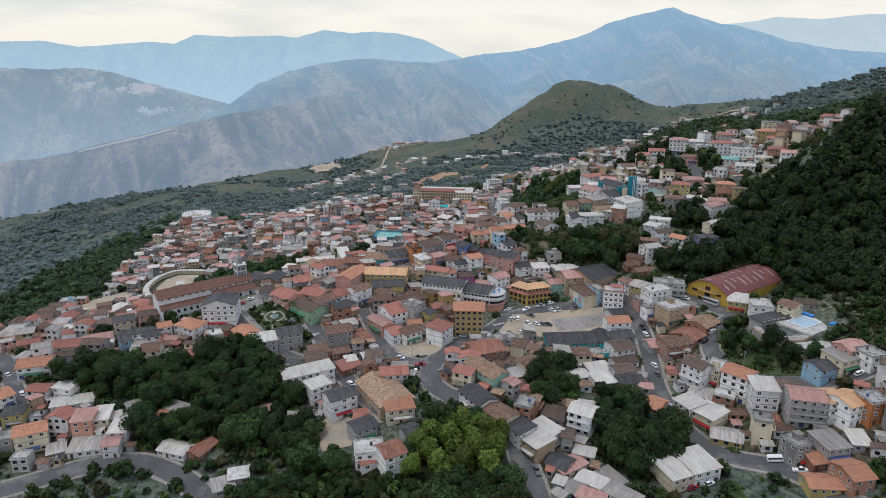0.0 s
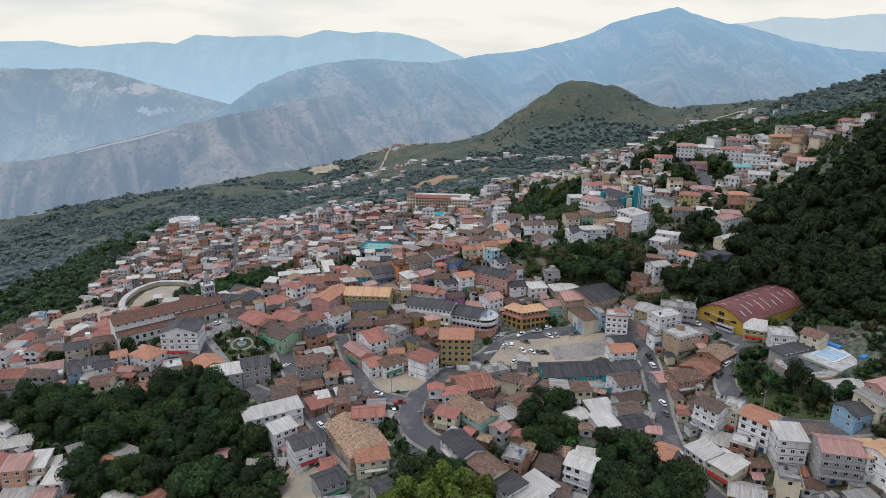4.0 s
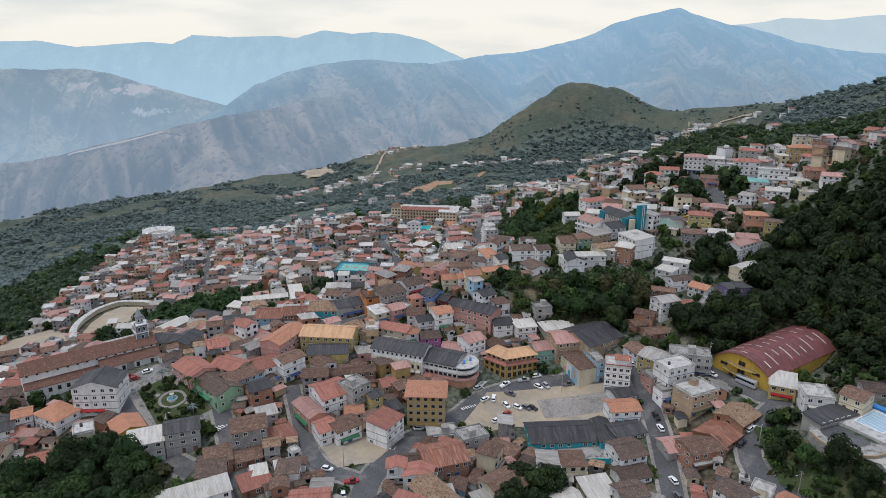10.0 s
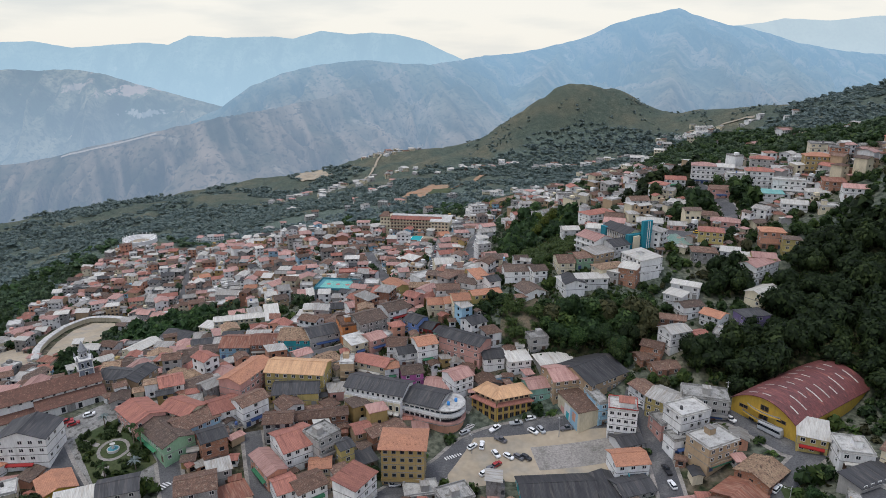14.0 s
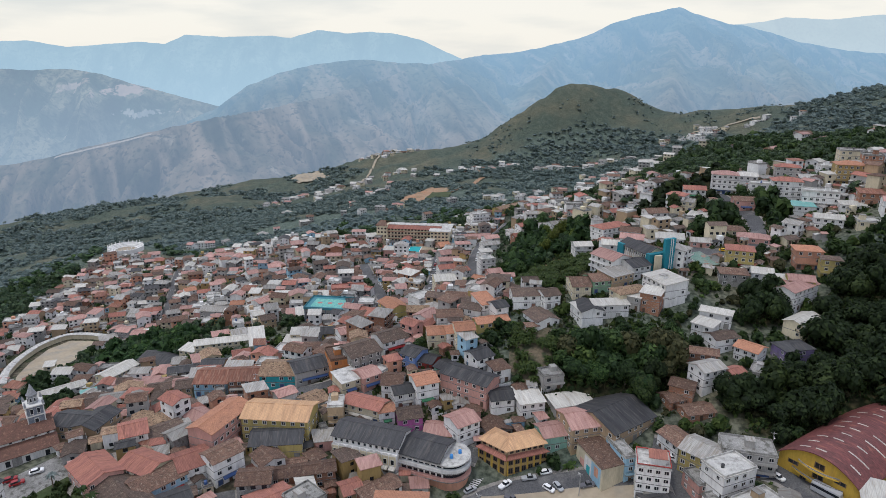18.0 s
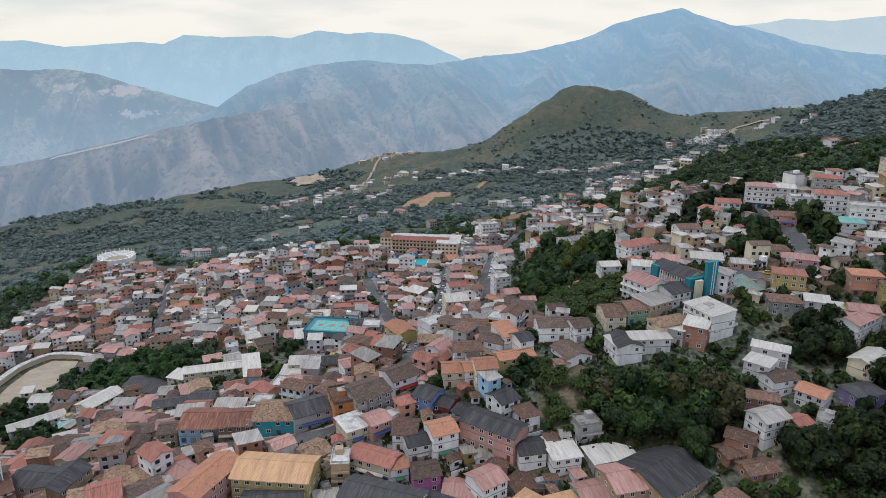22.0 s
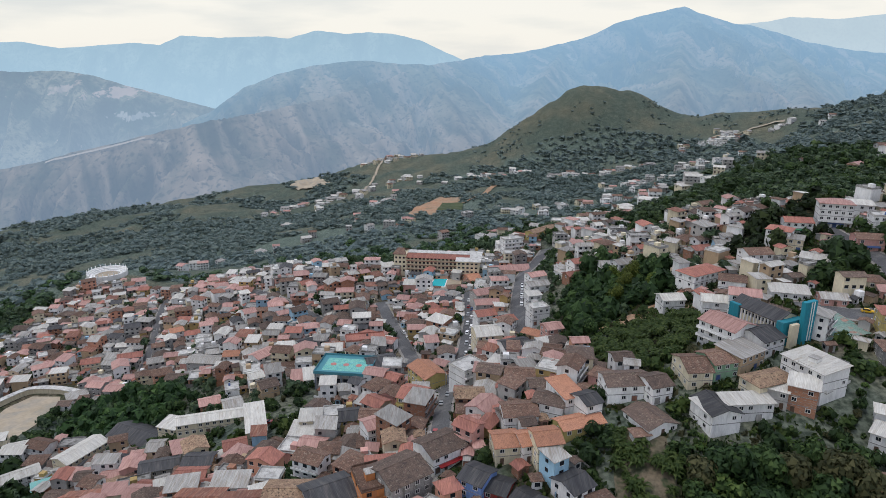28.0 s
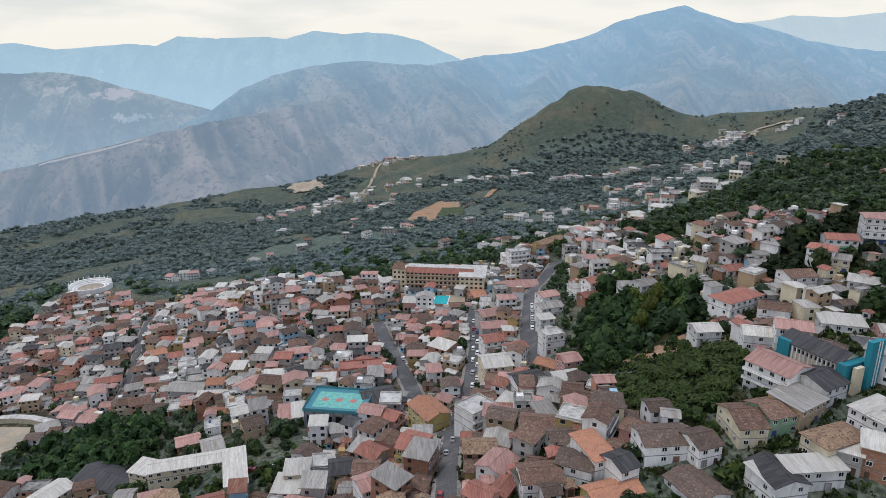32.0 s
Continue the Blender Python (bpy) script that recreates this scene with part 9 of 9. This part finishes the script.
# ---- street furniture ----
def street_pole(x, y, rz):
    root = thing("utility_pole", x, y, gz(x, y), rz, "grey concrete utility pole with a street lamp", "utility pole", "utility poles")
    b = Build()
    b.tube(0, 0, -0.5, 8.5, 0.16, 0.09, 8)
    part("pole", b.done("pole", "pole_grey"), root)
    b = Build()
    b.box(-0.9, 0.9, -0.06, 0.06, 7.9, 8.02)
    part("crossarm", b.done("crossarm", "pole_grey"), root)
    b = Build()
    b.box(-0.05, 0.05, -1.6, 0, 7.2, 7.28)
    part("arm", b.done("arm", "pole_grey"), root)
    b = Build()
    b.box(-0.14, 0.14, -2.1, -1.55, 7.14, 7.28)
    part("lamp", b.done("lamp", "frame_white"), root)


for line, half, _ in ROADS[:14]:
    done = 0.0
    for (x0, y0), (x1, y1) in zip(line, line[1:]):
        ln = math.hypot(x1 - x0, y1 - y0)
        done += ln
        if done > 26:
            done = 0
            nx_, ny_ = -(y1 - y0) / ln, (x1 - x0) / ln
            px, py = x1 + nx_ * (half + 0.8), y1 + ny_ * (half + 0.8)
            if not blocked(px, py, 0.2):
                street_pole(px, py, math.degrees(math.atan2(ny_, nx_)) - 90)


def crossing(x, y, rz, n=7):
    """A zebra crossing of separate painted bars."""
    root = thing("zebra_crossing", x, y, gz(x, y) + 0.27, rz, "worn white zebra crossing", "crossing", "zebra crossings")
    for k in range(n):
        b = Build()
        u = (k - n / 2) * 1.0
        b.box(u, u + 0.5, -1.4, 1.4, -0.03, 0.01)
        part("bar", b.done("bar", "paint_white"), root)


for x, y, rz in ((-96.5, 239.5, -40), (-72, 247, 60), (-63, 229, 30), (152.0, 398.5, 60), (160.0, 402.5, 0), (27.0, 283.0, 60), (20, 268.0, 30), (-72, 424, 90)):
    crossing(x, y, rz)

# the park: round fountain, paths, hedges and palms
fx, fy = -95.5, 259.5
root = thing("fountain", fx, fy, gz(fx, fy) + 0.3, 0, "round white stone fountain in the park", "fountain")
b = Build()
b.tube(0, 0, -1.0, 0.5, 2.0, 2.0, 20)
part("basin", b.done("basin", "slab_pale"), root)
b = Build()
b.tube(0, 0, 0.5, 0.54, 1.7, 1.7, 20)
part("water", b.done("water", "court_teal"), root)
b = Build()
b.tube(0, 0, 0.54, 2.2, 0.5, 0.3, 8)
b.tube(0, 0, 2.2, 2.4, 0.9, 0.9, 12)
part("pillar", b.done("pillar", "slab_pale"), root)
for r in (5.2,):
    ring_line = [(fx + r * math.cos(a * math.pi / 8), fy + r * math.sin(a * math.pi / 8)) for a in range(17)]
    road("pavement_ring", ring_line, 0.55, "paving", "paved ring path round the fountain", 0.42)
for x1, y1 in ((-108, 263), (-99, 275), (-83, 256), (-93, 244)):
    road("pavement_path", [(fx + (x1 - fx) * 0.45, fy + (y1 - fy) * 0.45), (x1, y1)], 0.8, "paving", "paved park path", 0.42)


def palm(x, y, h, label, mat):
    root = thing("palm", x, y, gz(x, y), random.Random(int(x * 7)).uniform(0, 360), label, "palm", "park palms")
    b = Build()
    b.tube(0, 0, -0.5, h, 0.22, 0.15, 8)
    part("trunk", b.done("trunk", "bark"), root)
    rr = random.Random(int(x * 3 + y))
    for k in range(16):
        a, ln, up = k * 0.393 * 2.0 + rr.random() * 0.4, rr.uniform(1.8, 2.5), rr.uniform(0.1, 1.2)
        v, f = [], []
        for j in range(6):
            q = j / 5
            px, pz = ln * q, h + up * math.sin(q * 2.2) - 0.9 * q * q
            wd = 0.34 * math.sin(math.pi * min(0.98, q + 0.1)) + 0.02
            v += [(px, -wd, pz - 0.12), (px, 0, pz), (px, wd, pz - 0.12)]
        for j in range(5):
            f += [(3 * j, 3 * j + 1, 3 * j + 4, 3 * j + 3), (3 * j + 1, 3 * j + 2, 3 * j + 5, 3 * j + 4)]
        part("frond", mesh("frond", v, f, mat), root, "", pose(0, 0, 0, 0, 0, math.degrees(a)))


foliage("leaf_silver", (0.10, 0.13, 0.12), (0.17, 0.21, 0.20), (0.26, 0.30, 0.29))
for x, y, h, mt in ((-103.5, 270.5, 4.5, "leaf_silver"), (-84.5, 251.5, 4.0, "leaf_silver"), (-90, 263, 7, "leaf_mid"), (-86, 260, 7.5, "leaf_mid"), (-93, 248, 5, "leaf_mid")):
    palm(x, y, h, "silvery fan palm in the park" if mt == "leaf_silver" else "green fan palm in the park", mt)
park = [(-110, 264), (-99, 277), (-80, 255), (-92, 242)]
places = []
rnd = random.Random(77)
for _ in range(330):
    px, py = rnd.uniform(-111, -79), rnd.uniform(241, 278)
    if inside(park, px, py) and math.hypot(px - fx, py - fy) > 6.3:
        places.append((rnd.choice(SHRUBS[2:6]), px, py, gz(px, py) - 0.5, rnd.uniform(0, 6.3), rnd.uniform(0.22, 0.48), rnd.uniform(0.2, 0.42)))
joined("park_shrubs", SHRUBS, places, "green shrubs and hedges in the park beds", "shrubs")


# ---- shrubs, garden trees and weeds between the houses and on open slopes ----
rnd = random.Random(15)
near_places, far_places = [], []
GARDEN = SHRUBS + BANANA
y = 108.0
while y < 720:
    g = 4.0 if y < 330 else 4.2 if y < 450 else 5.0
    x = -420.0
    while x < 420:
        px, py = x + rnd.uniform(-0.5, 0.5) * g, y + rnd.uniform(-0.5, 0.5) * g
        x += g
        if abs(px) > 40 + (py + 60) * 0.78:
            continue
        if (any(inside(o, px, py) for o, gp, _ in WOODS if gp < 7) and rnd.random() < 0.6) or near_road(px, py, 0.8) or blocked(px, py, 1.3 if py < 450 else 0.7):
            continue
        if any(inside(o, px, py) for o in COVERED):
            continue
        town = any(inside(q[0], px, py) for q in QUARTERS if q[2] < 18)
        if rnd.random() > ((0.3 if py < 450 else 0.62) if town else 0.7):
            continue
        s = (rnd.choice([0.22, 0.3, 0.4, 0.55, 0.8]) if py < 450 else rnd.choice([0.35, 0.45, 0.6, 0.8])) if town else rnd.choice([0.3, 0.45, 0.6, 0.8, 1.0])
        if py < 450:
            near_places.append((rnd.choice(GARDEN), px, py, gz(px, py) - 1.6 * s, rnd.uniform(0, 6.3), s, s * rnd.uniform(0.7, 1.2)))
        else:
            far_places.append((rnd.choice(TOWN_CROWNS), px, py, gz(px, py) - 0.3, rnd.uniform(0, 6.3), s * 1.2, s * rnd.uniform(0.9, 1.5)))
    y += g
joined("garden_shrubs", GARDEN, near_places, "garden trees, bananas and shrubs between houses", "shrubs")
joined("hillside_shrubs", TOWN_CROWNS, far_places, "scattered garden trees among hillside houses", "shrubs")


# ---- hamlets, cuttings and roads beyond the town ----
rnd = random.Random(41)
rows = Rows()
for cx, cy, rx, ry, n in HAMLETS:
    for _ in range(n):
        px, py = cx + rnd.gauss(0, 0.6) * rx, cy + rnd.gauss(0, 0.6) * ry
        if blocked(px, py, 4):
            continue
        kind, mt = rnd.choice([("gable", "metal_grey"), ("gable", "metal_white"), ("shed", "metal_white"), ("gable", "metal_pink"), ("shed", "metal_grey"), ("gable", "tile_brown"), ("flat", "slab_pale")])
        k = 1.0 if cy < 1300 else 1.25
        TAKEN.append((px, py, 0, 9, 9))
        plain_house(rows, px, py, rnd.uniform(-40, 40), rnd.uniform(8, 14) * k, rnd.uniform(7, 10) * k, rnd.choice([1, 2, 2, 3]), rnd.choice(["white", "white", "white", "cream", "grey"]), kind, mt)
rows.done("valley_houses", "scattered pale houses of hamlets beyond the town", "houses")
for line, half, mt in (([(29, 1185), (66, 1265), (98, 1370), (111, 1450), (101, 1511)], 5, "red_earth"), ([(-161, 1908), (-150, 1840), (-158, 1777), (-161, 1706), (-168, 1640), (-176, 1567)], 3.0, "dirt"), ([(560, 1590), (640, 1575), (720, 1545)], 3, "dirt")):
    road("road_dirt", line, half, mt, "pale dirt road winding over the hills", 1.8)
patch("ground_cutting", SAND_PLOT, "dirt", "bare sandy building plot on the hill", "earth", 2.2, 12)
patch("ground_red_cutting", RED_CUT, "red_earth", "red earth cutting beside a sports field", "earth", 1.8, 10)
patch("ground_sports_field", FIELD, "lawn", "small green sports field", "field", 2.6, 10)


# ---- bamboo: tall feathery light green clumps ----
BAMBOO = [crown_mesh("foliage", 90 + i, "leaf_bamboo", 8, 1800, 0.34, 3.6, 1.0, 9.5, 0.5) for i in range(2)]
rnd = random.Random(4)
for x, y, s in ((6, 159, 1.3), (9, 152, 1.3), (2, 150, 1.4), (-4, 146, 1.3), (11, 161, 1.1), (-12, 145, 1.3), (-19, 156, 1.2), (5, 144, 1.3), (-14, 160, 1.2), (-8, 166, 1.1), (-2, 163, 1.3), (0, 157, 1.1), (-8, 156, 1.35), (-15, 152, 1.2), (-21, 147, 1.1), (4, 166, 0.9), (82, 470, 1.2), (88, 478, 1.3), (80, 484, 1.2), (76, 462, 1.1), (93, 462, 1.0)):
    root = thing("bamboo_clump", x, y, gz(x, y), rnd.uniform(0, 360), "tall light green bamboo clump on the slope", "bamboo", "bamboo clumps")
    root.scale = (s, s, s)
    part("foliage", rnd.choice(BAMBOO), root)
    for k in range(5):
        b = Build()
        b.tube(rnd.uniform(-1, 1), rnd.uniform(-1, 1), -0.5, 6.0, 0.07, 0.05, 5)
        part("culm", b.done("culm", "leaf_light"), root)


# ---- low weeds on open ground near the camera, scrub on the far hill ----
def tuft(name, seed, mat):
    rr = random.Random(seed)
    v, f = [], []
    for k in range(7):
        a, r, h = rr.uniform(0, 6.3), rr.uniform(0.0, 0.9), rr.uniform(0.35, 0.9)
        cx, cy, wd, tx, ty = r * math.cos(a), r * math.sin(a), rr.uniform(0.2, 0.45), rr.uniform(-0.5, 0.5), rr.uniform(-0.5, 0.5)
        i, e = len(v), rr.uniform(0, 3.14)
        v += [(cx - wd * math.cos(e), cy - wd * math.sin(e), -0.1), (cx + wd * math.cos(e), cy + wd * math.sin(e), -0.1), (cx + wd * 0.7 * math.cos(e) + tx, cy + wd * 0.7 * math.sin(e) + ty, h), (cx - wd * 0.6 * math.cos(e) + tx, cy - wd * 0.6 * math.sin(e) + ty, h * 0.9)]
        f.append((i, i + 1, i + 2, i + 3))
    return mesh(name, v, f, mat)


TUFTS = [tuft("weeds_tuft", s, m) for s, m in ((1, "leaf_dark"), (2, "leaf_mid"), (3, "leaf_dry"), (4, "leaf_mid"), (5, "leaf_light"))]
rnd = random.Random(23)
places = []
OPEN = [QUARTERS[2][0], [(-60, 300), (110, 300), (110, 440), (-60, 440)], [(113, 250), (136, 249), (195, 235), (195, 195), (154, 190), (128, 200), (118, 213)]] + [q[0] for q in WOODS if q[1] < 7]
for outline in OPEN:
    xs, ys = [p[0] for p in outline], [p[1] for p in outline]
    area = (max(xs) - min(xs)) * (max(min(max(ys), 480), min(ys)) - min(ys))
    for _ in range(int(area / 5.5)):
        px, py = rnd.uniform(min(xs), max(xs)), rnd.uniform(min(ys), min(max(ys), 480))
        if abs(px) > 0.74 * (py + 60) + 12 or not inside(outline, px, py) or near_road(px, py, 0.7) or blocked(px, py, 0.1) or any(inside(o, px, py) for o in COVERED):
            continue
        s = rnd.uniform(0.9, 2.2)
        places.append((rnd.choice(TUFTS), px, py, gz(px, py), rnd.uniform(0, 6.3), s, s * rnd.uniform(0.7, 1.3)))
        if len(places) > 11000:
            break
joined("weeds", TUFTS, places, "rank weeds and low growth on open slopes", "weeds")
places = []
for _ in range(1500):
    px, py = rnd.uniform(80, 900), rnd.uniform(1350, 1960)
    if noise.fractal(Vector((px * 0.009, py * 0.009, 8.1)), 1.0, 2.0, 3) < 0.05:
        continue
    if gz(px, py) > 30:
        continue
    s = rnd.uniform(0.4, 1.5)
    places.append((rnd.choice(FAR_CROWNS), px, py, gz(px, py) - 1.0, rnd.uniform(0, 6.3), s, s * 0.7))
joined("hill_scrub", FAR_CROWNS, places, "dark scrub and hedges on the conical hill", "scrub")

places = []
for _ in range(900):
    px, py = rnd.uniform(48, 100), rnd.uniform(378, 440)
    if inside(BANANAS, px, py) and not blocked(px, py, 1.0):
        if rnd.random() < 0.45:
            s = rnd.uniform(0.6, 1.2)
            places.append((rnd.choice(BANANA), px, py, gz(px, py), rnd.uniform(0, 6.3), s, s))
        else:
            s = rnd.uniform(1.2, 2.6)
            places.append((rnd.choice(TUFTS), px, py, gz(px, py), rnd.uniform(0, 6.3), s, s))
for _ in range(150):
    px, py = rnd.uniform(40, 62), rnd.uniform(316, 352)
    if inside(BANK, px, py) and not blocked(px, py, 1.0) and noise.noise(Vector((px * 0.12, py * 0.12, 1.7))) > -0.05:
        s = rnd.uniform(0.6, 1.2)
        places.append((rnd.choice(BANANA), px, py, gz(px, py), rnd.uniform(0, 6.3), s, s))
joined("banana_grove", BANANA + TUFTS, places, "banana plants and rank grass on a steep slope", "banana plants")
